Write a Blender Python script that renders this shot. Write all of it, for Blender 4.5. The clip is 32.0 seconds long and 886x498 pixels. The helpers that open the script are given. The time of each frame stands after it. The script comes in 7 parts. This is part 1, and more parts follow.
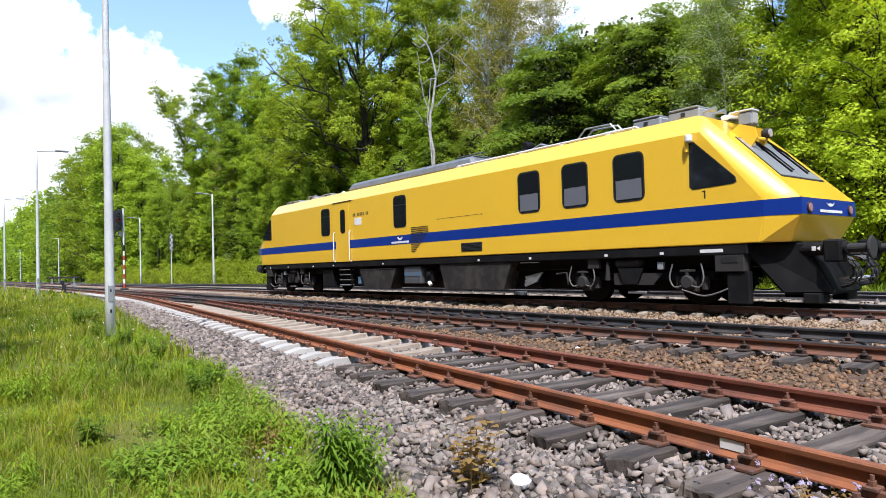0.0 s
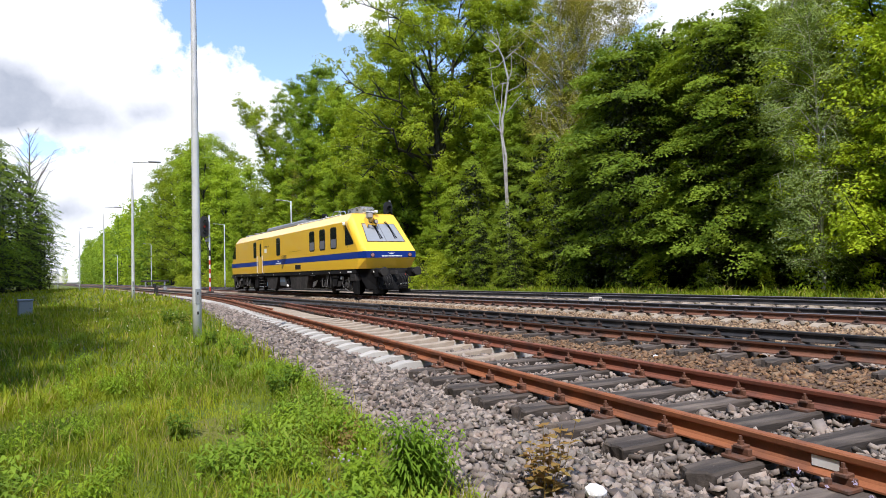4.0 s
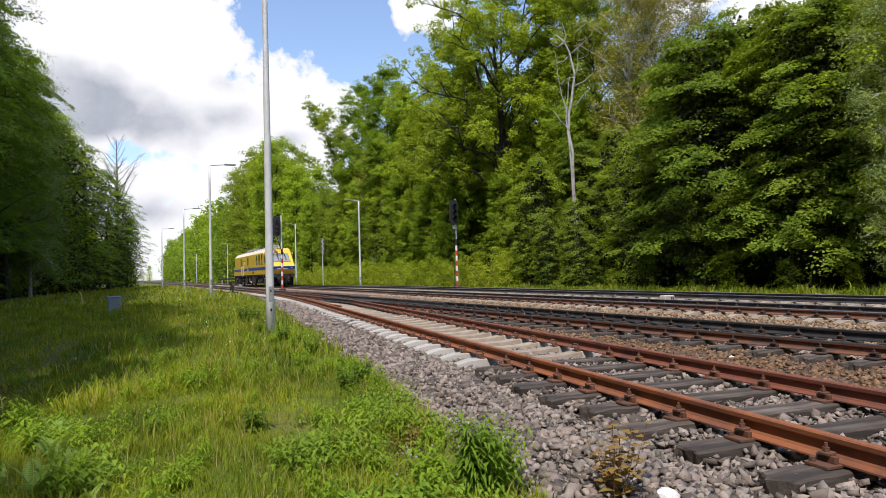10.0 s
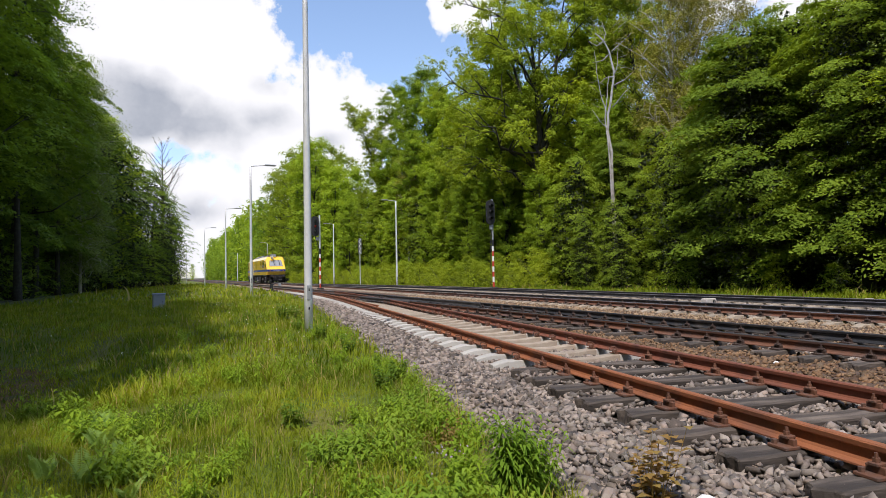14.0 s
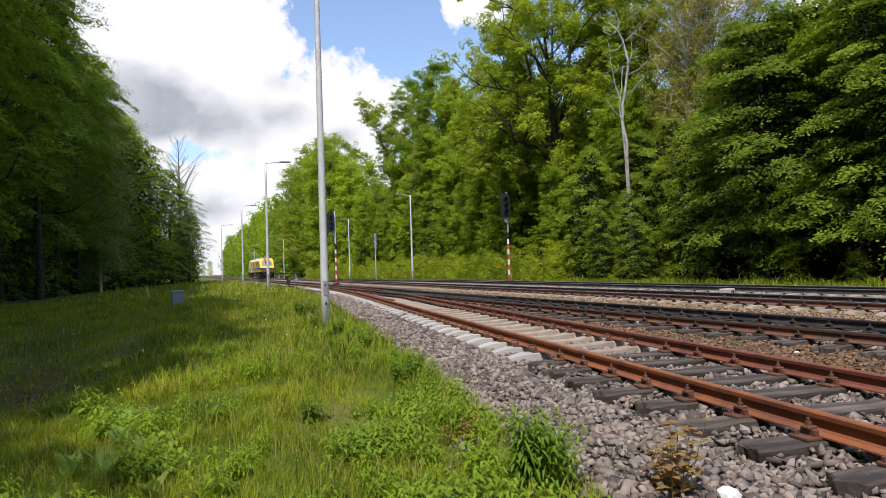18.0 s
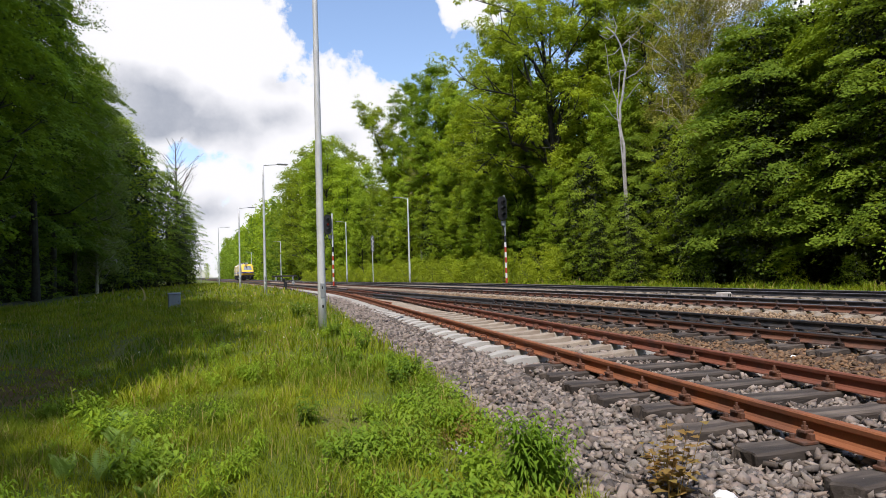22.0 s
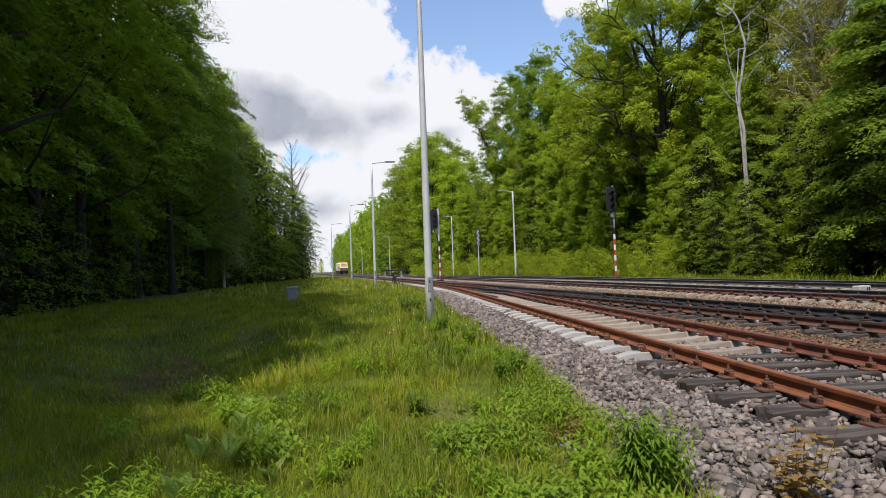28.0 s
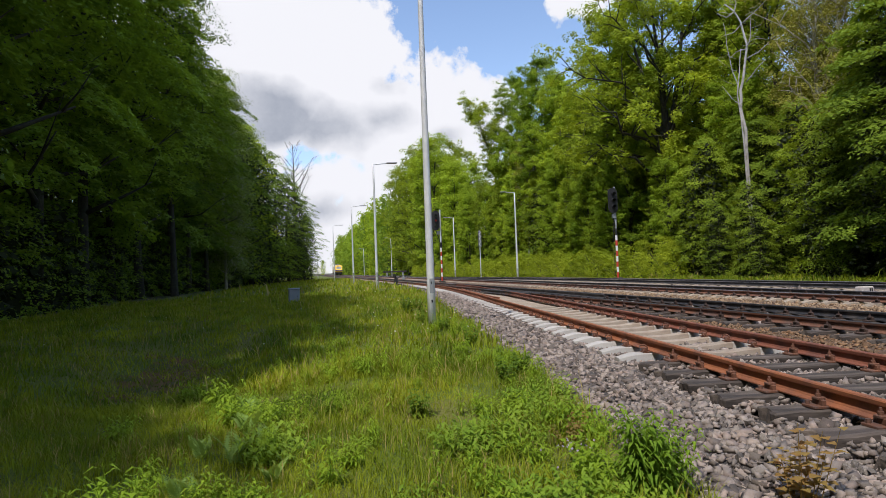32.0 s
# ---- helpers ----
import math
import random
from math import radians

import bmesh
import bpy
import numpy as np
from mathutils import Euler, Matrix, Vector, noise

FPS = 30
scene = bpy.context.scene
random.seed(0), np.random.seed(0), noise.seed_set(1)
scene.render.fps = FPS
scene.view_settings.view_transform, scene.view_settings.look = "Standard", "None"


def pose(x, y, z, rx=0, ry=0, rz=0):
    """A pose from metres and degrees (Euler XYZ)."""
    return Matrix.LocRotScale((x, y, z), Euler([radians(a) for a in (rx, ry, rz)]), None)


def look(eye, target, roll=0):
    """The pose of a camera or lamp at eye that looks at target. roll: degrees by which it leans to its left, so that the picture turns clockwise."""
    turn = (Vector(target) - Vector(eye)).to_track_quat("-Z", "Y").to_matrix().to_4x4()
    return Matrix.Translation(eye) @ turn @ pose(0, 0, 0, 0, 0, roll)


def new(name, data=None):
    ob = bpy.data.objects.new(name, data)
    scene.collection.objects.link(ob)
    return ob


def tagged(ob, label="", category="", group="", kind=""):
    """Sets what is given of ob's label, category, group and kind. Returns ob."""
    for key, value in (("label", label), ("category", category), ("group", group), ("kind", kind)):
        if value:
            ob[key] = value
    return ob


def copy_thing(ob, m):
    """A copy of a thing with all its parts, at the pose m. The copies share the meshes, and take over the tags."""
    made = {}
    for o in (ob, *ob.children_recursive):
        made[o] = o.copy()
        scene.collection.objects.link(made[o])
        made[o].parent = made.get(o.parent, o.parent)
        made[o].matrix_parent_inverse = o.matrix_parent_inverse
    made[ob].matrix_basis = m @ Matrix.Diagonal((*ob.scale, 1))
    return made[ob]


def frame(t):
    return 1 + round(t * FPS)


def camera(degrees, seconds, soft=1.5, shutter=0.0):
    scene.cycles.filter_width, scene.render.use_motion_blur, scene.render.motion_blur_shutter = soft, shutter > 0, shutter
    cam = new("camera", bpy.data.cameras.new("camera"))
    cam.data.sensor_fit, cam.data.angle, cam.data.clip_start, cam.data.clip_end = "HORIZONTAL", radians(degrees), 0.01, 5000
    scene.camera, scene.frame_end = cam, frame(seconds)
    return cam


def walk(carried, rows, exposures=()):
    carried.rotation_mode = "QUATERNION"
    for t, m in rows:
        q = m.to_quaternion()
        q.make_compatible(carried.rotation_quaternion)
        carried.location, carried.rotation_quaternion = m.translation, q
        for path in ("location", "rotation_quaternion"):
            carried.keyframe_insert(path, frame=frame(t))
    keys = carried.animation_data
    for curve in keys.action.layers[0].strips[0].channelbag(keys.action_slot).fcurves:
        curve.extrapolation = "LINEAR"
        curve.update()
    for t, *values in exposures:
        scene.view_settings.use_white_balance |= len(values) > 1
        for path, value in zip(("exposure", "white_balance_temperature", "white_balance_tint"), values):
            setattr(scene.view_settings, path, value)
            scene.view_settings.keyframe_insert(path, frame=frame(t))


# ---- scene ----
EYE = (0.0, 0.0, 1.043)
PATH = [
    (0.0, 91.467, 1.695, -38.416), (0.5, 91.546, 1.887, -38.497), (1.0, 91.626, 1.947, -38.6),
    (1.5, 91.76, 1.844, -38.614), (2.0, 91.786, 1.828, -38.585), (2.5, 91.639, 1.971, -38.625),
    (3.0, 91.728, 1.848, -38.522), (3.1, 91.731, 1.844, -38.439), (3.2, 91.741, 1.834, -38.201),
    (3.3, 91.794, 1.778, -36.854), (3.4, 91.889, 1.677, -34.481), (3.5, 91.983, 1.577, -32.108),
    (4.0, 92.094, 1.541, -31.879), (4.1, 92.152, 1.566, -30.525), (4.2, 92.157, 1.568, -30.407),
    (4.3, 92.188, 1.581, -29.694), (4.4, 92.196, 1.585, -29.504), (4.5, 92.196, 1.585, -29.504),
    (6.5, 92.001, 1.719, -29.958), (7.0, 91.931, 1.763, -30.045), (7.5, 92.063, 1.781, -30.084),
    (8.0, 92.142, 1.59, -29.63), (8.1, 92.102, 1.559, -27.376), (8.2, 92.072, 1.535, -25.695),
    (8.3, 92.07, 1.534, -25.572), (8.4, 92.069, 1.533, -25.531), (8.5, 92.069, 1.533, -25.531),
    (9.0, 92.054, 1.624, -25.572), (9.5, 92.061, 1.604, -25.901), (10.0, 92.071, 1.621, -25.92),
    (10.2, 92.1, 1.565, -25.922), (10.3, 92.179, 1.41, -25.927), (10.4, 92.468, 0.848, -25.945),
    (10.5, 92.793, 0.216, -25.966), (11.0, 92.863, 0.12, -25.55), (11.1, 92.862, 0.129, -25.497),
    (11.2, 92.825, 0.37, -24.06), (11.3, 92.798, 0.554, -22.97), (11.4, 92.797, 0.558, -22.943),
    (11.5, 92.796, 0.567, -22.89), (12.0, 92.713, 0.684, -22.826), (12.5, 92.516, 0.86, -22.802),
    (13.0, 92.427, 0.998, -22.775), (13.5, 92.265, 1.03, -22.672), (14.0, 92.183, 1.132, -22.632),
    (14.5, 92.139, 1.314, -22.614), (16.5, 92.021, 1.454, -22.118), (17.0, 91.856, 1.798, -22.065),
    (17.5, 91.861, 1.795, -22.02), (18.0, 91.658, 1.924, -21.232), (18.5, 91.748, 2.014, -21.218),
    (19.0, 91.803, 1.982, -21.363), (19.5, 91.887, 1.961, -21.394), (20.0, 91.863, 1.832, -21.396),
    (20.5, 91.864, 1.947, -21.399), (21.0, 91.925, 2.088, -21.413), (21.5, 91.907, 1.932, -21.399),
    (22.0, 91.917, 1.751, -21.482), (22.1, 91.917, 1.751, -21.482), (22.2, 91.92, 1.745, -21.204),
    (22.3, 91.95, 1.668, -17.904), (22.4, 91.967, 1.628, -16.154), (22.5, 91.991, 1.567, -13.53),
    (22.6, 92.144, 1.389, -12.04), (22.8, 92.15, 1.381, -11.975), (23.0, 92.157, 1.373, -11.91),
    (23.5, 92.216, 1.402, -12.148), (24.0, 92.076, 1.378, -12.059), (24.5, 91.622, 2.283, -11.75),
    (25.0, 91.644, 2.24, -11.755), (25.5, 91.672, 2.164, -11.894), (27.5, 91.521, 2.11, -11.886),
    (28.0, 91.675, 2.13, -11.903), (28.5, 91.697, 2.184, -11.903), (29.0, 91.671, 2.166, -11.875),
    (29.5, 91.748, 2.113, -11.882), (30.0, 91.841, 1.942, -11.309), (30.5, 91.884, 1.821, -11.018),
    (31.0, 91.941, 1.973, -10.848), (31.5, 91.842, 2.141, -11.695), (32.0, 91.791, 2.19, -11.742),
]
EXPOSURES = [(t, stops, kelvin, 14) for t, stops, kelvin in ((0, 0.33, 5900), (1, 0.32, 5900), (2, 0.26, 5950), (3, 0.33, 5950), (4, 0.1, 6150), (6.5, -0.12, 6300), (8, -0.14, 6350), (9, -0.15, 6400), (13, -0.18, 6400), (22, -0.2, 6400), (23, -0.3, 6300), (32, -0.32, 6300))]
cam = camera(70.1, 32.0, soft=0.4)
walk(cam, [(t, pose(*EYE, rx, ry, rz)) for t, rx, ry, rz in PATH], EXPOSURES)

# ---- light ----
SUN_TO = Vector((-0.33, -0.40, 0.85)).normalized()
sun_data = bpy.data.lights.new("sun", "SUN")
sun_data.energy, sun_data.angle, sun_data.color = 5.0, radians(0.53), (1.0, 0.95, 0.86)
sun = new("sun", sun_data)
sun.matrix_world = look(SUN_TO * 50, (0, 0, 0))


def math_node(tree, op, a, b=None, clamp=False):
    n = tree.nodes.new("ShaderNodeMath")
    n.operation, n.use_clamp = op, clamp
    for i, v in enumerate((a, b)):
        if v is None:
            continue
        if isinstance(v, (int, float)):
            n.inputs[i].default_value = v
        else:
            tree.links.new(v, n.inputs[i])
    return n.outputs[0]


def sky_direction(azimuth, elevation):
    """Unit vector; azimuth in degrees clockwise from +y."""
    a, e = radians(azimuth), radians(elevation)
    return (math.sin(a) * math.cos(e), math.cos(a) * math.cos(e), math.sin(e))


def make_world():
    """Blue sky with fair-weather cumulus: noise billows, thicker round a few cloud centres."""
    world = bpy.data.worlds.new("sky")
    scene.world = world
    world.use_nodes = True
    tree = world.node_tree
    tree.nodes.clear()
    link = tree.links.new
    sky = tree.nodes.new("ShaderNodeTexSky")
    sky.sky_type, sky.sun_disc = "NISHITA", False
    sky.sun_elevation = math.asin(SUN_TO.z)
    sky.sun_rotation = math.atan2(SUN_TO.x, SUN_TO.y)
    coord = tree.nodes.new("ShaderNodeTexCoord")
    # billow-edged distance to cloud centres
    warp = tree.nodes.new("ShaderNodeTexNoise")
    warp.inputs["Scale"].default_value, warp.inputs["Detail"].default_value, warp.inputs["Roughness"].default_value = 8.0, 10.0, 0.62
    link(coord.outputs["Generated"], warp.inputs["Vector"])
    broad = tree.nodes.new("ShaderNodeTexNoise")
    broad.inputs["Scale"].default_value, broad.inputs["Detail"].default_value = 2.6, 6.0
    link(coord.outputs["Generated"], broad.inputs["Vector"])
    billow = math_node(tree, "MULTIPLY", math_node(tree, "SUBTRACT", warp.outputs["Fac"], 0.5), 0.2)
    total = None
    for az, el, size in CLOUDS:
        dist = tree.nodes.new("ShaderNodeVectorMath")
        dist.operation = "DISTANCE"
        link(coord.outputs["Generated"], dist.inputs[0])
        dist.inputs[1].default_value = sky_direction(az, el)
        inside = math_node(tree, "SUBTRACT", size, dist.outputs["Value"])
        total = inside if total is None else math_node(tree, "SMOOTH_MAX", total, inside)
        if total.node.operation == "SMOOTH_MAX":
            total.node.inputs[2].default_value = 0.025
    drift = math_node(tree, "MULTIPLY", math_node(tree, "SUBTRACT", broad.outputs["Fac"], 0.69), 0.9)
    field = math_node(tree, "MAXIMUM", total, drift)
    depth = math_node(tree, "ADD", field, billow)
    mask = math_node(tree, "MULTIPLY", depth, 80.0, clamp=True)
    thin = math_node(tree, "POWER", mask, 0.8)
    # grey undersides where the cloud is thick and low noise lies
    shade_noise = tree.nodes.new("ShaderNodeTexNoise")
    shade_noise.inputs["Scale"].default_value, shade_noise.inputs["Detail"].default_value = 7.0, 9.0
    shift = tree.nodes.new("ShaderNodeVectorMath")
    shift.operation = "ADD"
    shift.inputs[1].default_value = (0.3, 0.1, 0.17)
    link(coord.outputs["Generated"], shift.inputs[0])
    link(shift.outputs[0], shade_noise.inputs["Vector"])
    grey_total = None
    for az, el, size in GREYS:
        dist = tree.nodes.new("ShaderNodeVectorMath")
        dist.operation = "DISTANCE"
        stretch = tree.nodes.new("ShaderNodeVectorMath")
        stretch.operation = "MULTIPLY"
        stretch.inputs[1].default_value = (1, 1, 2.2)
        link(coord.outputs["Generated"], stretch.inputs[0])
        link(stretch.outputs[0], dist.inputs[0])
        x, y, z = sky_direction(az, el)
        dist.inputs[1].default_value = (x, y, z * 2.2)
        inside = math_node(tree, "SUBTRACT", size, dist.outputs["Value"])
        grey_total = inside if grey_total is None else math_node(tree, "MAXIMUM", grey_total, inside)
    shade = math_node(tree, "ADD", math_node(tree, "MULTIPLY", grey_total, 15.0),
                      math_node(tree, "MULTIPLY", math_node(tree, "SUBTRACT", shade_noise.outputs["Fac"], 0.5), 4.0))
    shade = math_node(tree, "ADD", shade, 0.1, clamp=True)
    shade = math_node(tree, "MULTIPLY", shade, math_node(tree, "ADD", math_node(tree, "MULTIPLY", warp.outputs["Fac"], 1.2), 0.2), clamp=True)
    grey = tree.nodes.new("ShaderNodeMix")
    grey.data_type = "RGBA"
    grey.inputs[6].default_value, grey.inputs[7].default_value = (1.14, 1.15, 1.16, 1), (0.46, 0.505, 0.58, 1)
    link(shade, grey.inputs[0])
    blue = tree.nodes.new("ShaderNodeMix")
    blue.data_type, blue.blend_type = "RGBA", "MULTIPLY"
    blue.inputs[0].default_value = 1.0
    link(sky.outputs[0], blue.inputs[6])
    blue.inputs[7].default_value = (SKY_GAIN, SKY_GAIN, SKY_GAIN, 1)
    both = tree.nodes.new("ShaderNodeMix")
    both.data_type = "RGBA"
    link(thin, both.inputs[0])
    link(blue.outputs[2], both.inputs[6])
    link(grey.outputs[2], both.inputs[7])
    back = tree.nodes.new("ShaderNodeBackground")
    back.inputs["Strength"].default_value = 1.0
    out = tree.nodes.new("ShaderNodeOutputWorld")
    link(both.outputs[2], back.inputs["Color"])
    link(back.outputs[0], out.inputs["Surface"])


SKY_GAIN = 0.26
# azimuth, elevation, size of the main clouds and of their grey undersides
CLOUDS = [(1.5, 20.0, 0.1), (4.4, 18.3, 0.066), (4.3, 21.3, 0.06), (-1.5, 18.0, 0.08), (4.0, 15.0, 0.1), (-6, 16, 0.12), (-14, 22, 0.2), (-8, 24, 0.06), (11.6, 15.0, 0.062), (14.5, 14.2, 0.06), (16.6, 13.6, 0.05), (11, 11, 0.07), (15, 9, 0.07), (5, 11.6, 0.06),
          (3.2, 8.3, 0.06), (7.5, 7.5, 0.08), (0, 5.5, 0.08), (6, 4, 0.09), (-8, 8, 0.12), (12, 4, 0.08), (22.3, 22.6, 0.024), (24, 24, 0.05), (47, 25, 0.09), (60, 23, 0.15),
          (80, 18, 0.2), (-45, 22, 0.2), (170, 20, 0.2)]
GREYS = [(3.2, 12.8, 0.1), (-3.0, 13.6, 0.1), (6.2, 13.4, 0.09), (7.3, 16.4, 0.055), (-8, 13, 0.1), (12.5, 12, 0.05), (1, 5.5, 0.05), (7, 6, 0.04)]
make_world()

# ---- materials ----
MATS = {}


def material(name, color, rough=0.8, metal=0.0, vary=0.25, scale=6.0, fine=60.0, bump=0.3, bump_dist=0.01,
             second=None, amount=0.5, island=0.0, thing=0.0, spec=0.5, edge=(0.45, 0.62), coat=0.0, grain=None):
    """Principled surface with mottling at two scales, bump, an optional second colour in patches, and per-piece variation."""
    m = bpy.data.materials.new(name)
    m.use_nodes = True
    tree = m.node_tree
    link = tree.links.new
    bsdf = tree.nodes["Principled BSDF"]
    bsdf.inputs["Roughness"].default_value, bsdf.inputs["Metallic"].default_value = rough, metal
    bsdf.inputs["Specular IOR Level"].default_value = spec
    coord = tree.nodes.new("ShaderNodeTexCoord")
    big = tree.nodes.new("ShaderNodeTexNoise")
    big.inputs["Scale"].default_value, big.inputs["Detail"].default_value = scale, 5.0
    small = tree.nodes.new("ShaderNodeTexNoise")
    small.inputs["Scale"].default_value, small.inputs["Detail"].default_value = fine, 4.0
    where = coord.outputs["Object"]
    if grain:
        fibre = tree.nodes.new("ShaderNodeVectorMath")
        fibre.operation = "MULTIPLY"
        fibre.inputs[1].default_value = grain
        link(where, fibre.inputs[0])
        where = fibre.outputs[0]
    link(where, big.inputs["Vector"])
    link(where, small.inputs["Vector"])
    base = tree.nodes.new("ShaderNodeRGB")
    base.outputs[0].default_value = (*color, 1)
    col = base.outputs[0]
    if second:
        ramp = tree.nodes.new("ShaderNodeMapRange")
        ramp.inputs["From Min"].default_value, ramp.inputs["From Max"].default_value = edge
        ramp.inputs["To Max"].default_value = amount
        link(big.outputs["Fac"], ramp.inputs["Value"])
        mix = tree.nodes.new("ShaderNodeMix")
        mix.data_type = "RGBA"
        mix.inputs[7].default_value = (*second, 1)
        link(ramp.outputs[0], mix.inputs[0])
        link(col, mix.inputs[6])
        col = mix.outputs[2]
    value = math_node(tree, "ADD", math_node(tree, "MULTIPLY", big.outputs["Fac"], vary), math_node(tree, "MULTIPLY", small.outputs["Fac"], vary))
    value = math_node(tree, "ADD", value, 1.0 - vary)
    if island:
        geo = tree.nodes.new("ShaderNodeNewGeometry")
        value = math_node(tree, "ADD", value, math_node(tree, "MULTIPLY", math_node(tree, "SUBTRACT", geo.outputs["Random Per Island"], 0.5), island))
    if thing:
        info = tree.nodes.new("ShaderNodeObjectInfo")
        value = math_node(tree, "ADD", value, math_node(tree, "MULTIPLY", math_node(tree, "SUBTRACT", info.outputs["Random"], 0.5), thing))
    hsv = tree.nodes.new("ShaderNodeHueSaturation")
    link(value, hsv.inputs["Value"])
    link(col, hsv.inputs["Color"])
    link(hsv.outputs[0], bsdf.inputs["Base Color"])
    if bump:
        b = tree.nodes.new("ShaderNodeBump")
        b.inputs["Strength"].default_value, b.inputs["Distance"].default_value = bump, bump_dist
        link(small.outputs["Fac"], b.inputs["Height"])
        link(b.outputs[0], bsdf.inputs["Normal"])
    if coat:
        bsdf.inputs["Coat Weight"].default_value, bsdf.inputs["Coat Roughness"].default_value = coat, 0.12
    MATS[name] = m
    return m


def leaf_material(name, dark, light, through_part=0.2, spread=1.0, rough=0.62, patch_scale=0.55, hue_shift=0.42, contrast=1.15):
    """Thin leaf: part of the light goes through it; each leaf and each plant differs a little."""
    m = bpy.data.materials.new(name)
    m.use_nodes = True
    tree = m.node_tree
    tree.nodes.clear()
    link = tree.links.new
    geo, info = tree.nodes.new("ShaderNodeNewGeometry"), tree.nodes.new("ShaderNodeObjectInfo")
    coord, patch = tree.nodes.new("ShaderNodeTexCoord"), tree.nodes.new("ShaderNodeTexNoise")
    patch.inputs["Scale"].default_value, patch.inputs["Detail"].default_value = patch_scale, 3.0
    link(coord.outputs["Object"], patch.inputs["Vector"])
    clump = math_node(tree, "ADD", math_node(tree, "MULTIPLY", math_node(tree, "SUBTRACT", patch.outputs["Fac"], 0.5), contrast), 0.23)
    fac = math_node(tree, "ADD", math_node(tree, "MULTIPLY", geo.outputs["Random Per Island"], 0.16 * spread),
                    math_node(tree, "ADD", clump, math_node(tree, "MULTIPLY", info.outputs["Random"], hue_shift)), clamp=True)
    mix = tree.nodes.new("ShaderNodeMix")
    mix.data_type = "RGBA"
    mix.inputs[6].default_value, mix.inputs[7].default_value = (*dark, 1), (*light, 1)
    link(fac, mix.inputs[0])
    diffuse = tree.nodes.new("ShaderNodeBsdfPrincipled")
    diffuse.inputs["Roughness"].default_value = rough
    diffuse.inputs["Specular IOR Level"].default_value = 0.1
    link(mix.outputs[2], diffuse.inputs["Base Color"])
    pass_on = tree.nodes.new("ShaderNodeBsdfTranslucent")
    warm = tree.nodes.new("ShaderNodeMix")
    warm.data_type, warm.blend_type = "RGBA", "MULTIPLY"
    warm.inputs[0].default_value = 1.0
    warm.inputs[7].default_value = (1.5, 1.35, 0.6, 1)
    link(mix.outputs[2], warm.inputs[6])
    link(warm.outputs[2], pass_on.inputs["Color"])
    blend = tree.nodes.new("ShaderNodeMixShader")
    blend.inputs[0].default_value = through_part
    link(diffuse.outputs[0], blend.inputs[1])
    link(pass_on.outputs[0], blend.inputs[2])
    out = tree.nodes.new("ShaderNodeOutputMaterial")
    link(blend.outputs[0], out.inputs["Surface"])
    MATS[name] = m
    return m


def glow_material(name, color, strength):
    m = bpy.data.materials.new(name)
    m.use_nodes = True
    b = m.node_tree.nodes["Principled BSDF"]
    b.inputs["Base Color"].default_value = (*color, 1)
    b.inputs["Emission Color"].default_value = (*color, 1)
    b.inputs["Emission Strength"].default_value = strength
    MATS[name] = m
    return m


# ground
material("turf", (0.09, 0.125, 0.007), 0.95, vary=0.5, scale=0.9, fine=22, bump=0.8, bump_dist=0.05, second=(0.14, 0.115, 0.025), amount=0.6)
material("forest_floor", (0.06, 0.05, 0.025), 0.95, vary=0.5, scale=0.8, fine=14, bump=0.8, bump_dist=0.05, second=(0.03, 0.05, 0.012), amount=0.8)
material("bare_soil", (0.13, 0.068, 0.012), 0.95, vary=0.6, scale=1.5, fine=20, bump=0.8, bump_dist=0.04, second=(0.045, 0.07, 0.01), amount=0.8)
# much darker than its stones: shade in the gaps is put into the colour
material("ballast_bed", (0.05, 0.043, 0.038), 0.9, vary=0.6, scale=3, fine=28, bump=1.0, bump_dist=0.05, second=(0.075, 0.06, 0.05), amount=0.6)
material("rusty_bed", (0.11, 0.06, 0.035), 0.9, vary=0.6, scale=3, fine=28, bump=1.0, bump_dist=0.05, second=(0.1, 0.07, 0.05), amount=0.6)
material("ballast_stone", (0.214, 0.178, 0.15), 0.85, vary=0.3, scale=9, fine=90, bump=0.3, bump_dist=0.004, island=1.25, second=(0.185, 0.135, 0.107), amount=0.7)
material("rusty_stone", (0.175, 0.095, 0.045), 0.85, vary=0.3, scale=9, fine=90, bump=0.3, bump_dist=0.004, island=0.9, second=(0.15, 0.11, 0.07), amount=0.7)
material("pale_stone", (0.27, 0.19, 0.115), 0.85, vary=0.3, scale=9, fine=90, bump=0.3, bump_dist=0.004, island=0.7, second=(0.2, 0.115, 0.06), amount=0.7)
material("single_stone", (0.205, 0.18, 0.155), 0.85, vary=0.35, scale=14, fine=90, bump=0.4, bump_dist=0.004, thing=0.9, second=(0.17, 0.14, 0.115), amount=0.7)
# track
material("rail_rust", (0.3, 0.105, 0.042), 0.75, metal=0.15, vary=0.45, scale=3, fine=70, bump=0.3, bump_dist=0.003, second=(0.13, 0.055, 0.035), amount=0.7)
material("rail_red", (0.22, 0.075, 0.042), 0.7, metal=0.15, vary=0.45, scale=3, fine=70, bump=0.3, bump_dist=0.003, second=(0.1, 0.045, 0.035), amount=0.7)
material("rail_brown", (0.165, 0.072, 0.042), 0.75, metal=0.1, vary=0.4, scale=3, fine=70, bump=0.3, bump_dist=0.003, second=(0.07, 0.05, 0.045), amount=0.7)
material("rail_black", (0.03, 0.03, 0.033), 0.55, metal=0.2, vary=0.4, scale=3, fine=60, bump=0.3, bump_dist=0.003, second=(0.09, 0.075, 0.065), amount=0.5)
material("rail_head", (0.33, 0.29, 0.27), 0.38, metal=0.8, vary=0.35, scale=4, fine=50, bump=0.1, bump_dist=0.001)
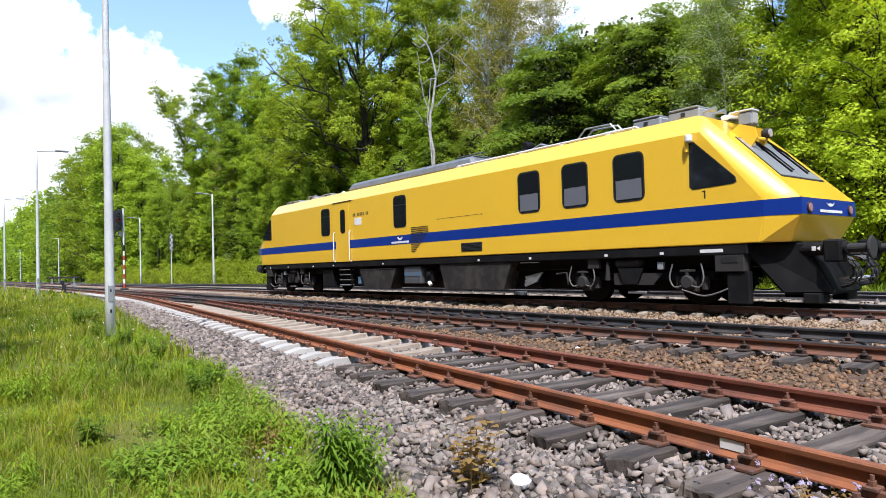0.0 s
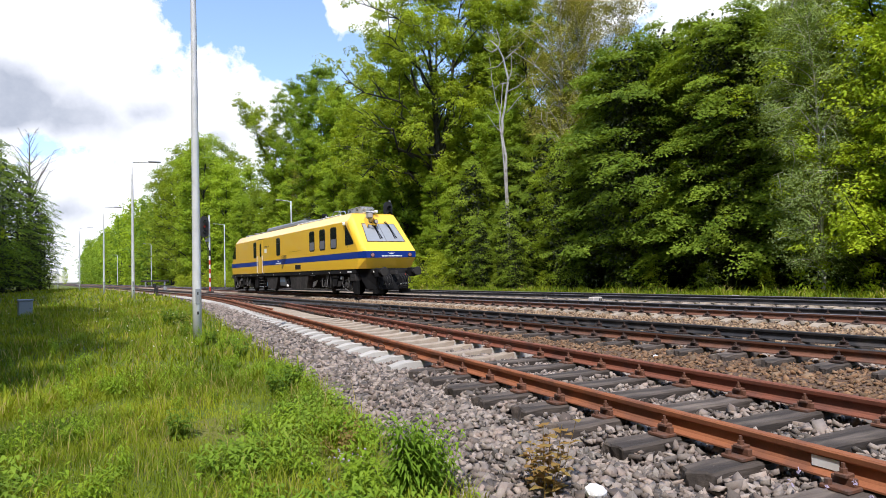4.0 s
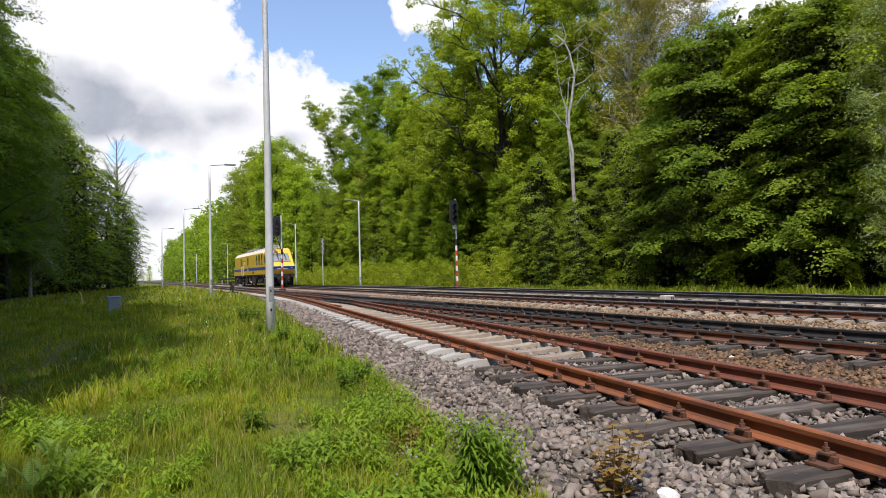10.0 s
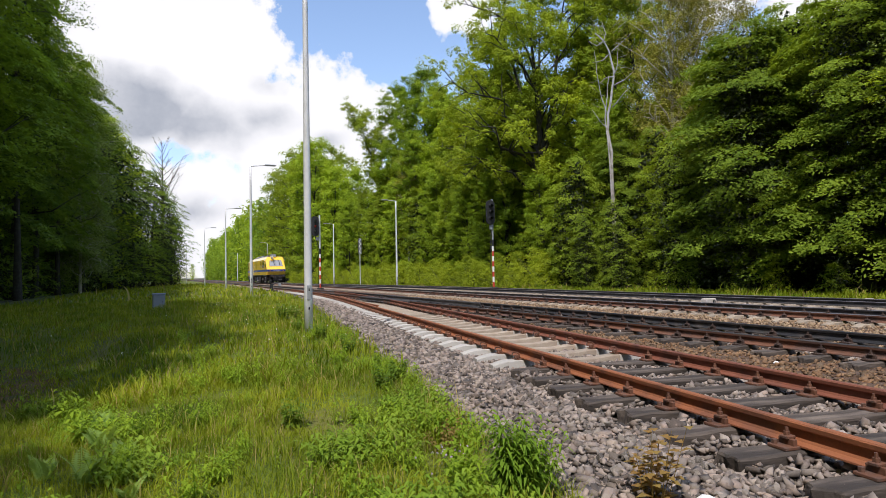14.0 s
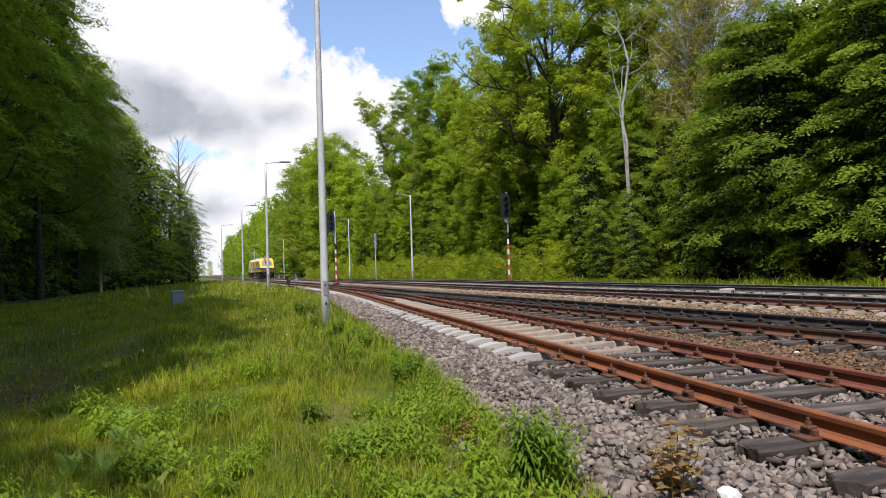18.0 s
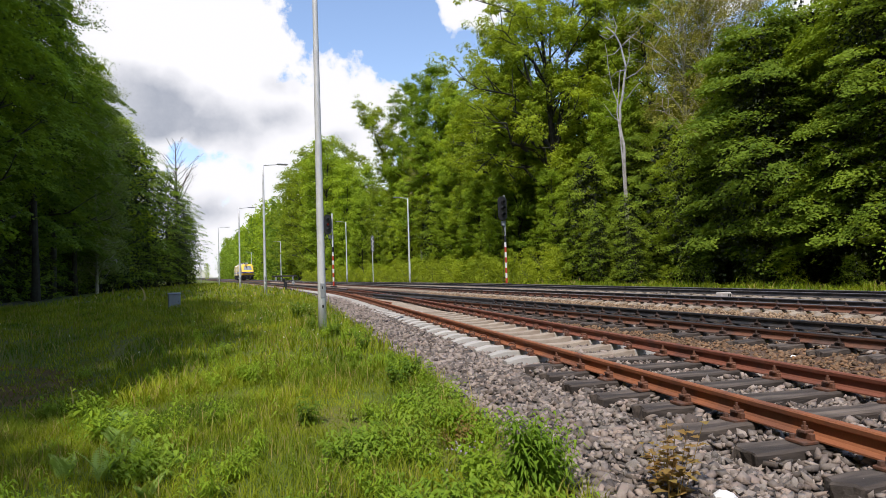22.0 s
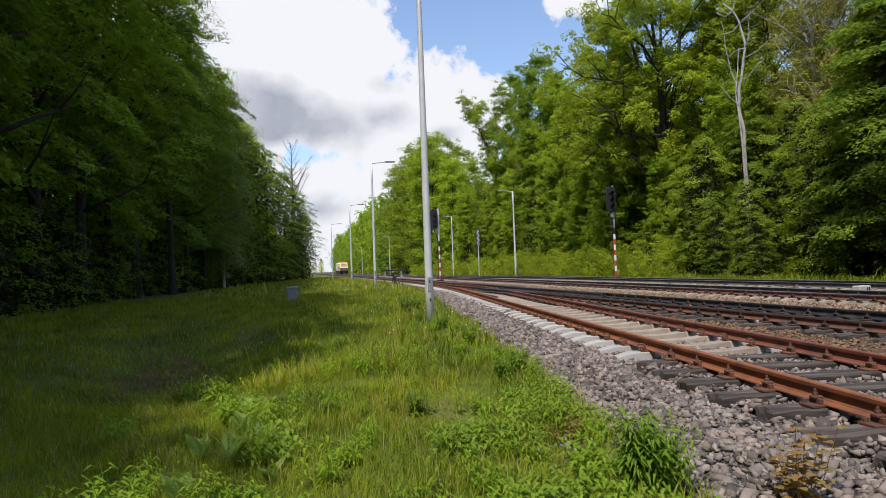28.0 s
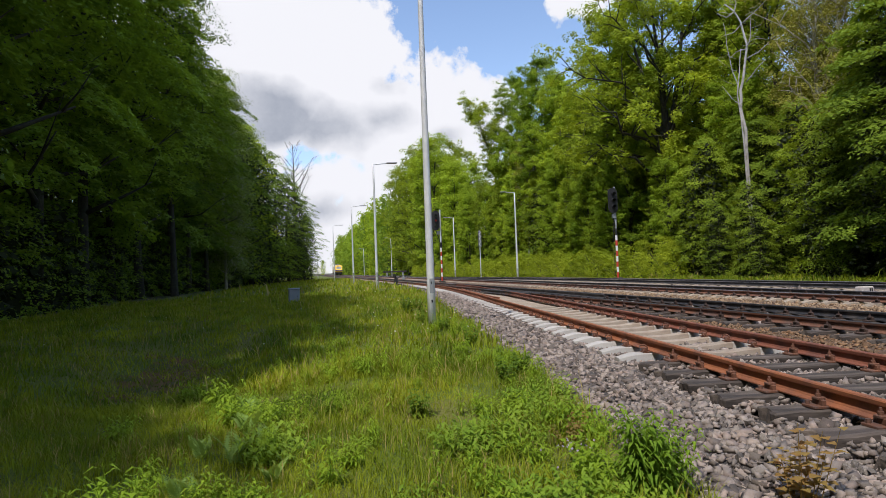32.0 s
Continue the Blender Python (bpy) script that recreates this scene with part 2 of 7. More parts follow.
material("creosote_wood", (0.052, 0.04, 0.032), 0.85, vary=0.75, scale=9, fine=44, bump=0.7, bump_dist=0.012, thing=0.5, second=(0.155, 0.123, 0.098), amount=0.75, edge=(0.42, 0.66), grain=(0.13, 1.0, 1.0))
material("concrete", (0.42, 0.4, 0.365), 0.9, vary=0.3, scale=5, fine=80, bump=0.3, bump_dist=0.004, thing=0.2, second=(0.33, 0.28, 0.23), amount=0.6)
material("dirty_concrete", (0.34, 0.28, 0.215), 0.9, vary=0.35, scale=5, fine=70, bump=0.4, bump_dist=0.005, thing=0.25, second=(0.26, 0.2, 0.15), amount=0.7)
material("old_concrete", (0.29, 0.24, 0.185), 0.9, vary=0.35, scale=4, fine=60, bump=0.4, bump_dist=0.006, thing=0.3, second=(0.25, 0.19, 0.13), amount=0.7)
material("iron_rust", (0.16, 0.07, 0.04), 0.8, metal=0.2, vary=0.5, scale=14, fine=90, bump=0.4, bump_dist=0.003, thing=0.4, second=(0.09, 0.06, 0.05), amount=0.7)
material("dark_iron", (0.07, 0.042, 0.032), 0.75, metal=0.2, vary=0.5, scale=14, fine=90, bump=0.4, bump_dist=0.003, thing=0.5, second=(0.04, 0.034, 0.03), amount=0.7)
# vehicle
material("yellow_paint", (0.86, 0.52, 0.03), 0.4, vary=0.06, scale=0.7, fine=9, bump=0.03, bump_dist=0.002, second=(0.86, 0.52, 0.025), amount=0.35, coat=1.0)
material("blue_paint", (0.006, 0.032, 0.23), 0.45, spec=0.3, vary=0.08, scale=0.8, fine=9, bump=0.02, bump_dist=0.002)
material("chassis_black", (0.005, 0.005, 0.0055), 0.75, spec=0.2, vary=0.5, scale=2, fine=30, bump=0.2, bump_dist=0.003, second=(0.013, 0.012, 0.011), amount=0.6)
material("dusty_grey", (0.036, 0.034, 0.032), 0.8, spec=0.25, vary=0.4, scale=3, fine=40, bump=0.3, bump_dist=0.003, second=(0.03, 0.027, 0.024), amount=0.7)
material("tank_blue", (0.07, 0.14, 0.22), 0.5, vary=0.3, scale=3, fine=30, bump=0.1, bump_dist=0.002, second=(0.12, 0.11, 0.1), amount=0.6)
material("cable_grey", (0.13, 0.126, 0.12), 0.7, vary=0.3, scale=6, fine=50, bump=0.1, bump_dist=0.002)
material("tank_black", (0.022, 0.02, 0.018), 0.75, spec=0.3, vary=0.5, scale=2.5, fine=40, bump=0.2, bump_dist=0.003, second=(0.06, 0.052, 0.045), amount=0.6)
material("tank_grey", (0.07, 0.075, 0.08), 0.6, vary=0.4, scale=4, fine=40, bump=0.1, bump_dist=0.002)
material("dull_metal", (0.35, 0.35, 0.35), 0.45, metal=0.7, vary=0.4, scale=9, fine=60, bump=0.5, bump_dist=0.01)
material("roof_grey", (0.17, 0.18, 0.19), 0.5, vary=0.3, scale=2, fine=30, bump=0.05, bump_dist=0.002, second=(0.1, 0.11, 0.12), amount=0.6)
material("roof_panel", (0.06, 0.065, 0.075), 0.35, vary=0.3, scale=3, fine=30, bump=0.03, bump_dist=0.002)
material("bar_brown", (0.16, 0.1, 0.02), 0.6, vary=0.3, scale=9, fine=60, bump=0.0)
material("dark_glass", (0.012, 0.014, 0.016), 0.06, vary=0.1, scale=2, fine=9, bump=0.0, spec=0.6)
# pale base colour: sky reflected in the sloping glass is painted in
material("windscreen_glass", (0.27, 0.285, 0.3), 0.12, vary=0.12, scale=1.5, fine=6, bump=0.0, spec=0.8)
material("wiper_black", (0.006, 0.006, 0.006), 0.9, spec=0.1, vary=0.2, scale=6, fine=60, bump=0.0)
material("marker_paint", (0.4, 0.365, 0.34), 0.8, vary=0.3, scale=5, fine=50, bump=0.2, bump_dist=0.004, second=(0.33, 0.27, 0.23), amount=0.7)
material("rubber", (0.015, 0.015, 0.015), 0.6, vary=0.2, scale=6, fine=60, bump=0.1, bump_dist=0.001)
material("curtain_grey", (0.12, 0.125, 0.14), 0.9, vary=0.3, scale=12, fine=60, bump=0.3, bump_dist=0.005)
material("white_paint", (0.78, 0.77, 0.75), 0.5, vary=0.12, scale=4, fine=40, bump=0.05, bump_dist=0.002, second=(0.6, 0.57, 0.52), amount=0.4)
material("light_grey_paint", (0.27, 0.285, 0.295), 0.45, vary=0.15, scale=4, fine=40, bump=0.05, bump_dist=0.002, second=(0.22, 0.22, 0.215), amount=0.4)
material("aluminium", (0.52, 0.53, 0.54), 0.42, metal=0.8, vary=0.2, scale=5, fine=50, bump=0.1, bump_dist=0.002)
material("lamp_lens", (0.45, 0.4, 0.38), 0.15, vary=0.1, scale=20, fine=90, bump=0.2, bump_dist=0.002)
glow_material("red_lens", (0.32, 0.15, 0.16), 0.06)
# furniture of the line
material("galvanised", (0.6, 0.605, 0.6), 0.55, metal=0.1, vary=0.22, scale=3, fine=40, bump=0.08, bump_dist=0.002, second=(0.68, 0.68, 0.67), amount=0.6)
material("signal_black", (0.014, 0.014, 0.015), 0.55, vary=0.3, scale=6, fine=60, bump=0.05, bump_dist=0.002)
material("signal_red", (0.5, 0.055, 0.03), 0.5, vary=0.2, scale=6, fine=50, bump=0.05, bump_dist=0.002)
material("box_plastic", (0.2, 0.23, 0.27), 0.5, vary=0.15, scale=5, fine=50, bump=0.05, bump_dist=0.002)
material("dark_wood", (0.04, 0.035, 0.03), 0.8, vary=0.4, scale=5, fine=50, bump=0.3, bump_dist=0.005)
glow_material("signal_lamp_red", (0.35, 0.03, 0.02), 0.15)
# plants
material("bark", (0.1, 0.082, 0.062), 0.95, vary=0.6, scale=5, fine=30, bump=1.0, bump_dist=0.03, thing=0.3, second=(0.07, 0.085, 0.045), amount=0.7)
material("dark_bark", (0.03, 0.025, 0.019), 0.95, vary=0.6, scale=5, fine=30, bump=1.0, bump_dist=0.03, thing=0.3, second=(0.045, 0.05, 0.03), amount=0.7)
material("dead_bark", (0.4, 0.37, 0.34), 0.9, vary=0.35, scale=3, fine=25, bump=0.5, bump_dist=0.02, second=(0.22, 0.2, 0.175), amount=0.9)
# near-black inner leaves of flat crowns: the crown's inner shade put into colour
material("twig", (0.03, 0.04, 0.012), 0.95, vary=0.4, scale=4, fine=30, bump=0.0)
material("pale_bark", (0.54, 0.49, 0.43), 0.9, vary=0.4, scale=4, fine=25, bump=0.5, bump_dist=0.02, thing=0.2, second=(0.33, 0.29, 0.25), amount=0.7)
leaf_material("leaf_oak", (0.085, 0.14, 0.012), (0.37, 0.46, 0.032), through_part=0.42)
leaf_material("leaf_lime", (0.12, 0.205, 0.016), (0.4, 0.52, 0.04), through_part=0.45)
leaf_material("leaf_hornbeam", (0.065, 0.12, 0.012), (0.31, 0.41, 0.038), through_part=0.36)
# dark end set low: part of the left wood's shade is in the colour
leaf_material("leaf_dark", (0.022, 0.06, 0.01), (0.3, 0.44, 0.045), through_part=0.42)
leaf_material("leaf_yellow", (0.33, 0.44, 0.025), (0.52, 0.63, 0.037), through_part=0.44)
leaf_material("leaf_shrub", (0.2, 0.27, 0.02), (0.4, 0.48, 0.038), through_part=0.4)
leaf_material("leaf_birch", (0.16, 0.23, 0.06), (0.34, 0.42, 0.13), through_part=0.3)
leaf_material("leaf_bud", (0.2, 0.19, 0.035), (0.36, 0.35, 0.07), through_part=0.3)
leaf_material("grass_blade", (0.07, 0.14, 0.01), (0.325, 0.36, 0.024), through_part=0.4, patch_scale=0.8, spread=0.9, contrast=2.4)
leaf_material("grass_dry", (0.3, 0.24, 0.07), (0.42, 0.34, 0.13), through_part=0.3)
leaf_material("weed_leaf", (0.15, 0.25, 0.016), (0.34, 0.46, 0.04), through_part=0.4)
leaf_material("weed_tall", (0.05, 0.13, 0.012), (0.24, 0.36, 0.03), through_part=0.35)
leaf_material("weed_bright", (0.1, 0.2, 0.013), (0.3, 0.4, 0.045), through_part=0.3)
leaf_material("weed_fern", (0.2, 0.31, 0.07), (0.33, 0.45, 0.11), through_part=0.3)
leaf_material("weed_dark", (0.08, 0.15, 0.015), (0.2, 0.29, 0.03), through_part=0.35)
leaf_material("weed_red", (0.270, 0.115, 0.061), (0.216, 0.216, 0.047), through_part=0.35)
leaf_material("weed_rose", (0.3, 0.14, 0.06), (0.22, 0.3, 0.06), through_part=0.35)
leaf_material("petal_white", (0.600, 0.600, 0.520), (0.800, 0.800, 0.740), through_part=0.3)
leaf_material("petal_violet", (0.34, 0.3, 0.42), (0.45, 0.38, 0.52), through_part=0.3)

# ---- building helpers ----


def mesh_of(name, verts, faces, mats, index=None, smooth=False):
    me = bpy.data.meshes.new(name)
    me.from_pydata(verts, [], faces)
    for m in mats:
        me.materials.append(MATS[m])
    if index is not None:
        me.polygons.foreach_set("material_index", index)
    if smooth:
        me.polygons.foreach_set("use_smooth", [True] * len(me.polygons))
    me.update()
    return me


def big_mesh(name, verts, loops, sides, mats, index=None, smooth=False):
    """A mesh from numpy arrays whose faces all have the same number of sides."""
    me = bpy.data.meshes.new(name)
    n = len(loops) // sides
    me.vertices.add(len(verts))
    me.vertices.foreach_set("co", np.asarray(verts, dtype=np.float32).ravel())
    me.loops.add(len(loops))
    me.loops.foreach_set("vertex_index", np.asarray(loops, dtype=np.int32))
    me.polygons.add(n)
    me.polygons.foreach_set("loop_start", np.arange(0, n * sides, sides, dtype=np.int32))
    for m in mats:
        me.materials.append(MATS[m])
    if index is not None:
        me.polygons.foreach_set("material_index", np.asarray(index, dtype=np.int32))
    if smooth:
        me.polygons.foreach_set("use_smooth", np.ones(n, dtype=bool))
    me.update(calc_edges=True)
    me.validate()
    return me


def thing(name, label, category, m=None, group="", kind="", data=None):
    ob = new(name, data)
    if m is not None:
        ob.matrix_basis = m
    return tagged(ob, label, category, group, kind)


def part(name, bm, mat, parent, label="", m=None, smooth=False):
    """Links a bmesh (or a ready mesh) as ONE mesh object under a thing or a part."""
    if isinstance(bm, bmesh.types.BMesh):
        me = bpy.data.meshes.new(name)
        bm.to_mesh(me)
        bm.free()
        me.materials.append(MATS[mat])
        if smooth:
            me.polygons.foreach_set("use_smooth", [True] * len(me.polygons))
    else:
        me = bm
    ob = new(name, me)
    ob.parent = parent
    if m is not None:
        ob.matrix_basis = m
    if label:
        ob["label"] = label
    return ob


def box(sx, sy, sz, at=(0, 0, 0), bevel=0.0, taper=1.0):
    """A box centred in x and y on at, standing on at's z, with bevelled edges and an optionally narrower top."""
    bm = bmesh.new()
    bmesh.ops.create_cube(bm, size=1.0)
    for v in bm.verts:
        k = taper if v.co.z > 0 else 1.0
        v.co = Vector((v.co.x * sx * k + at[0], v.co.y * sy * k + at[1], (v.co.z + 0.5) * sz + at[2]))
    if bevel:
        bmesh.ops.bevel(bm, geom=bm.edges[:], offset=bevel, segments=1, affect="EDGES")
    return bm


def tube(points, radii, sides=8, cap=True):
    """A tapered tube along points."""
    bm = bmesh.new()
    rings = []
    pts = [Vector(p) for p in points]
    for i, p in enumerate(pts):
        d = (pts[min(i + 1, len(pts) - 1)] - pts[max(i - 1, 0)]).normalized()
        a = d.orthogonal().normalized() if abs(d.z) < 0.9 else (Vector((1, 0, 0)) - d * d.x).normalized()
        b = d.cross(a)
        rings.append([bm.verts.new(p + (a * math.cos(k * math.tau / sides) + b * math.sin(k * math.tau / sides)) * radii[i]) for k in range(sides)])
    for r0, r1 in zip(rings, rings[1:]):
        for k in range(sides):
            bm.faces.new((r0[k], r0[(k + 1) % sides], r1[(k + 1) % sides], r1[k]))
    if cap:
        bm.faces.new(rings[0][::-1])
        bm.faces.new(rings[-1])
    return bm


def disc(radius, depth, axis="X", at=(0, 0, 0), sides=20, bevel=0.0, inner=0.0):
    """A wheel-like solid about an axis, centred on at."""
    bm = bmesh.new()
    bmesh.ops.create_cone(bm, cap_ends=True, segments=sides, radius1=radius, radius2=radius, depth=depth)
    if bevel:
        bmesh.ops.bevel(bm, geom=[e for e in bm.edges if abs(e.verts[0].co.z - e.verts[1].co.z) < 1e-6], offset=bevel, segments=1, affect="EDGES")
    turn = {"X": pose(0, 0, 0, 0, 90, 0), "Y": pose(0, 0, 0, 90, 0, 0), "Z": Matrix()}[axis]
    bmesh.ops.transform(bm, matrix=Matrix.Translation(at) @ turn, verts=bm.verts[:])
    return bm


def prism(outline, depth, axis="X", at=0.0):
    """An outline of (u, v) pairs pushed through depth. X: outline in y, z. Y: in x, z. Z: in x, y."""
    bm = bmesh.new()

    def place(u, v, w):
        return {"X": (w, u, v), "Y": (u, w, v), "Z": (u, v, w)}[axis]
    lo = [bm.verts.new(place(u, v, at - depth / 2)) for u, v in outline]
    hi = [bm.verts.new(place(u, v, at + depth / 2)) for u, v in outline]
    bm.faces.new(lo[::-1])
    bm.faces.new(hi)
    n = len(outline)
    for i in range(n):
        bm.faces.new((lo[i], lo[(i + 1) % n], hi[(i + 1) % n], hi[i]))
    bmesh.ops.recalc_face_normals(bm, faces=bm.faces[:])
    return bm


def rounded(u0, v0, u1, v1, r, steps=4):
    """A rounded rectangle as (u, v) pairs."""
    out = []
    for cu, cv, a0 in ((u1 - r, v1 - r, 0), (u0 + r, v1 - r, 90), (u0 + r, v0 + r, 180), (u1 - r, v0 + r, 270)):
        for k in range(steps + 1):
            a = radians(a0 + 90 * k / steps)
            out.append((cu + r * math.cos(a), cv + r * math.sin(a)))
    return out


def join_bm(*bms):
    """Puts several bmeshes into the first."""
    first = bms[0]
    for other in bms[1:]:
        me = bpy.data.meshes.new("join")
        other.to_mesh(me)
        other.free()
        first.from_mesh(me)
        bpy.data.meshes.remove(me)
    return first


rng = np.random.default_rng(7)

# ---- plan of the line: y runs along the main tracks, z = 0 is the rail top ----
GAUGE = 1.505
X_C, X_E, X_H = 8.14, 13.18, 17.90
SLOPE, Y_STRAIGHT, Y_TIPS = 0.122, 26.1, 50.8


def bend(y):
    """The line turns a little to the left far away."""
    return -0.018 * 8 * math.log(1 + math.exp(min((y - 95) / 8, 60)))


def x_siding(y):
    """Left rail of the siding: straight, then an arc into the main track."""
    if y < Y_STRAIGHT:
        return 3.46 + SLOPE * y
    if y < Y_TIPS:
        return X_C - (Y_TIPS - y) ** 2 / (2 * 202.3)
    return X_C + bend(y)


def x_loop(y):
    """Left rail of the far loop track, which joins the next track in the distance."""
    s = min(max((y - 42) / 58, 0), 1)
    return X_H + (X_E - X_H) * s * s * (3 - 2 * s) + bend(y)


def edge_left(y):
    return x_siding(y) - 1.75


def bare(x, y):
    """How far a place lies inside the bare hollow."""
    return np.exp(-((x + 2.7 + 0.1 * (y - 12)) / 1.7) ** 2 - ((y - 12) / 4.2) ** 2)


def smooth_step(a, b, v):
    s = min(max((v - a) / (b - a), 0.0), 1.0)
    return s * s * (3 - 2 * s)


def ground_z(x, y):
    """Height of the ground sheet."""
    grass = -0.44 + 0.28 * smooth_step(0, 14, y) + 0.1 * smooth_step(14, 40, y)
    n = noise.noise(Vector((x * 0.35, y * 0.35, 3.1)))
    grass += 0.05 * n + 0.03 * noise.noise(Vector((x * 1.7, y * 1.7, 8.0)))
    grass -= 0.62 * float(bare(x, y)) ** 0.8
    grass += 0.3 * smooth_step(-4.5, -10, x) * smooth_step(30, 4, y)
    e = edge_left(y)
    bed = -0.20 + 0.015 * noise.noise(Vector((x * 2.3, y * 2.3, 1.0)))
    xs = x_siding(y)
    deep = smooth_step(xs - 1.0, xs - 0.5, x) * smooth_step(xs + 2.6, xs + 2.1, x) * smooth_step(20, 7, y)
    bed -= 0.043 + 0.028 * deep
    s = smooth_step(e - 0.15, e + 1.1, x)
    z = grass * (1 - s) + bed * s
    if x > 20.0:
        r = smooth_step(20.4, 22.6, x)
        z = bed * (1 - r) + (-0.14 + 0.12 * n) * r
    return z


def make_ground():
    xs = np.concatenate([[-900, -400, -150, -80, -50, -36, -28, -22, -18, -15, -13, -11, -10], np.arange(-9, 5.01, 0.25),
                         np.arange(5.5, 24.01, 0.5), [25, 27, 30, 36, 46, 70, 140, 400, 900]])
    ys = np.concatenate([[-500, -200, -80, -40, -20, -10, -5], np.arange(-2.5, 20.01, 0.25), np.arange(20.5, 60.01, 0.5),
                         np.arange(62, 130, 2), np.arange(130, 300, 10), [340, 420, 600, 1000, 1800]])
    nx, ny = len(xs), len(ys)
    verts = [(x, y, ground_z(x, y)) for y in ys for x in xs]
    faces, index = [], []
    for j in range(ny - 1):
        for i in range(nx - 1):
            a = j * nx + i
            faces.append((a, a + 1, a + 1 + nx, a + nx))
            x, y = (xs[i] + xs[i + 1]) / 2, (ys[j] + ys[j + 1]) / 2
            e = edge_left(y) + 0.25 * noise.noise(Vector((x * 1.4, y * 1.4, 0)))
            if x < e:
                hollow = float(bare(x, y)) + 0.35 * noise.noise(Vector((x, y, 5)))
                k = 3 if x < -8.5 else (4 if hollow > 0.8 else 0)
            elif x > 20.9:
                k = 3 if x > 25 else 0
            elif x_siding(y) + GAUGE - 0.1 < x < X_C + 1.5 and y < 24:
                k = 2
            elif X_C + 1.5 <= x < X_E + 0.2:
                k = 2
            else:
                k = 1
            index.append(k)
    me = mesh_of("ground", verts, faces, ["turf", "ballast_bed", "rusty_bed", "forest_floor", "bare_soil"], index, smooth=True)
    thing("ground", "grassy ground with grey ballast beds under the tracks", "ground", kind="structure", data=me)


make_ground()

# ---- tracks ----
PROFILE = [(-0.0625, -0.149), (0.0625, -0.149), (0.0625, -0.138), (0.02, -0.122), (0.0085, -0.105), (0.0085, -0.052),
           (0.03, -0.038), (0.0335, -0.01), (0.026, 0.0), (-0.026, 0.0), (-0.0335, -0.01), (-0.03, -0.038),
           (-0.0085, -0.052), (-0.0085, -0.105), (-0.02, -0.122), (-0.0625, -0.138)]


def rail_mesh(line, side_mat, head_mat):
    """The rail section drawn along (x, y) points."""
    n = len(PROFILE)
    verts, faces, index = [], [], []
    for i, (x, y) in enumerate(line):
        x0, y0 = line[max(i - 1, 0)]
        x1, y1 = line[min(i + 1, len(line) - 1)]
        d = math.hypot(x1 - x0, y1 - y0)
        c, s = (y1 - y0) / d, (x1 - x0) / d
        verts += [(x + u * c, y - u * s, z) for u, z in PROFILE]
    for i in range(len(line) - 1):
        for k in range(n):
            a, b = i * n + k, i * n + (k + 1) % n
            faces.append((a, b, b + n, a + n))
            index.append(1 if k in (7, 8, 9) else 0)
    faces.append(tuple(range(n - 1, -1, -1)))
    faces.append(tuple(range((len(line) - 1) * n, len(line) * n)))
    index += [0, 0]
    me = mesh_of("rail", verts, faces, [side_mat, head_mat], index)
    return me


def steps_y(y0, y1):
    """y values along a rail: short steps near, long far away."""
    out, y = [], y0
    while y < y1:
        out.append(y)
        y += 1.5 if y < 60 else (5 if y < 120 else 15)
    return out + [y1]


# where the siding's left rail crosses each sleeper: wood near, then concrete
SLEEPERS = [0.49 + 0.64 * k for k in range(-9, 11)] + [7.69 + 0.67 * k for k in range(64)]


def sleeper_wood(kind):
    bm = box(2.6, 0.25, 0.15, (0, 0, -0.15), 0.014)
    bmesh.ops.subdivide_edges(bm, edges=[e for e in bm.edges if abs(e.verts[0].co.x - e.verts[1].co.x) > 1], cuts=13)
    bmesh.ops.subdivide_edges(bm, edges=[e for e in bm.edges if abs(e.verts[0].co.y - e.verts[1].co.y) > 0.1], cuts=4)
    o = Vector((kind * 13.7, 0, 0))
    for v in bm.verts:
        p = v.co.copy()
        end = min(max((abs(p.x) - 0.9) / 0.4, 0), 1)
        top = 1.0 if p.z > -0.05 else 0.3
        v.co.z += (0.01 * noise.noise(p * 5 + o) + 0.008 * noise.noise(Vector((p.x * 1.5, p.y * 40, 0)) + o) - 0.02 * end * abs(noise.noise(p * 4 + o))) * top
        v.co.y += 0.016 * noise.noise(p * 4 + o * 2) * (0.4 + end)
        v.co.x += 0.07 * end * noise.noise(Vector((0, p.y * 14, p.z * 10)) + o)
    me = bpy.data.meshes.new("sleeper")
    bm.to_mesh(me)
    bm.free()
    me.materials.append(MATS["creosote_wood"])
    return me


def sleeper_concrete(mat, inner, length=2.5):
    bm = bmesh.new()
    h = length / 2
    rows = [(-h, 0.10, 0.085, -0.05), (-h + 0.22, 0.14, 0.105, 0.0), (-h + 0.58, 0.14, 0.105, 0.0), (-0.3, 0.12, 0.09, -0.035),
            (0.3, 0.12, 0.09, -0.035), (h - 0.58, 0.14, 0.105, 0.0), (h - 0.22, 0.14, 0.105, 0.0), (h, 0.10, 0.085, -0.05)]
    rings = [[bm.verts.new(p) for p in ((x, -b, -0.2), (x, b, -0.2), (x, t, z - 0.012), (x, t - 0.015, z), (x, -t + 0.015, z), (x, -t, z - 0.012))]
             for x, b, t, z in rows]
    for i, (r0, r1) in enumerate(zip(rings, rings[1:])):
        for k in range(6):
            bm.faces.new((r0[k], r0[(k + 1) % 6], r1[(k + 1) % 6], r1[k])).material_index = 1 if 2 <= i <= 4 else 0
    bm.faces.new(rings[0][::-1])
    bm.faces.new(rings[-1])
    bmesh.ops.recalc_face_normals(bm, faces=bm.faces[:])
    me = bpy.data.meshes.new("sleeper")
    bm.to_mesh(me)
    bm.free()
    me.materials.append(MATS[mat])
    me.materials.append(MATS[inner])
    return me


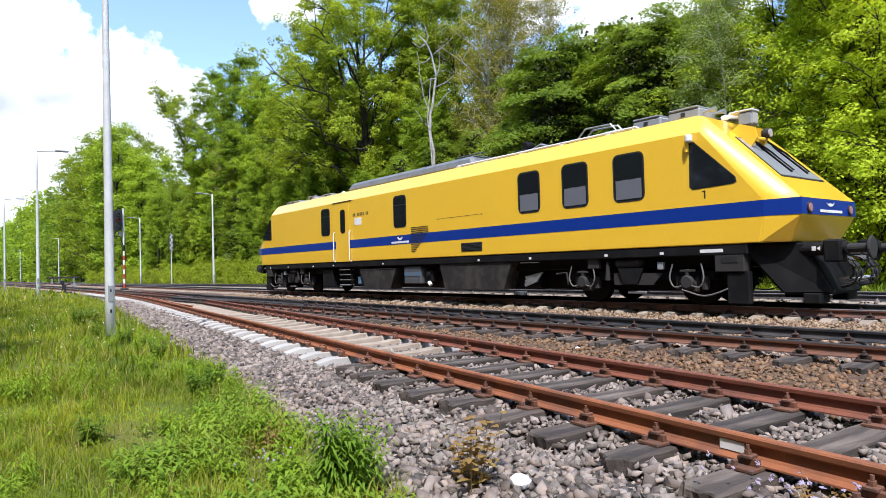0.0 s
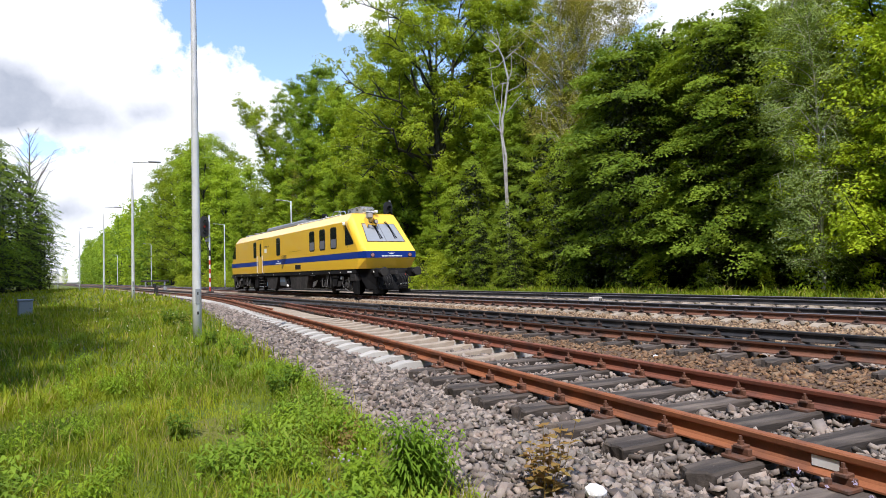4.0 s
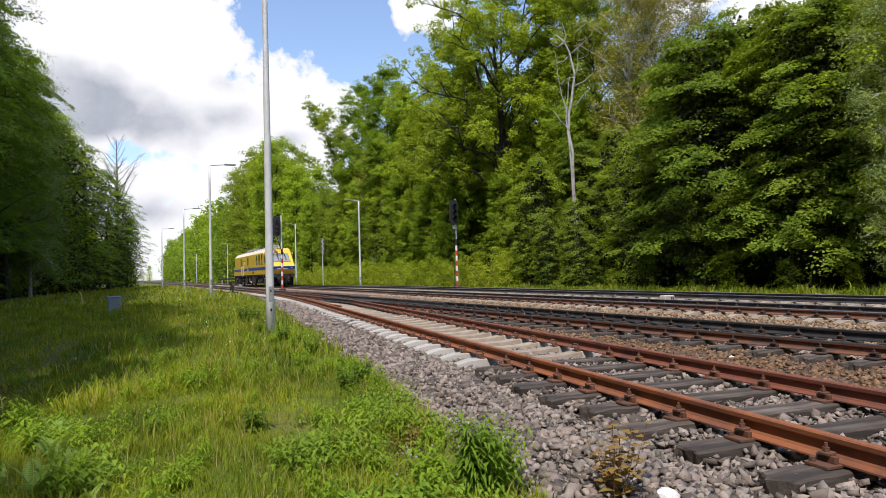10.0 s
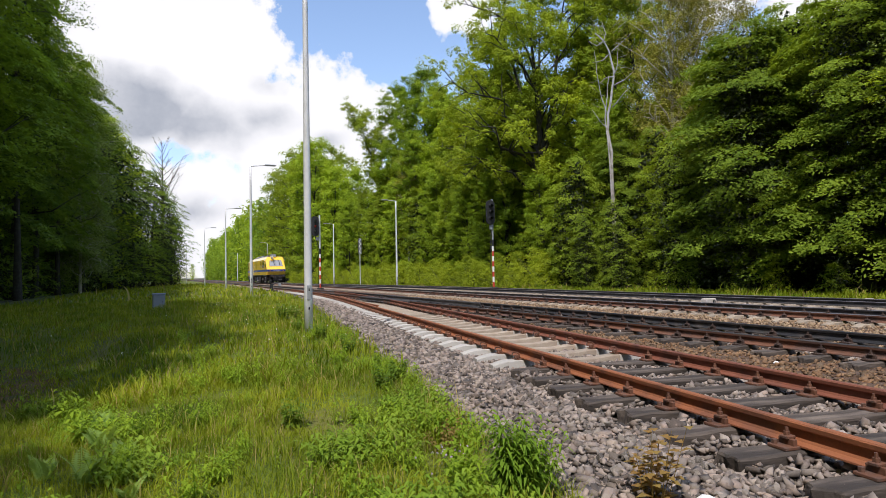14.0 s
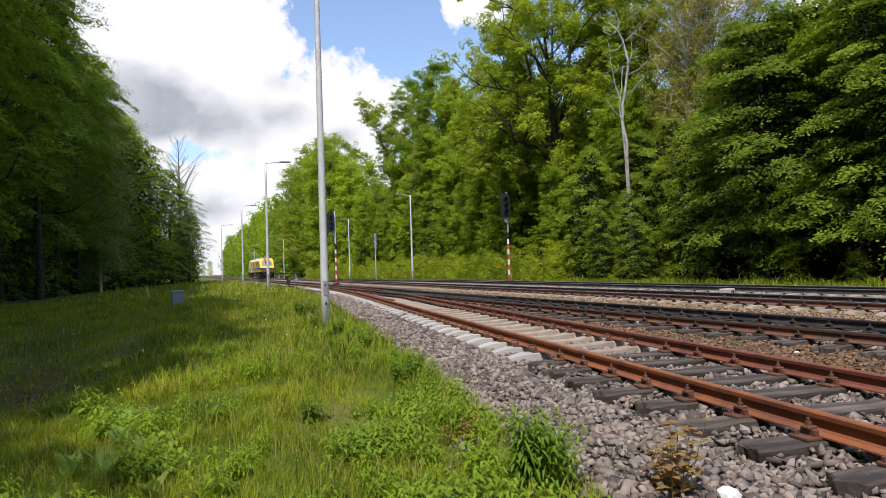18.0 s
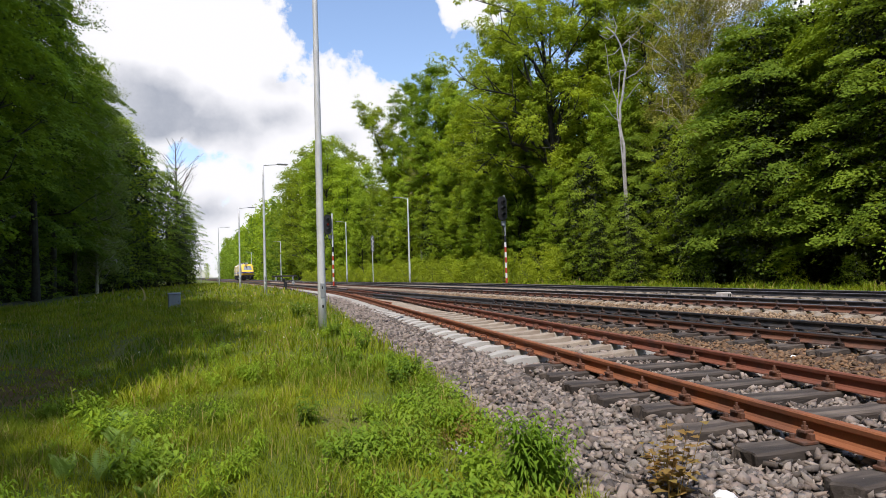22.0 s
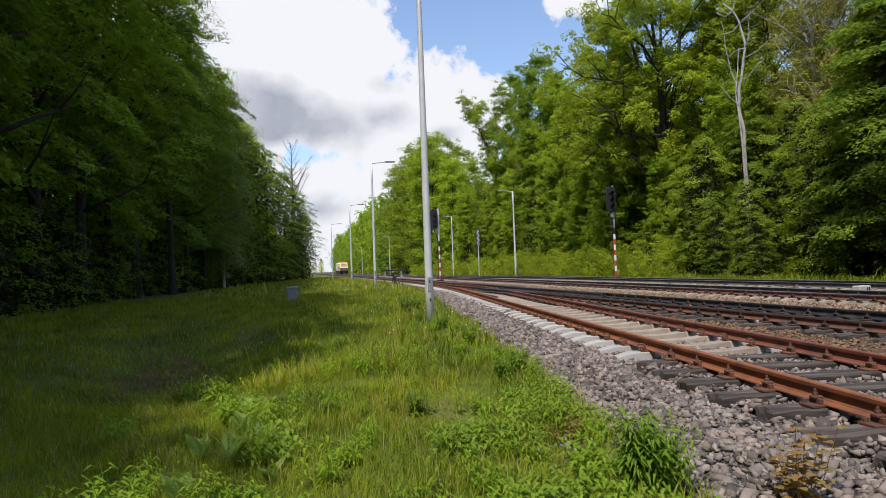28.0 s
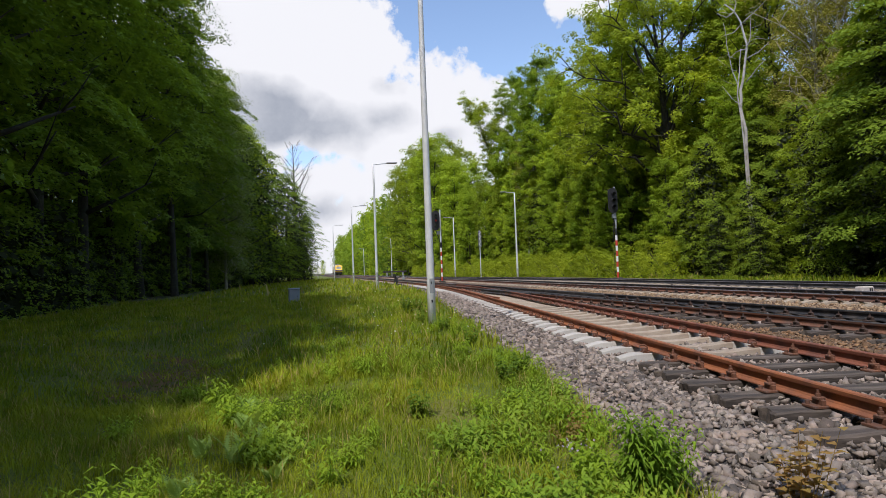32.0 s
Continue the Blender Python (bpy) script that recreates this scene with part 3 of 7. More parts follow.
def fastener_plate(mat):
    """A ribbed base plate with clamp blocks and bolts on both sides of the rail foot."""
    bm = box(0.36, 0.16, 0.022, (0, 0, -0.165), 0.004)
    bits = []
    for s in (-1, 1):
        bits.append(box(0.035, 0.13, 0.045, (s * 0.085, 0, -0.145), 0.004))
        bits.append(box(0.075, 0.07, 0.022, (s * 0.085, 0, -0.104), 0.005))
        bits.append(disc(0.021, 0.026, "Z", (s * 0.09, 0, -0.07), 6))
        bits.append(disc(0.011, 0.03, "Z", (s * 0.09, 0, -0.045), 6))
        bits.append(disc(0.02, 0.03, "Z", (s * 0.15, 0.045, -0.13), 6))
    bm = join_bm(bm, *bits)
    me = bpy.data.meshes.new("fastener")
    bm.to_mesh(me)
    bm.free()
    me.materials.append(MATS[mat])
    return me


def fastener_spring():
    """Bent spring clips that hold the rail foot on a concrete sleeper."""
    bm = box(0.3, 0.15, 0.012, (0, 0, -0.163), 0.003)
    bits = []
    for s in (-1, 1):
        loop = [(s * (0.115 + 0.045 * math.cos(a)), 0.055 * math.sin(2 * a) * 0.3 + 0.05 * math.cos(a * 0.5), -0.115 + 0.045 * math.sin(a))
                for a in [k * math.tau / 9 for k in range(10)]]
        bits.append(tube(loop, [0.011] * len(loop), 5))
        bits.append(box(0.05, 0.06, 0.05, (s * 0.125, -0.02, -0.15), 0.006))
    bm = join_bm(bm, *bits)
    me = bpy.data.meshes.new("fastener")
    bm.to_mesh(me)
    bm.free()
    me.materials.append(MATS["iron_rust"])
    return me


WOODS = [sleeper_wood(k) for k in range(4)]
PALE, OLD = sleeper_concrete("concrete", "dirty_concrete"), sleeper_concrete("old_concrete", "old_concrete")
PLATE, PLATE_DARK, SPRING = fastener_plate("iron_rust"), fastener_plate("dark_iron"), fastener_spring()


def make_tracks():
    siding = thing("track_1", "rusty siding on dark wooden and pale concrete sleepers", "railway track", kind="structure")
    main = thing("track_2", "main track with black greased rails and rusty fastenings", "railway track", kind="structure")
    run = thing("track_3", "main track with polished rail heads on concrete sleepers", "railway track", kind="structure")
    loop = thing("track_4", "far loop track with dark rails in grey ballast", "railway track", kind="structure")
    ys = steps_y(-14, 420)
    near = [y for y in steps_y(-14, 50) if y < Y_TIPS] + [Y_TIPS]
    part("rail", rail_mesh([(x_siding(y), y) for y in near], "rail_rust", "rail_rust"), None, siding)
    right = []
    for y in near:
        k = SLOPE if y < Y_STRAIGHT else (Y_TIPS - y) / 202.3
        a = math.atan(k)
        right.append((x_siding(y) + GAUGE * math.cos(a), y - GAUGE * math.sin(a)))
    part("rail", rail_mesh(right, "rail_red", "rail_red"), None, siding)
    part("rail", rail_mesh([(X_C + bend(y), y) for y in ys], "rail_brown", "rail_black"), None, main)
    part("rail", rail_mesh([(X_C + GAUGE + bend(y), y) for y in ys], "rail_black", "rail_black"), None, main)
    part("rail", rail_mesh([(X_E + bend(y), y) for y in ys], "rail_brown", "rail_head"), None, run)
    part("rail", rail_mesh([(X_E + GAUGE + bend(y), y) for y in ys], "rail_black", "rail_head"), None, run)
    far = [y for y in ys if y < 100] + [100]
    part("rail", rail_mesh([(x_loop(y), y) for y in far], "rail_black", "rail_head"), None, loop)
    part("rail", rail_mesh([(x_loop(y) + GAUGE, y) for y in far], "rail_black", "rail_head"), None, loop)
    # guard rails opposite the crossing, wing rails at it
    guard = [(x_siding(y) + 0.13 + 0.1 * abs((y - 26) / 5) ** 4, y) for y in np.linspace(20.8, 31.2, 12)]
    part("guard_rail", rail_mesh(guard, "rail_rust", "rail_rust"), None, siding)
    guard = [(X_C + GAUGE - 0.13 - 0.1 * abs((y - 24.5) / 5) ** 4, y) for y in np.linspace(19.3, 29.7, 12)]
    part("guard_rail", rail_mesh(guard, "rail_black", "rail_black"), None, main, "black greased guard rail")
    for sgn in (-1, 1):
        wing = [(X_C + sgn * (0.1 + 0.02 * abs(y - 26)), y) for y in (22.5, 24, 26, 28, 29.5)]
        part("wing_rail", rail_mesh(wing, "rail_black", "rail_black"), None, main)
    blade = [(X_C + GAUGE - 0.09 - (Y_TIPS - y) ** 2 / (2 * 202.3) * 0.9, y) for y in np.linspace(41, Y_TIPS, 8)]
    part("switch_blade", rail_mesh(blade, "rail_black", "rail_head"), None, main)
    # small plate on the siding's rail web
    part("plate", box(0.006, 0.16, 0.06, (0, 0, -0.03), 0.001), "white_paint", siding, "small white plate on the rail web",
         pose(x_siding(1.92) - 0.017, 1.92, -0.08, 0, 0, -math.degrees(math.atan(SLOPE))))
    # fishplates at a joint
    for side in (-1, 1):
        part("fishplate", box(0.03, 0.7, 0.075, (0, 0, -0.0375), 0.006), "rail_rust", siding, "",
             pose(x_siding(0.75) + side * 0.024, 0.75, -0.08, 0, 0, -math.degrees(math.atan(SLOPE))))
    # sleepers and fastenings
    for ys_ in SLEEPERS:
        slope = SLOPE if ys_ < Y_STRAIGHT else (Y_TIPS - ys_) / 202.3
        rz = -math.degrees(math.atan(slope))
        y = ys_ - slope * GAUGE / 2
        mid = x_siding(ys_) + GAUGE / 2
        wood = ys_ < 7.3
        jit = random.uniform(-0.07, 0.07) if wood else 0
        if y < 17:
            m = pose(mid + jit, y, -0.166, 0, 0, rz + random.uniform(-1.5, 1.5) * wood)
            part("sleeper", random.choice(WOODS) if wood else PALE, None, siding, "", m)
        else:
            x0, x1 = x_siding(y) - 0.52, X_C + GAUGE + 0.52
            part("sleeper", PALE, None, siding, "", pose((x0 + x1) / 2, y, -0.166, 0, 0, rz * 0.5) @ Matrix.Diagonal(((x1 - x0) / 2.5, 1, 1, 1)))
        for off in (0, GAUGE):
            part("fastener", PLATE if wood else SPRING, None, siding, "", pose(x_siding(ys_) + off, ys_ - slope * off, 0, 0, 0, rz))
    for k in range(-16, 172):
        y = 2.64 + 0.672 * k
        z = 4.17 + 0.648 * k
        if y < 17:
            part("sleeper", random.choice(WOODS), None, main, "", pose(X_C + GAUGE / 2 + random.uniform(-0.03, 0.03), y, -0.168, 0, 0, random.uniform(-1, 1)))
        elif y > 50.5:
            part("sleeper", OLD, None, main, "", pose(X_C + GAUGE / 2 + bend(y), y, -0.168))
        if y < 40:
            for off in (0, GAUGE):
                part("fastener", PLATE_DARK, None, main, "", pose(X_C + off, y, 0))
        part("sleeper", OLD, None, run, "", pose(X_E + GAUGE / 2 + bend(z), z, -0.166))
        if y < 34:
            for off in (0, GAUGE):
                part("fastener", PLATE_DARK, None, run, "", pose(X_E + off, z, 0))
        if y < 60:
            part("sleeper", OLD, None, loop, "", pose(x_loop(y) + GAUGE / 2, y, -0.172))


make_tracks()


def rocks(count, place, size, seed, chunky=False):
    """Angular stones: jittered octahedra, or blocks where chunky, joined. place(rng, n) gives x, y; they lie on the ground sheet."""
    r = np.random.default_rng(seed)
    x, y = place(r, count)
    count = len(x)
    z = np.array([ground_z(a, b) for a, b in zip(x, y)])
    base = np.array([(1, 0, 0), (-1, 0, 0), (0, 1, 0), (0, -1, 0), (0, 0, 1), (0, 0, -1)], float)
    if chunky:
        base = np.array([(x0, y0, z0) for z0 in (-0.7, 0.7) for y0 in (-0.7, 0.7) for x0 in (-0.7, 0.7)])
    # keep the sleepers of the siding clear
    along = y + SLOPE * (x - 3.46 - SLOPE * y)
    nearest = np.abs(along[:, None] - np.array(SLEEPERS)[None]).min(1)
    u = x - (3.46 + SLOPE * y) - GAUGE / 2
    on = (np.abs(u) < 1.3) & (nearest < 0.13 + size * 0.3) & (y < 26)
    clear = on & (r.random(count) > 0.05)
    # they fill the cribs between the sleepers
    z = z + np.where((np.abs(u) < 1.28) & (along < 7.0), r.uniform(0.0, 0.065, count), 0.0)
    x, y, z = x[~clear], y[~clear], z[~clear]
    count = len(x)
    v = base[None] + r.normal(0, 0.24 if chunky else 0.28, (count, len(base), 3))
    scale = size * r.lognormal(0, 0.28, (count, 1, 1)) * r.uniform(0.65, 1.2, (count, 1, 3))
    v = v * scale
    a, b, c = r.uniform(0, math.tau, (3, count))
    if chunky:
        v = v * np.array([1.22, 0.98, 0.62])
        b, c = r.normal(0, 0.5, (2, count))
    ca, sa, cb, sb, cc, sc = np.cos(a), np.sin(a), np.cos(b), np.sin(b), np.cos(c), np.sin(c)
    rot = np.stack([np.stack([ca * cb, ca * sb * sc - sa * cc, ca * sb * cc + sa * sc], -1),
                    np.stack([sa * cb, sa * sb * sc + ca * cc, sa * sb * cc - ca * sc], -1),
                    np.stack([-sb, cb * sc, cb * cc], -1)], 1)
    v = np.einsum("nij,nkj->nki", rot, v)
    v += np.stack([x, y, z + size * (r.uniform(-1.0, 0.7, count) if chunky else r.uniform(-0.2, 0.6, count))], -1)[:, None]
    tri = np.array([(0, 2, 4), (2, 1, 4), (1, 3, 4), (3, 0, 4), (2, 0, 5), (1, 2, 5), (3, 1, 5), (0, 3, 5)])
    if chunky:
        quads = [(0, 2, 3, 1), (4, 5, 7, 6), (0, 1, 5, 4), (2, 6, 7, 3), (0, 4, 6, 2), (1, 3, 7, 5)]
        tri = np.array([t for a, b, c, d in quads for t in ((a, b, c), (a, c, d))])
    loops = (np.arange(count)[:, None, None] * len(base) + tri[None]).ravel()
    return v.reshape(-1, 3), loops


def stone_bed(name, count, place, size, mat, seed, label, chunky=False):
    v, loops = rocks(count, place, size, seed, chunky)
    thing(name, label, "ballast", kind="stuff", data=big_mesh(name, v, loops, 3, [mat]))


def strip(y0, y1, left, right, power=1.0):
    """Random places between two lines, denser near y0."""
    def place(r, n):
        y = y0 + (y1 - y0) * r.random(n) ** power
        lo, hi = np.array([left(v) for v in y]), np.array([right(v) for v in y])
        return lo + (hi - lo) * r.random(n), y
    return place


def packed(y0, y1, left, right, step):
    """Places side by side between two lines, a step apart, shaken a little, with a loose upper layer."""
    def place(r, n):
        ys = np.arange(y0, y1, step * 0.92)
        rows = [np.arange(left(v) + step * 0.5 * (k % 2), right(v), step) for k, v in enumerate(ys)]
        x, y = np.concatenate(rows), np.repeat(ys, [len(q) for q in rows])
        more = r.choice(len(x), n)
        x, y = np.concatenate([x, x[more] + step * 0.5]), np.concatenate([y, y[more] + step * 0.5])
        return x + r.normal(0, step * 0.2, len(x)), y + r.normal(0, step * 0.2, len(y))
    return place


stone_bed("ballast", 5200, packed(0.2, 9, lambda y: edge_left(y) + 0.05, lambda y: x_siding(y) + 0.25, 0.05), 0.028, "ballast_stone", 11, "loose grey crushed-stone ballast beside the siding", True)
stone_bed("ballast", 3600, packed(9, 34, lambda y: edge_left(y) + 0.05, lambda y: x_siding(y) - 0.3, 0.064), 0.035, "ballast_stone", 12, "grey crushed-stone ballast shoulder", True)
stone_bed("ballast", 2600, packed(0.0, 9, lambda y: x_siding(y) + 0.25, lambda y: x_siding(y) + GAUGE + 0.3, 0.05), 0.028, "ballast_stone", 13, "grey crushed stone between the siding rails", True)
stone_bed("ballast", 16000, strip(-0.5, 20, lambda y: x_siding(y) + GAUGE + 0.1, lambda y: X_C + 0.3, 1.4), 0.026, "rusty_stone", 14, "rust-stained ballast between the tracks", True)
stone_bed("ballast", 6000, strip(-1, 22, lambda y: X_C + 0.1, lambda y: X_C + GAUGE, 1.3), 0.036, "ballast_stone", 15, "dark ballast inside the main track")
stone_bed("ballast", 12000, strip(-2, 34, lambda y: X_C + GAUGE + 0.15, lambda y: X_E + 0.2, 1.4), 0.034, "pale_stone", 16, "yellowish ballast between the main tracks")
stone_bed("ballast", 7000, strip(-2, 40, lambda y: X_E + 0.2, lambda y: X_H + GAUGE + 1.2, 1.3), 0.05, "ballast_stone", 17, "pinkish grey ballast round the far tracks")

stone_bed("ballast", 6000, strip(-6, 0.2, lambda y: edge_left(y) + 0.1, lambda y: x_siding(y) + GAUGE), 0.036, "ballast_stone", 18, "grey crushed-stone ballast beyond the near sleepers")


def loose_stones():
    """The nearest stones, one by one, on the shoulder of the siding."""
    r = np.random.default_rng(21)
    shapes = []
    for k in range(6):
        bm = bmesh.new()
        bmesh.ops.create_icosphere(bm, subdivisions=1, radius=1)
        for v in bm.verts:
            v.co = v.co * (1 + 0.35 * noise.noise(v.co * 1.4 + Vector((k * 9, 0, 0)))) + Vector(r.normal(0, 0.13, 3))
            v.co.z *= 0.75
        me = bpy.data.meshes.new("stone")
        bm.to_mesh(me)
        bm.free()
        me.materials.append(MATS["single_stone"])
        shapes.append(me)
    bed = thing("stone_heap", "nearest pieces of grey crushed-stone ballast on the shoulder", "ballast", kind="structure")
    for k in range(290):
        y = 1.0 + 4.2 * r.random()
        x = edge_left(y) + 0.35 + 1.5 * r.random()
        s = 0.027 * math.exp(r.normal(0, 0.25))
        m = pose(x, y, ground_z(x, y) + 0.012 + 0.02 * r.random(), *r.uniform(0, 360, 3)) @ Matrix.Diagonal((s * 1.15, s, s * 0.85, 1))
        part("stone", shapes[k % 6], None, bed, "", m)


loose_stones()

# ---- lamps, signals and boxes along the line ----


def lamp_post(x, y, z, height, arm, base_r=0.1, label="slim grey steel lamp post beside the track", turn=0.0):
    lamp = thing("street_lamp", label, "street lamp", pose(x, y, z, 0, 0, turn), "lamp posts along the line")
    n = 8
    part("post", tube([(0, 0, height * k / n - 0.25 * (k == 0)) for k in range(n + 1)], [base_r * (1 - 0.44 * k / n) for k in range(n + 1)], 12), "galvanised", lamp, smooth=True)
    top = height
    part("arm", tube([(0, 0, top - 0.03), (arm * 0.35, 0, top + 0.02), (arm * 0.6, 0, top + 0.05)], [0.032, 0.03, 0.028], 8), "galvanised", lamp)
    s = 1 if arm > 0 else -1
    head = part("lamp_head", box(0.62, 0.22, 0.07, (arm * 0.6 + s * 0.3, 0, top + 0.03), 0.02), "light_grey_paint", lamp, "flat grey LED lamp head")
    part("diffuser", box(0.5, 0.16, 0.012, (arm * 0.6 + s * 0.3, 0, top + 0.02), 0.002), "lamp_lens", head)
    part("hatch", box(0.085, 0.02, 0.3, (0, -base_r * 0.93, 0.75), 0.006), "light_grey_paint", lamp)
    for h in (0.55, 0.93):
        part("slot", box(0.03, 0.02, 0.06, (0, -base_r * 0.97, h), 0.006), "signal_black", lamp)
    return lamp


lamp_post(2.43, 13.0, -0.2, 7.75, 1.3, 0.088, "tall tapered grey steel lamp post in the grass")
for x, y in ((3.67, 36.4), (3.85, 60.0), (2.9, 84.0), (1.2, 128.0)):
    lamp_post(x, y, -0.06, 7.3, 1.3, 0.085)
for x, y in ((18.9, 56.6), (19.2, 84.2), (16.6, 133.0), (15.4, 190.0)):
    lamp_post(x, y, -0.25, 8.2, -1.3, 0.1, "slim pale lamp post before the wood")


def signal(x, y, lens_mats, white_top, label, bracket):
    """Colour-light signal on a banded mast."""
    s = thing("railway_signal", label, "signal", pose(x, y, -0.2))
    part("base_plate", box(0.5, 0.5, 0.2, (0, 0, 0), 0.02), "dark_wood", s)
    bands, z0 = 8, 0.2
    for k in range(bands):
        part("mast_band", disc(0.075, 0.36, "Z", (0, 0, z0 + 0.18 + 0.36 * k), 12), "signal_red" if k % 2 == 0 else "white_paint", s)
    top = z0 + 0.36 * bands
    part("mast_band", disc(0.08, 0.45, "Z", (0, 0, top + 0.22), 12), "signal_black", s)
    part("mast_top", disc(0.07, 2.85, "Z", (0, 0, top + 0.45 + 1.425), 12), white_top, s)
    hx = -0.42 if bracket else -0.22
    head = part("signal_head", prism(rounded(hx - 0.32, top + 1.5, hx + 0.32, top + 3.2, 0.3, 5), 0.12, "Y", -0.15), "signal_black", s, "black signal head with rounded ends")
    for k, mat in enumerate(lens_mats):
        z = top + 1.92 + 0.43 * k
        lamp = part("lamp", disc(0.1, 0.05, "Y", (hx, -0.225, z), 14), mat, head)
        part("hood", tube([(hx, -0.2, z + 0.02), (hx, -0.42, z + 0.01)], [0.125, 0.12], 12, cap=False), "signal_black", head)
    part("bracket", tube([(0, 0, top + 0.3), (hx, -0.06, top + 1.55)], [0.035, 0.035], 6), "signal_black", s)
    part("cabinet", box(0.26, 0.2, 0.3, (hx * 0.5, -0.02, top + 1.15), 0.02), "light_grey_paint", s)
    part("ladder", join_bm(*([tube([(sx, 0.2, 0.1), (sx, 0.1, top + 1.6)], [0.014, 0.014], 5) for sx in (-0.12, 0.12)] +
                             [tube([(-0.12, 0.2 - 0.1 * k / 13, 0.3 + 0.3 * k), (0.12, 0.2 - 0.1 * k / 13, 0.3 + 0.3 * k)], [0.01, 0.01], 5) for k in range(13)])), "dusty_grey", s)
    return s


signal(11.06, 53.7, ["dark_glass", "signal_lamp_red", "dark_glass"], "galvanised", "colour-light signal on a red and white banded mast between tracks", True)
signal(20.35, 39.6, ["dark_glass", "dark_glass", "dark_glass"], "light_grey_paint", "dark colour-light signal on a red and white mast beside the wood", False)


def cable_cabinet():
    s = thing("cable_cabinet", "grey-blue plastic cable cabinet standing in the grass", "cabinet", pose(-0.72, 26.0, ground_z(-0.72, 26.0) - 0.02, 0, 0, 8))
    part("body", box(0.42, 0.28, 0.56, (0, 0, 0), 0.015), "box_plastic", s)
    part("lid", box(0.49, 0.35, 0.065, (0, 0, 0.56), 0.02, 0.9), "box_plastic", s, "overhanging lid")
    part("door", box(0.34, 0.012, 0.44, (0, -0.144, 0.07), 0.003), "box_plastic", s)
    part("lock", box(0.02, 0.015, 0.04, (0.12, -0.155, 0.28), 0.003), "signal_black", s)


def marker_block(x, y, sx, sz, label):
    s = thing("marker_block", label, "marker", pose(x, y, ground_z(x, y) - 0.03, 0, 0, 4))
    part("block", box(sx, 0.3, sz, (0, 0, 0), 0.03, 0.9), "marker_paint", s)
    for k in range(2):
        part("figure", box(0.045, 0.012, 0.13, (sx * (0.12 + 0.14 * k), -0.146, sz * 0.35), 0.003), "signal_black", s, "short dark painted bar")


cable_cabinet()
marker_block(16.6, 16.4, 0.52, 0.28, "pale weathered concrete block with dark marks in the ballast")
marker_block(20.3, 13.4, 0.18, 0.24, "small pale marker stone beside the far track")


def switch_stand():
    s = thing("switch_stand", "low black point lever with a pale counterweight beside the turnout", "switch lever", pose(6.6, 50.5, -0.2))
    part("base", box(0.9, 0.35, 0.18, (0, 0, 0), 0.02), "dark_wood", s)
    part("frame", box(0.28, 0.22, 0.5, (0, 0, 0.18), 0.02, 0.8), "signal_black", s)
    part("lever", tube([(0, 0, 0.5), (0.35, 0, 0.75), (0.6, 0, 0.8)], [0.03, 0.028, 0.025], 8), "signal_black", s)
    part("counterweight", disc(0.13, 0.14, "Y", (0.62, 0, 0.6), 16, 0.02), "light_grey_paint", s, "round pale counterweight")
    part("lantern", box(0.2, 0.2, 0.3, (-0.1, 0, 0.68), 0.03), "signal_black", s)


def track_barrier(x, y):
    s = thing("track_barrier", "low dark wooden barrier on short posts beside the track", "barrier", pose(x, y, ground_z(x, y)))
    part("beam", box(4.4, 0.2, 0.28, (0, 0, 0.95), 0.02), "dark_wood", s)
    for k in (-1.5, 1.5):
        part("post", box(0.22, 0.22, 1.0, (k, 0, -0.05), 0.02), "light_grey_paint", s)


def chevron_board():
    s = thing("chevron_board", "narrow white board with a black zigzag on a post", "railway sign", pose(20.6, 76.0, -0.4))
    part("post", tube([(0, 0, 0), (0, 0, 6.0)], [0.05, 0.05], 8), "galvanised", s)
    part("board", box(0.42, 0.05, 1.9, (0, -0.07, 4.0), 0.01), "tank_grey", s)
    for k in range(6):
        z = 4.05 + 0.3 * k
        a, b = (-0.14, 0.14) if k % 2 else (0.14, -0.14)
        part("zigzag_bar", prism([(a - 0.05, z), (a + 0.05, z), (b + 0.05, z + 0.3), (b - 0.05, z + 0.3)], 0.02, "Y", -0.11), "white_paint", s, "slanting white bar")


def white_stone(x, y, size):
    bm = bmesh.new()
    bmesh.ops.create_icosphere(bm, subdivisions=2, radius=size / 2)
    for v in bm.verts:
        v.co *= 1 + 0.4 * noise.noise(v.co * 14 / size * 0.08 + Vector((x, y, 0)))
        v.co.z *= 0.7
    me = bpy.data.meshes.new("stone")
    bm.to_mesh(me)
    bm.free()
    me.materials.append(MATS["white_paint"])
    thing("white_stone", "whitewashed stone lying on the grey ballast", "stone", pose(x, y, ground_z(x, y) + size * 0.42, 0, 0, 30), "white stones", data=me)


for x, y, size in ((2.66, 2.68, 0.13), (5.18, 4.84, 0.08), (7.17, 5.98, 0.07)):
    white_stone(x, y, size)
switch_stand()
track_barrier(15.3, 118.0)
track_barrier(-4.5, 150.0)
chevron_board()

# ---- the yellow inspection railcar; its space: y runs from the end that faces the camera to the far end ----
CAR_L, CAR_W = 25.8, 1.45


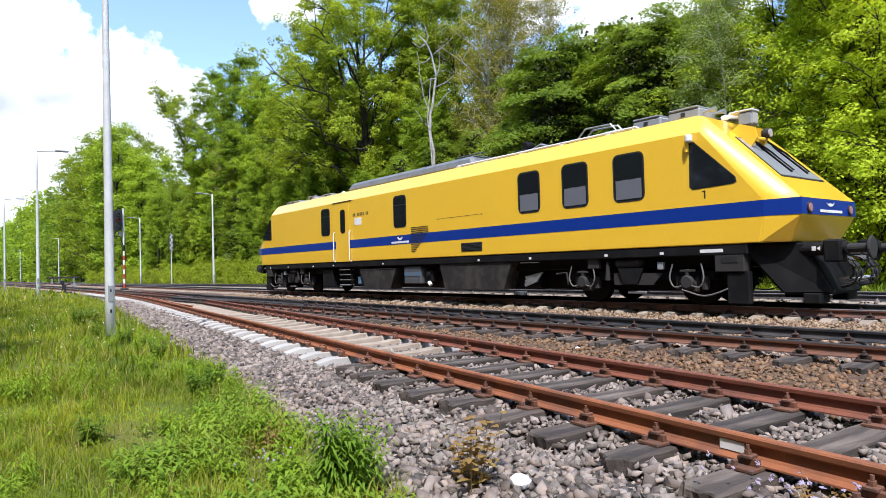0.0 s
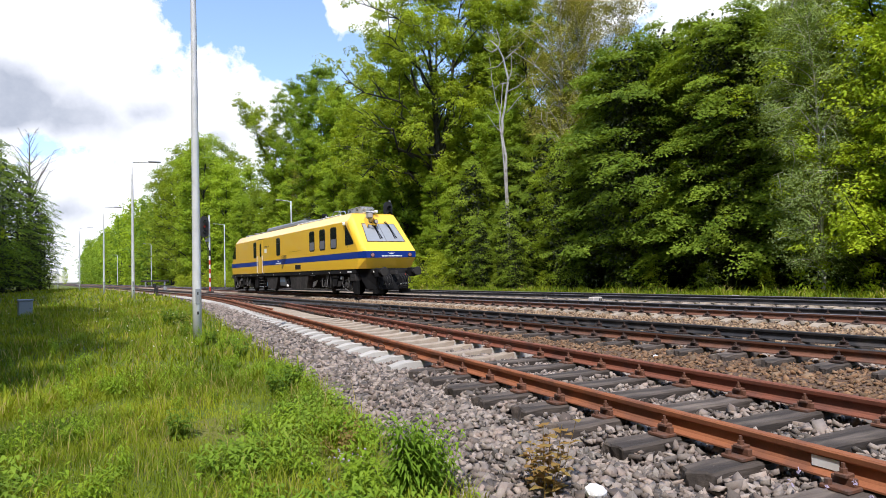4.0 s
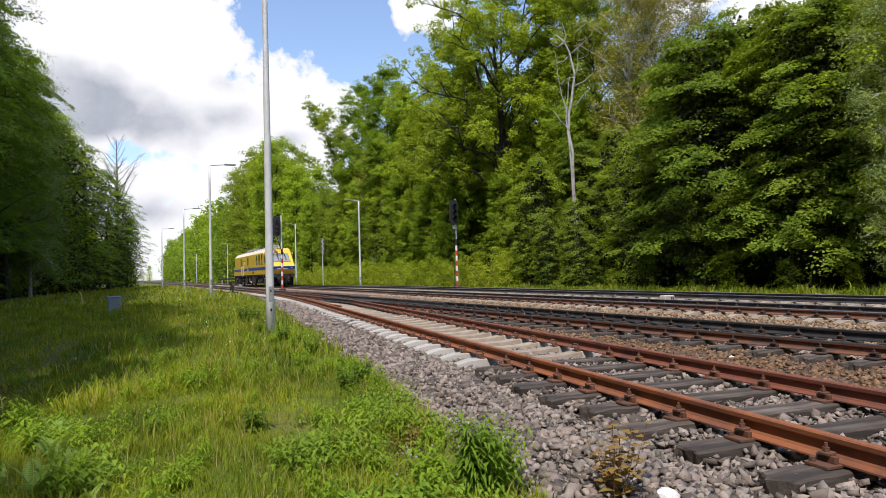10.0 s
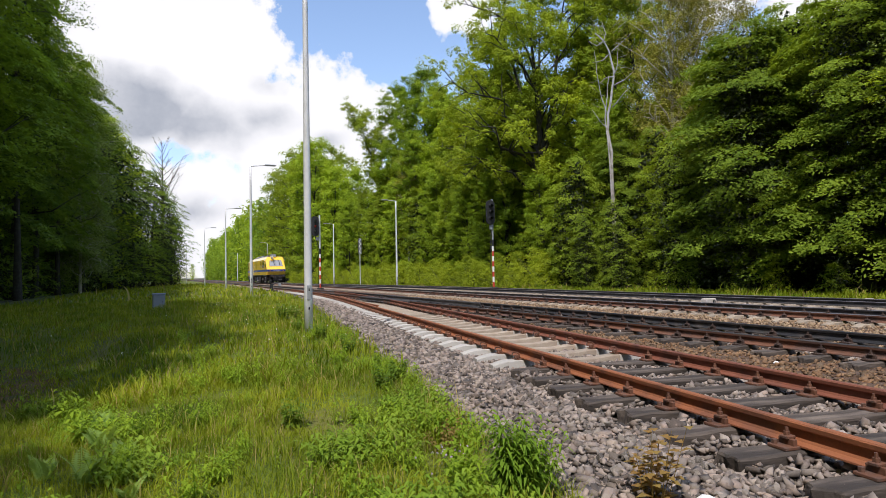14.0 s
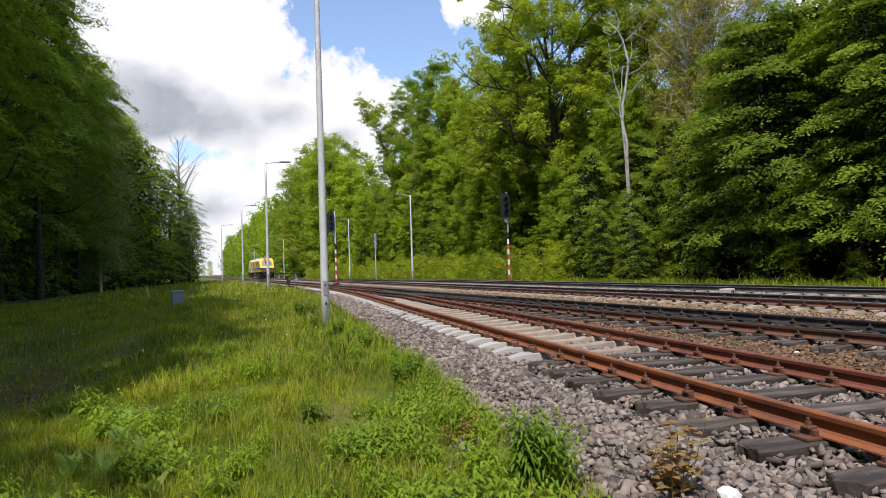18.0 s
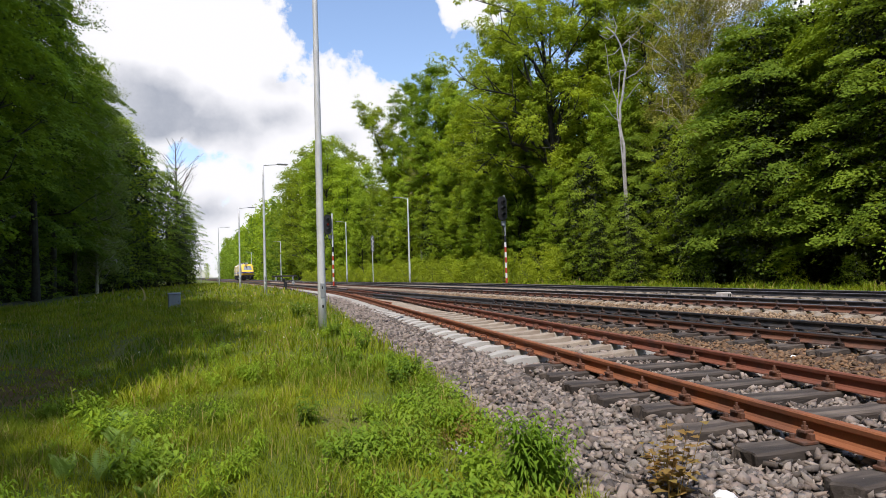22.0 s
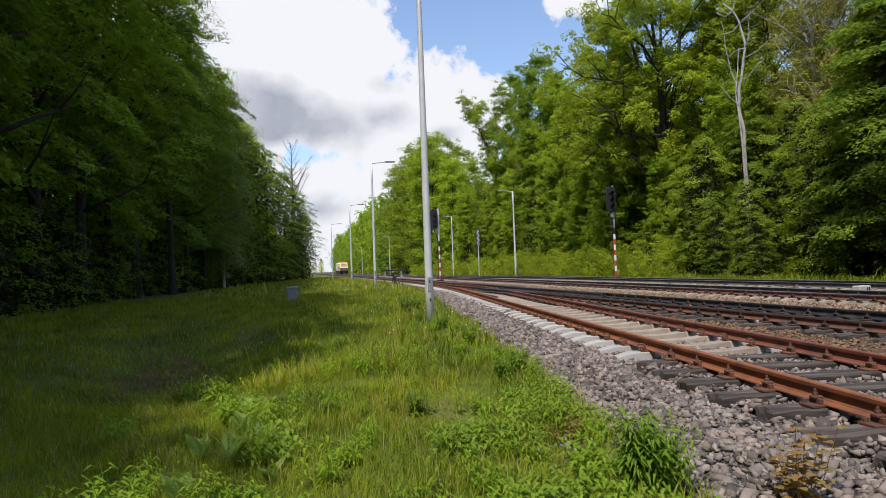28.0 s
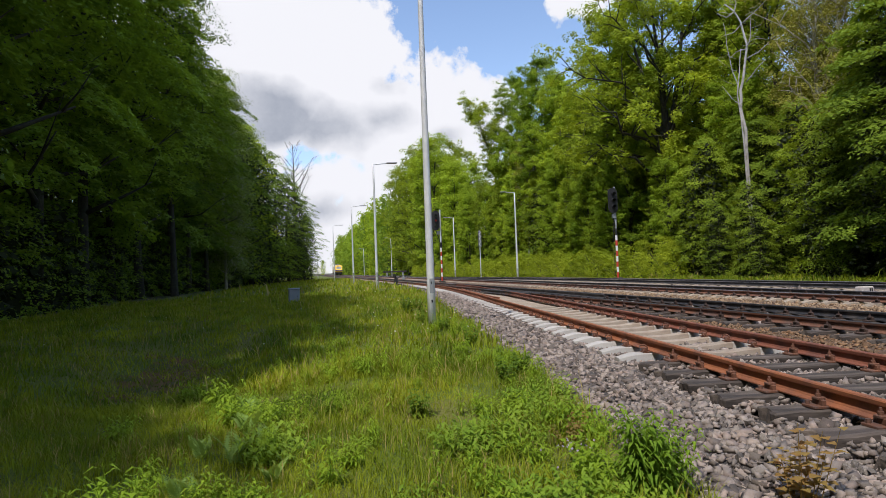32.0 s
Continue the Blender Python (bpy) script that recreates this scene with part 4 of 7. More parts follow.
def car_body():
    half = [(1.45, 0.74, 1.3), (1.45, 0.65, 1.81), (1.45, 0.65, 2.13), (1.45, 1.9, 3.68), (1.10, 2.12, 4.12),
            (1.18, 0.27, 1.3), (1.32, 0.0, 1.81), (1.32, 0.0, 2.13), (1.16, 1.93, 4.05)]
    a, b, c, d, e, f, g, i, j = range(9)
    bm = bmesh.new()
    v = {}
    for end in (0, 1):
        for side in (1, -1):
            for k, (x, y, z) in enumerate(half):
                v[end, side, k] = bm.verts.new((side * x, y if end == 0 else CAR_L - y, z))

    # the corner panel beside the end slope is slightly wound: it is laid in narrow strips
    n = 10
    edge, rim = {}, {}
    for end in (0, 1):
        for side in (1, -1):
            for store, lo, hi in ((edge, c, d), (rim, i, j)):
                p, q = v[end, side, lo], v[end, side, hi]
                store[end, side] = [p] + [bm.verts.new(p.co.lerp(q.co, k / n)) for k in range(1, n)] + [q]

    def face(*keys):
        bm.faces.new([v[k] for k in keys])
    for side in (1, -1):
        for lo, hi in ((a, b), (b, c), (d, e)):
            face((0, side, lo), (1, side, lo), (1, side, hi), (0, side, hi))
        bm.faces.new(edge[0, side] + edge[1, side][::-1])
        for end in (0, 1):
            face((end, side, a), (end, side, f), (end, side, g), (end, side, b))
            face((end, side, b), (end, side, g), (end, side, i), (end, side, c))
            for k in range(n):
                bm.faces.new((edge[end, side][k], rim[end, side][k], rim[end, side][k + 1], edge[end, side][k + 1])).smooth = True
            face((end, side, d), (end, side, j), (end, side, e))
    for end in (0, 1):
        for lo, hi in ((f, g), (g, i), (j, e)):
            face((end, 1, lo), (end, -1, lo), (end, -1, hi), (end, 1, hi))
        bm.faces.new(rim[end, 1] + rim[end, -1][::-1])
        face((end, 1, a), (end, -1, a), (end, -1, f), (end, 1, f))
    face((0, 1, e), (0, -1, e), (1, -1, e), (1, 1, e))
    face((0, 1, a), (0, -1, a), (1, -1, a), (1, 1, a))
    bmesh.ops.recalc_face_normals(bm, faces=bm.faces[:])
    keep = {w for lines in (edge, rim) for run in lines.values() for w in run}
    sharp = [ed for ed in bm.edges if not (ed.verts[0] in keep and ed.verts[1] in keep) and ed.is_manifold and ed.calc_face_angle(0) > 0.12]
    bmesh.ops.bevel(bm, geom=sharp, offset=0.02, segments=2, affect="EDGES")
    return bm


def slope_point(u, w):
    """A point on the end slope: u across, w from 0 at the lower edge to 1 at the roof."""
    return Vector((u, 1.93 * w, 2.13 + 1.92 * w))


SLOPE_N = Vector((0, -1.92, 1.93)).normalized()


def slope_panel(outline, out, thick=0.02):
    """A flat panel on the end slope from (u, w) pairs, its top out metres above the slope."""
    bm = bmesh.new()
    hi = [bm.verts.new(slope_point(u, w) + SLOPE_N * out) for u, w in outline]
    lo = [bm.verts.new(slope_point(u, w) + SLOPE_N * (out - thick)) for u, w in outline]
    bm.faces.new(hi)
    bm.faces.new(lo[::-1])
    n = len(outline)
    for k in range(n):
        bm.faces.new((lo[k], lo[(k + 1) % n], hi[(k + 1) % n], hi[k]))
    bmesh.ops.recalc_face_normals(bm, faces=bm.faces[:])
    return bm


def side_window(car, side, s0, s1, z0, z1, curtain):
    x = side * CAR_W
    win = part("window", prism(rounded(s0 - 0.035, z0 - 0.035, s1 + 0.035, z1 + 0.035, 0.15), 0.014, "X", x), "rubber", car)
    part("pane", prism(rounded(s0, z0, s1, z1, 0.12), 0.014, "X", x + side * 0.004), "dark_glass", win)
    if curtain:
        zc = z0 + (z1 - z0) * 0.45
        bm = bmesh.new()
        n, rows = 14, []
        for k in range(n + 1):
            s = s0 + 0.04 + (s1 - s0 - 0.08) * k / n
            dx = x + side * (0.0125 + 0.0008 * math.sin(k * 2.1))
            rows.append((bm.verts.new((dx, s, z0 + 0.03)), bm.verts.new((dx, s, zc + 0.005 * math.sin(k * 0.9)))))
        for r0, r1 in zip(rows, rows[1:]):
            bm.faces.new((r0[0], r1[0], r1[1], r0[1]))
        part("curtain", bm, "curtain_grey", win, "grey half-drawn curtain")
    else:
        rail = z0 + (z1 - z0) * 0.7
        part("window_bar", box(0.006, s1 - s0 - 0.02, 0.03, (x + side * 0.011, (s0 + s1) / 2, rail), 0.002), "rubber", win)


def cab_window(car, side, end):
    pts = [(2.12, 3.44), (2.02, 3.46), (1.2, 2.66), (1.18, 2.56), (1.25, 2.53), (2.08, 2.5), (2.14, 2.56)]

    def grow(k):
        cs, cz = sum(p[0] for p in pts) / len(pts), sum(p[1] for p in pts) / len(pts)
        out = [(cs + (s - cs) * k, cz + (z - cz) * k) for s, z in pts]
        return out if end == 0 else [(CAR_L - s + 0.3, z) for s, z in out]
    win = part("cab_window", prism(grow(1.06), 0.014, "X", side * CAR_W), "rubber", car)
    part("pane", prism(grow(1.0), 0.014, "X", side * (CAR_W + 0.004)), "dark_glass", win)


def end_details(car, end):
    """Windscreen, lamps, buffers and hoses of one end. They are built for the near end and turned about for the far one."""
    flip = Matrix() if end == 0 else pose(0, CAR_L, 0, 0, 0, 180)

    def add(name, bm, mat, parent=car, label="", smooth=False):
        bmesh.ops.transform(bm, matrix=flip, verts=bm.verts[:])
        return part(name, bm, mat, parent, label, smooth=smooth)
    scr = add("windscreen", slope_panel([(-1.03, 0.24), (1.03, 0.24), (0.89, 0.74), (-0.89, 0.74)], 0.012), "rubber", label="wide sloping windscreen")
    for s in (-1, 1):
        add("pane", slope_panel([(s * 0.012, 0.255), (s * 1.0, 0.255), (s * 0.865, 0.725), (s * 0.012, 0.725)], 0.018), "windscreen_glass", scr)
    for top, foot in (((-0.42, 0.77), (-0.2, 0.32)), ((0.38, 0.78), (0.6, 0.33))):
        for off in (0.0, 0.09):
            p, q = slope_point(top[0] + off, top[1]) + SLOPE_N * 0.05, slope_point(foot[0] + off * 0.4, foot[1]) + SLOPE_N * 0.06
            add("wiper_arm", tube([p, p.lerp(q, 0.5) + SLOPE_N * 0.03, q], [0.02, 0.016, 0.014], 5), "wiper_black", scr)
        m = slope_point(*top).lerp(slope_point(*foot), 0.62) + SLOPE_N * 0.03
        w = (slope_point(*foot) - slope_point(*top)).normalized() * 0.5
        add("wiper_blade", tube([m - w + Vector((0.1, 0, 0)), m + w - Vector((0.08, 0, 0))], [0.026, 0.026], 5), "wiper_black", scr)
    for s in (-1, 1):
        lamp = add("tail_lamp", disc(0.115, 0.04, "Y", (s * 1.0, -0.012, 1.94), 18, 0.008), "rubber")
        add("lens", disc(0.085, 0.03, "Y", (s * 1.0, -0.03, 1.94), 16, 0.008), "red_lens" if end == 0 else "lamp_lens", lamp)
        # buffer
        buf = add("buffer", disc(0.125, 0.95, "Y", (s * 0.875, -0.12, 1.14), 18, 0.012), "chassis_black", label="black buffer barrel")
        add("buffer_head", disc(0.21, 0.05, "Y", (s * 0.875, -0.97, 1.14), 22, 0.015), "dusty_grey", buf)
        add("buffer_stem", disc(0.085, 0.4, "Y", (s * 0.875, -0.76, 1.14), 14), "dusty_grey", buf)
        add("buffer_plate", box(0.34, 0.3, 0.42, (s * 0.875, -0.37, 0.89), 0.03), "chassis_black", buf)
        add("mark", prism([(-0.16, 1.11), (-0.16, 1.19), (-0.1, 1.15)], 0.01, "X", s * 1.001), "white_paint", buf)
        add("mark", box(0.01, 0.07, 0.08, (s * 1.001, -0.05, 1.11), 0.001), "white_paint", buf)
        for k in range(4):
            u = s * (0.22 + 0.13 * k)
            drop = (0.5, 0.42, 0.55, 0.4)[k]
            pts = [(u, -0.1, 1.02), (u + s * 0.03, -0.42, 0.95), (u + s * 0.05, -0.6, 0.9 - drop * 0.4), (u + s * 0.04, -0.52, 0.9 - drop * 0.8), (u - s * 0.05, -0.3, 0.95 - drop)]
            hose = add("hose", tube(bent(pts), [0.022] * 21, 6), "rubber", label="black brake hose hanging at the end")
            add("hose_end", tube([pts[3], pts[4]], [0.03, 0.03], 6), ("dusty_grey", "aluminium")[k % 2], hose)
        add("cock", box(0.05, 0.06, 0.09, (s * 0.6, -0.25, 0.93), 0.01), "signal_red", label="small red tap handle")
    bm = bmesh.new()
    bmesh.ops.create_cube(bm, size=1)
    for v in bm.verts:
        low, front = v.co.z < 0, v.co.y < 0
        wide = (0.72 if low else 0.98) if front else (1.1 if low else 1.36)
        v.co = Vector(((1 if v.co.x > 0 else -1) * wide, (-0.3 if low else 0.12) if front else (0.5 if low else 1.25), 0.27 if low else 1.295))
    bmesh.ops.bevel(bm, geom=bm.edges[:], offset=0.05, segments=3, affect="EDGES")
    add("skirt", bm, "chassis_black", label="black plough-shaped end skirt")
    hook = add("coupling", join_bm(box(0.14, 0.6, 0.18, (0, -0.2, 1.0), 0.02), tube([(0, -0.4, 1.08), (0.0, -0.62, 1.02), (0, -0.62, 0.8), (0, -0.5, 0.6)], [0.045, 0.04, 0.035, 0.03], 8)), "dusty_grey", label="screw coupling and hook")
    for s in (-1, 1):
        add("rail_guard", box(0.5, 0.3, 0.2, (s * 0.7, 0.05, 0.1), 0.02), "chassis_black")
    emblem = add("emblem", join_bm(prism([(-0.2, 2.06), (-0.1, 2.03), (0, 2.05), (0.1, 2.03), (0.2, 2.06), (0.1, 2.0), (0, 1.98), (-0.1, 2.0)], 0.012, "Y", -0.008)), "white_paint", label="white winged emblem")
    for k in range(6):
        w = (0.12, 0.2, 0.14, 0.2, 0.22, 0.1)[k]
        u = -0.5 + sum((0.12, 0.2, 0.14, 0.2, 0.22, 0.1)[:k]) + 0.02 * k + w / 2
        add("lettering_bar", box(w, 0.012, 0.055, (u, -0.008, 1.86), 0.002), "white_paint", label="short white painted bar")
    # headlamp and camera over the windscreen
    side_plate = [(1.62, 3.72), (1.2, 3.3), (1.05, 3.5), (1.1, 3.72), (1.4, 3.84)]
    add("lamp_bracket", join_bm(*[prism(side_plate, 0.03, "X", u) for u in (-0.68, -0.22)], tube([(-0.68, 1.12, 3.5), (-0.45, 1.02, 3.48), (-0.22, 1.12, 3.5)], [0.03] * 3, 6)), "yellow_paint", label="yellow lamp bracket")
    lamp = add("headlamp", disc(0.105, 0.16, "Y", (-0.28, 1.05, 3.62), 18, 0.03), "dusty_grey")
    add("lens", disc(0.085, 0.02, "Y", (-0.28, 0.965, 3.62), 16), "lamp_lens", lamp)
    floodl = add("floodlight", box(0.28, 0.3, 0.3, (-0.5, 1.32, 3.8), 0.03), "light_grey_paint", label="grey floodlight housing with a white hood")
    add("hood", box(0.32, 0.5, 0.035, (-0.5, 1.4, 4.1), 0.01), "white_paint", floodl)
    add("lens", box(0.22, 0.012, 0.22, (-0.5, 1.165, 3.84), 0.004), "lamp_lens", floodl)
    add("cable", tube([(-0.45, 1.45, 3.98), (-0.1, 1.75, 4.06), (0.05, 2.0, 4.14), (0.05, 2.3, 4.2)], [0.03] * 4, 6), "rubber")
    add("camera_housing", box(0.16, 0.5, 0.14, (0.1, 1.95, 4.12), 0.03), "white_paint", label="white camera housing")


def bent(points, per=5):
    """A smooth run of points through the given ones."""
    p = [Vector(q) for q in points]
    p = [p[0] * 2 - p[1]] + p + [p[-1] * 2 - p[-2]]
    out = []
    for k in range(1, len(p) - 2):
        for i in range(per):
            t = i / per
            out.append(0.5 * (2 * p[k] + (p[k + 1] - p[k - 1]) * t + (2 * p[k - 1] - 5 * p[k] + 4 * p[k + 1] - p[k + 2]) * t * t + (3 * p[k] - p[k - 1] - 3 * p[k + 1] + p[k + 2]) * t ** 3))
    return out + [p[-2]]


def bogie(car, s):
    b = part("bogie", join_bm(*[box(0.16, 3.9, 0.22, (sx * 1.05, s, 0.55), 0.03) for sx in (-1, 1)], box(2.1, 0.6, 0.25, (0, s, 0.5), 0.03)), "chassis_black", car)
    sets = []
    for ds in (-1.42, 1.42):
        for sx in (-1, 1):
            part("axle_box", join_bm(box(0.2, 0.34, 0.36, (sx * 1.12, s + ds, 0.29), 0.04), disc(0.13, 0.1, "X", (sx * 1.24, s + ds, 0.47), 14, 0.02)), "dusty_grey", b)
            for dd in (-0.3, 0.3):
                part("spring", disc(0.085, 0.28, "Z", (sx * 1.12, s + ds + dd, 0.5), 10), "dusty_grey", b)
        w = new("wheelset")
        w.parent = car
        w.matrix_basis = pose(0, s + ds, 0.46)
        for sx in (-1, 1):
            wheel = join_bm(disc(0.46, 0.13, "X", (sx * 0.76, 0, 0), 28, 0.015), disc(0.49, 0.03, "X", (sx * 0.70, 0, 0), 28), disc(0.14, 0.2, "X", (sx * 0.8, 0, 0), 12),
                            box(0.012, 0.09, 0.3, (sx * 0.83, 0, 0.1), 0.003))
            part("wheel", wheel, "chassis_black", w)
        part("axle", disc(0.08, 1.5, "X", (0, 0, 0), 12), "chassis_black", w)
        sets.append((w, s + ds))
    out = 1 if s < 12 else -1
    for sx in (-1, 1):
        part("air_tank", disc(0.13, 0.72, "Y", (sx * 1.22, s + 0.1 * out, 0.96), 14, 0.06), "dusty_grey", b)
        part("hanger", prism([(s - 0.8, 0.72), (s + 0.5, 0.72), (s + 0.5, 0.45), (s - 0.55, 0.45)], 0.06, "X", sx * 1.27), "dusty_grey", b, "grey trapezoid frame plate")
        part("swing_block", prism([(s - 0.35, 0.84), (s + 0.35, 0.84), (s + 0.18, 0.48), (s - 0.18, 0.48)], 0.07, "X", sx * 1.32), "chassis_black", b)
        part("damper", tube([(sx * 1.33, s + 0.66 * out, 0.56), (sx * 1.33, s + 0.64 * out, 1.0)], [0.06, 0.042], 8), "dusty_grey", b)
        part("junction_box", box(0.12, 0.14, 0.17, (sx * 1.3, s - 0.78 * out, 0.8), 0.015), "light_grey_paint", b)
        part("relay_box", box(0.14, 0.34, 0.26, (sx * 1.3, s + 1.06 * out, 0.84), 0.015), "dusty_grey", b)
        for ds in (-1.42, 1.42):
            y0 = s + ds
            part("cover", disc(0.15, 0.12, "X", (sx * 1.33, y0, 0.52), 16, 0.03), "dusty_grey", b)
            part("yoke", join_bm(box(0.1, 0.34, 0.05, (sx * 1.3, y0, 0.74), 0.01), box(0.09, 0.08, 0.2, (sx * 1.3, y0, 0.6), 0.01)), "dusty_grey", b)
            for dd in (-0.33, 0.33):
                part("hose", tube(bent([(sx * 1.34, y0 + dd, 0.92), (sx * 1.37, y0 + dd * 1.2, 0.62), (sx * 1.37, y0 + dd * 0.9, 0.42), (sx * 1.36, y0 + dd * 0.35, 0.44)]), [0.018] * 16, 6), "cable_grey", b, "pale grey hose")
        part("hose", tube(bent([(sx * 1.36, s - 1.3 * out, 0.36), (sx * 1.38, s - 1.75 * out, 0.24), (sx * 1.38, s - 2.05 * out, 0.28), (sx * 1.36, s - 2.4 * out, 0.42)]), [0.018] * 16, 6), "cable_grey", b, "pale grey hose")
        part("rod", tube([(sx * 1.36, s - 0.9 * out, 1.12), (sx * 1.36, s - 1.7 * out, 1.12)], [0.015, 0.015], 6), "cable_grey", b)
        part("brake_block", box(0.16, 0.5, 0.07, (sx * 1.2, s - 0.1 * out, 0.24), 0.015), "cable_grey", b)
        g = s - 2.4 * out
        box_part = part("sand_box", box(0.3, 0.62, 0.42, (sx * 1.27, g, 0.73), 0.02), "dusty_grey", b, "grey sand box")
        part("opening", box(0.02, 0.34, 0.14, (sx * 1.42, g - 0.02, 0.92), 0.005), "rubber", box_part)
        part("guard_iron", box(0.16, 0.46, 0.66, (sx * 1.3, g - 0.15 * out, 0.08), 0.02), "chassis_black", b)
    return sets


def make_car():
    car = thing("inspection_railcar", "bright yellow track inspection railcar with a blue stripe on rails", "railcar")
    part("body", car_body(), "yellow_paint", car, "glossy yellow steel body")
    g = 0.004
    line = [(1.45 + g, 0.65), (1.32 + g, -g), (-1.32 - g, -g), (-1.45 - g, 0.65), (-1.45 - g, CAR_L - 0.65), (-1.32 - g, CAR_L + g), (1.32 + g, CAR_L + g), (1.45 + g, CAR_L - 0.65)]
    bm = bmesh.new()
    lo = [bm.verts.new((x, y, 1.812)) for x, y in line]
    hi = [bm.verts.new((x, y, 2.127)) for x, y in line]
    for k in range(8):
        bm.faces.new((lo[k], hi[k], hi[(k + 1) % 8], lo[(k + 1) % 8]))
    bmesh.ops.recalc_face_normals(bm, faces=bm.faces[:])
    part("stripe", bm, "blue_paint", car, "dark blue painted band")
    part("sill", box(2.86, CAR_L - 2.0, 0.225, (0, CAR_L / 2, 1.08), 0.02), "chassis_black", car, "black frame along the floor")
    part("floor_frame", join_bm(box(2.2, CAR_L - 3.0, 0.3, (0, CAR_L / 2, 0.82), 0.03), box(1.9, CAR_L - 14.0, 0.55, (0, CAR_L / 2, 0.3), 0.05), box(1.2, CAR_L - 4, 0.55, (0, CAR_L / 2, 0.3), 0.05)), "chassis_black", car)
    for side in (-1, 1):
        for s0, s1, cur in ((3.29, 4.07, True), (4.88, 5.65, True), (6.48, 7.23, True), (12.67, 13.38, False), (18.11, 18.79, False)):
            side_window(car, side, s0, s1, 2.42, 3.48, cur)
        door = part("door", prism(rounded(16.52, 1.3, 17.58, 3.62, 0.06), 0.016, "X", side * CAR_W), "yellow_paint", car, "narrow yellow entrance door")
        part("pane", prism(rounded(16.82, 2.42, 17.2, 3.36, 0.12), 0.016, "X", side * (CAR_W + 0.005)), "dark_glass", door)
        for s in (16.42, 17.68):
            part("handrail", tube([(side * 1.455, s, 1.3), (side * 1.52, s, 1.36), (side * 1.52, s, 2.44), (side * 1.455, s, 2.5)], [0.022] * 4, 6), "white_paint", car, "white vertical grab rail")
        part("gutter", box(0.03, 1.5, 0.025, (side * 1.462, 17.05, 3.66), 0.005), "rubber", car)
        for k in range(4):
            part("step", box(0.26, 0.72, 0.03, (side * 1.31, 17.05, 0.36 + 0.2 * k), 0.006), "aluminium" if k < 1 else "cable_grey", car, "metal step with a pale edge")
        for s in (16.67, 17.43):
            part("step_side", box(0.05, 0.04, 0.78, (side * 1.3, s, 0.33), 0.005), "chassis_black", car)
        for end in (0, 1):
            cab_window(car, side, end)
        vent = part("vent", box(0.03, 0.96, 0.26, (side * 1.45, 9.28, 1.44), 0.01), "rubber", car, "dark grille")
        for k in range(6):
            part("slat", box(0.012, 0.9, 0.012, (side * 1.467, 9.28, 1.47 + 0.038 * k), 0.002), "rubber", vent)
        for k in range(14):
            w = 0.98 if k < 4 else 0.98 - 0.075 * (k - 3)
            part("louvre", box(0.008, w, 0.022, (side * 1.457, 12.38 - w / 2, 2.33 - 0.062 * k), 0.002), "rubber", car)
        for k in range(4):
            part("latch", box(0.008, 0.05, 0.03, (side * 1.452, 8.8 + 0.69 * k, 2.5), 0.003), "rubber", car)
        part("seam", box(0.004, 2.2, 0.01, (side * 1.451, 9.85, 2.52), 0.001), "dusty_grey", car)
        part("label_plate", box(0.008, 0.5, 0.27, (side * 1.453, 15.85, 2.68), 0.002), "white_paint", car, "white notice plate")
        for k in range(11):
            if k in (2, 8):
                continue
            part("lettering_bar", box(0.005, 0.075, 0.12, (side * 1.4515, 16.18 - 0.105 * k, 3.02), 0.001), "bar_brown", car, "short dark painted bar")
        part("figure_one", join_bm(box(0.006, 0.03, 0.17, (side * 1.452, 1.83, 2.27), 0.001), box(0.006, 0.07, 0.025, (side * 1.452, 1.85, 2.41), 0.001)), "rubber", car, "small dark painted stroke")
        part("side_emblem", prism([(13.22, 2.07), (13.12, 2.05), (13.04, 2.0), (12.96, 2.05), (12.86, 2.07), (12.94, 1.98), (13.04, 1.95), (13.14, 1.98)], 0.012, "X", side * 1.456), "white_paint", car, "white winged emblem")
        for k in range(6):
            part("lettering_bar", box(0.006, 0.15, 0.07, (side * 1.456, 13.5 - 0.18 * k, 1.85), 0.001), "white_paint", car, "short white painted bar")
        for s in (2.9, 4.4, 6.9, 9.0, 14.2, 17.9, 19.7, 22.2, 24.2):
            part("mark", box(0.006, 0.09, 0.06, (side * 1.434, s, 1.13), 0.001), "white_paint", car)
        part("frame_plate", box(0.006, 0.5, 0.07, (side * 1.434, 1.75, 1.14), 0.001), "white_paint", car, "white rating plate on the frame")
        # camera on the side wall
        cm = part("side_camera", disc(0.075, 0.17, "Z", (side * 1.53, 2.1, 3.57), 12, 0.03), "white_paint", car)
        part("bracket", box(0.1, 0.06, 0.26, (side * 1.49, 2.17, 3.28), 0.01), "yellow_paint", cm)
        # boxes under the floor
        part("fuel_tank", prism([(7.66, 1.1), (10.95, 1.1), (10.7, 0.27), (8.0, 0.3)], 0.5, "X", side * 1.14), "tank_black", car, "dusty black fuel tank")
        part("battery_box", prism([(13.48, 0.98), (15.95, 0.98), (15.6, 0.28), (13.84, 0.26)], 0.5, "X", side * 1.12), "tank_black", car, "black battery box with sloping ends")
        part("battery_cover", box(0.02, 2.3, 0.04, (side * 1.375, 14.72, 0.95), 0.01), "dusty_grey", car)
        cool = part("cooler_box", box(0.45, 0.98, 0.6, (side * 1.14, 12.5, 0.44), 0.03), "tank_grey", car, "grey cooler box with a blue band")
        part("band", box(0.01, 0.9, 0.14, (side * 1.367, 12.5, 0.7), 0.003), "tank_blue", cool)
        part("valve", join_bm(box(0.2, 0.3, 0.4, (side * 1.2, 11.6, 0.5), 0.04), disc(0.1, 0.1, "X", (side * 1.32, 11.65, 0.75), 12, 0.02)), "chassis_black", car)
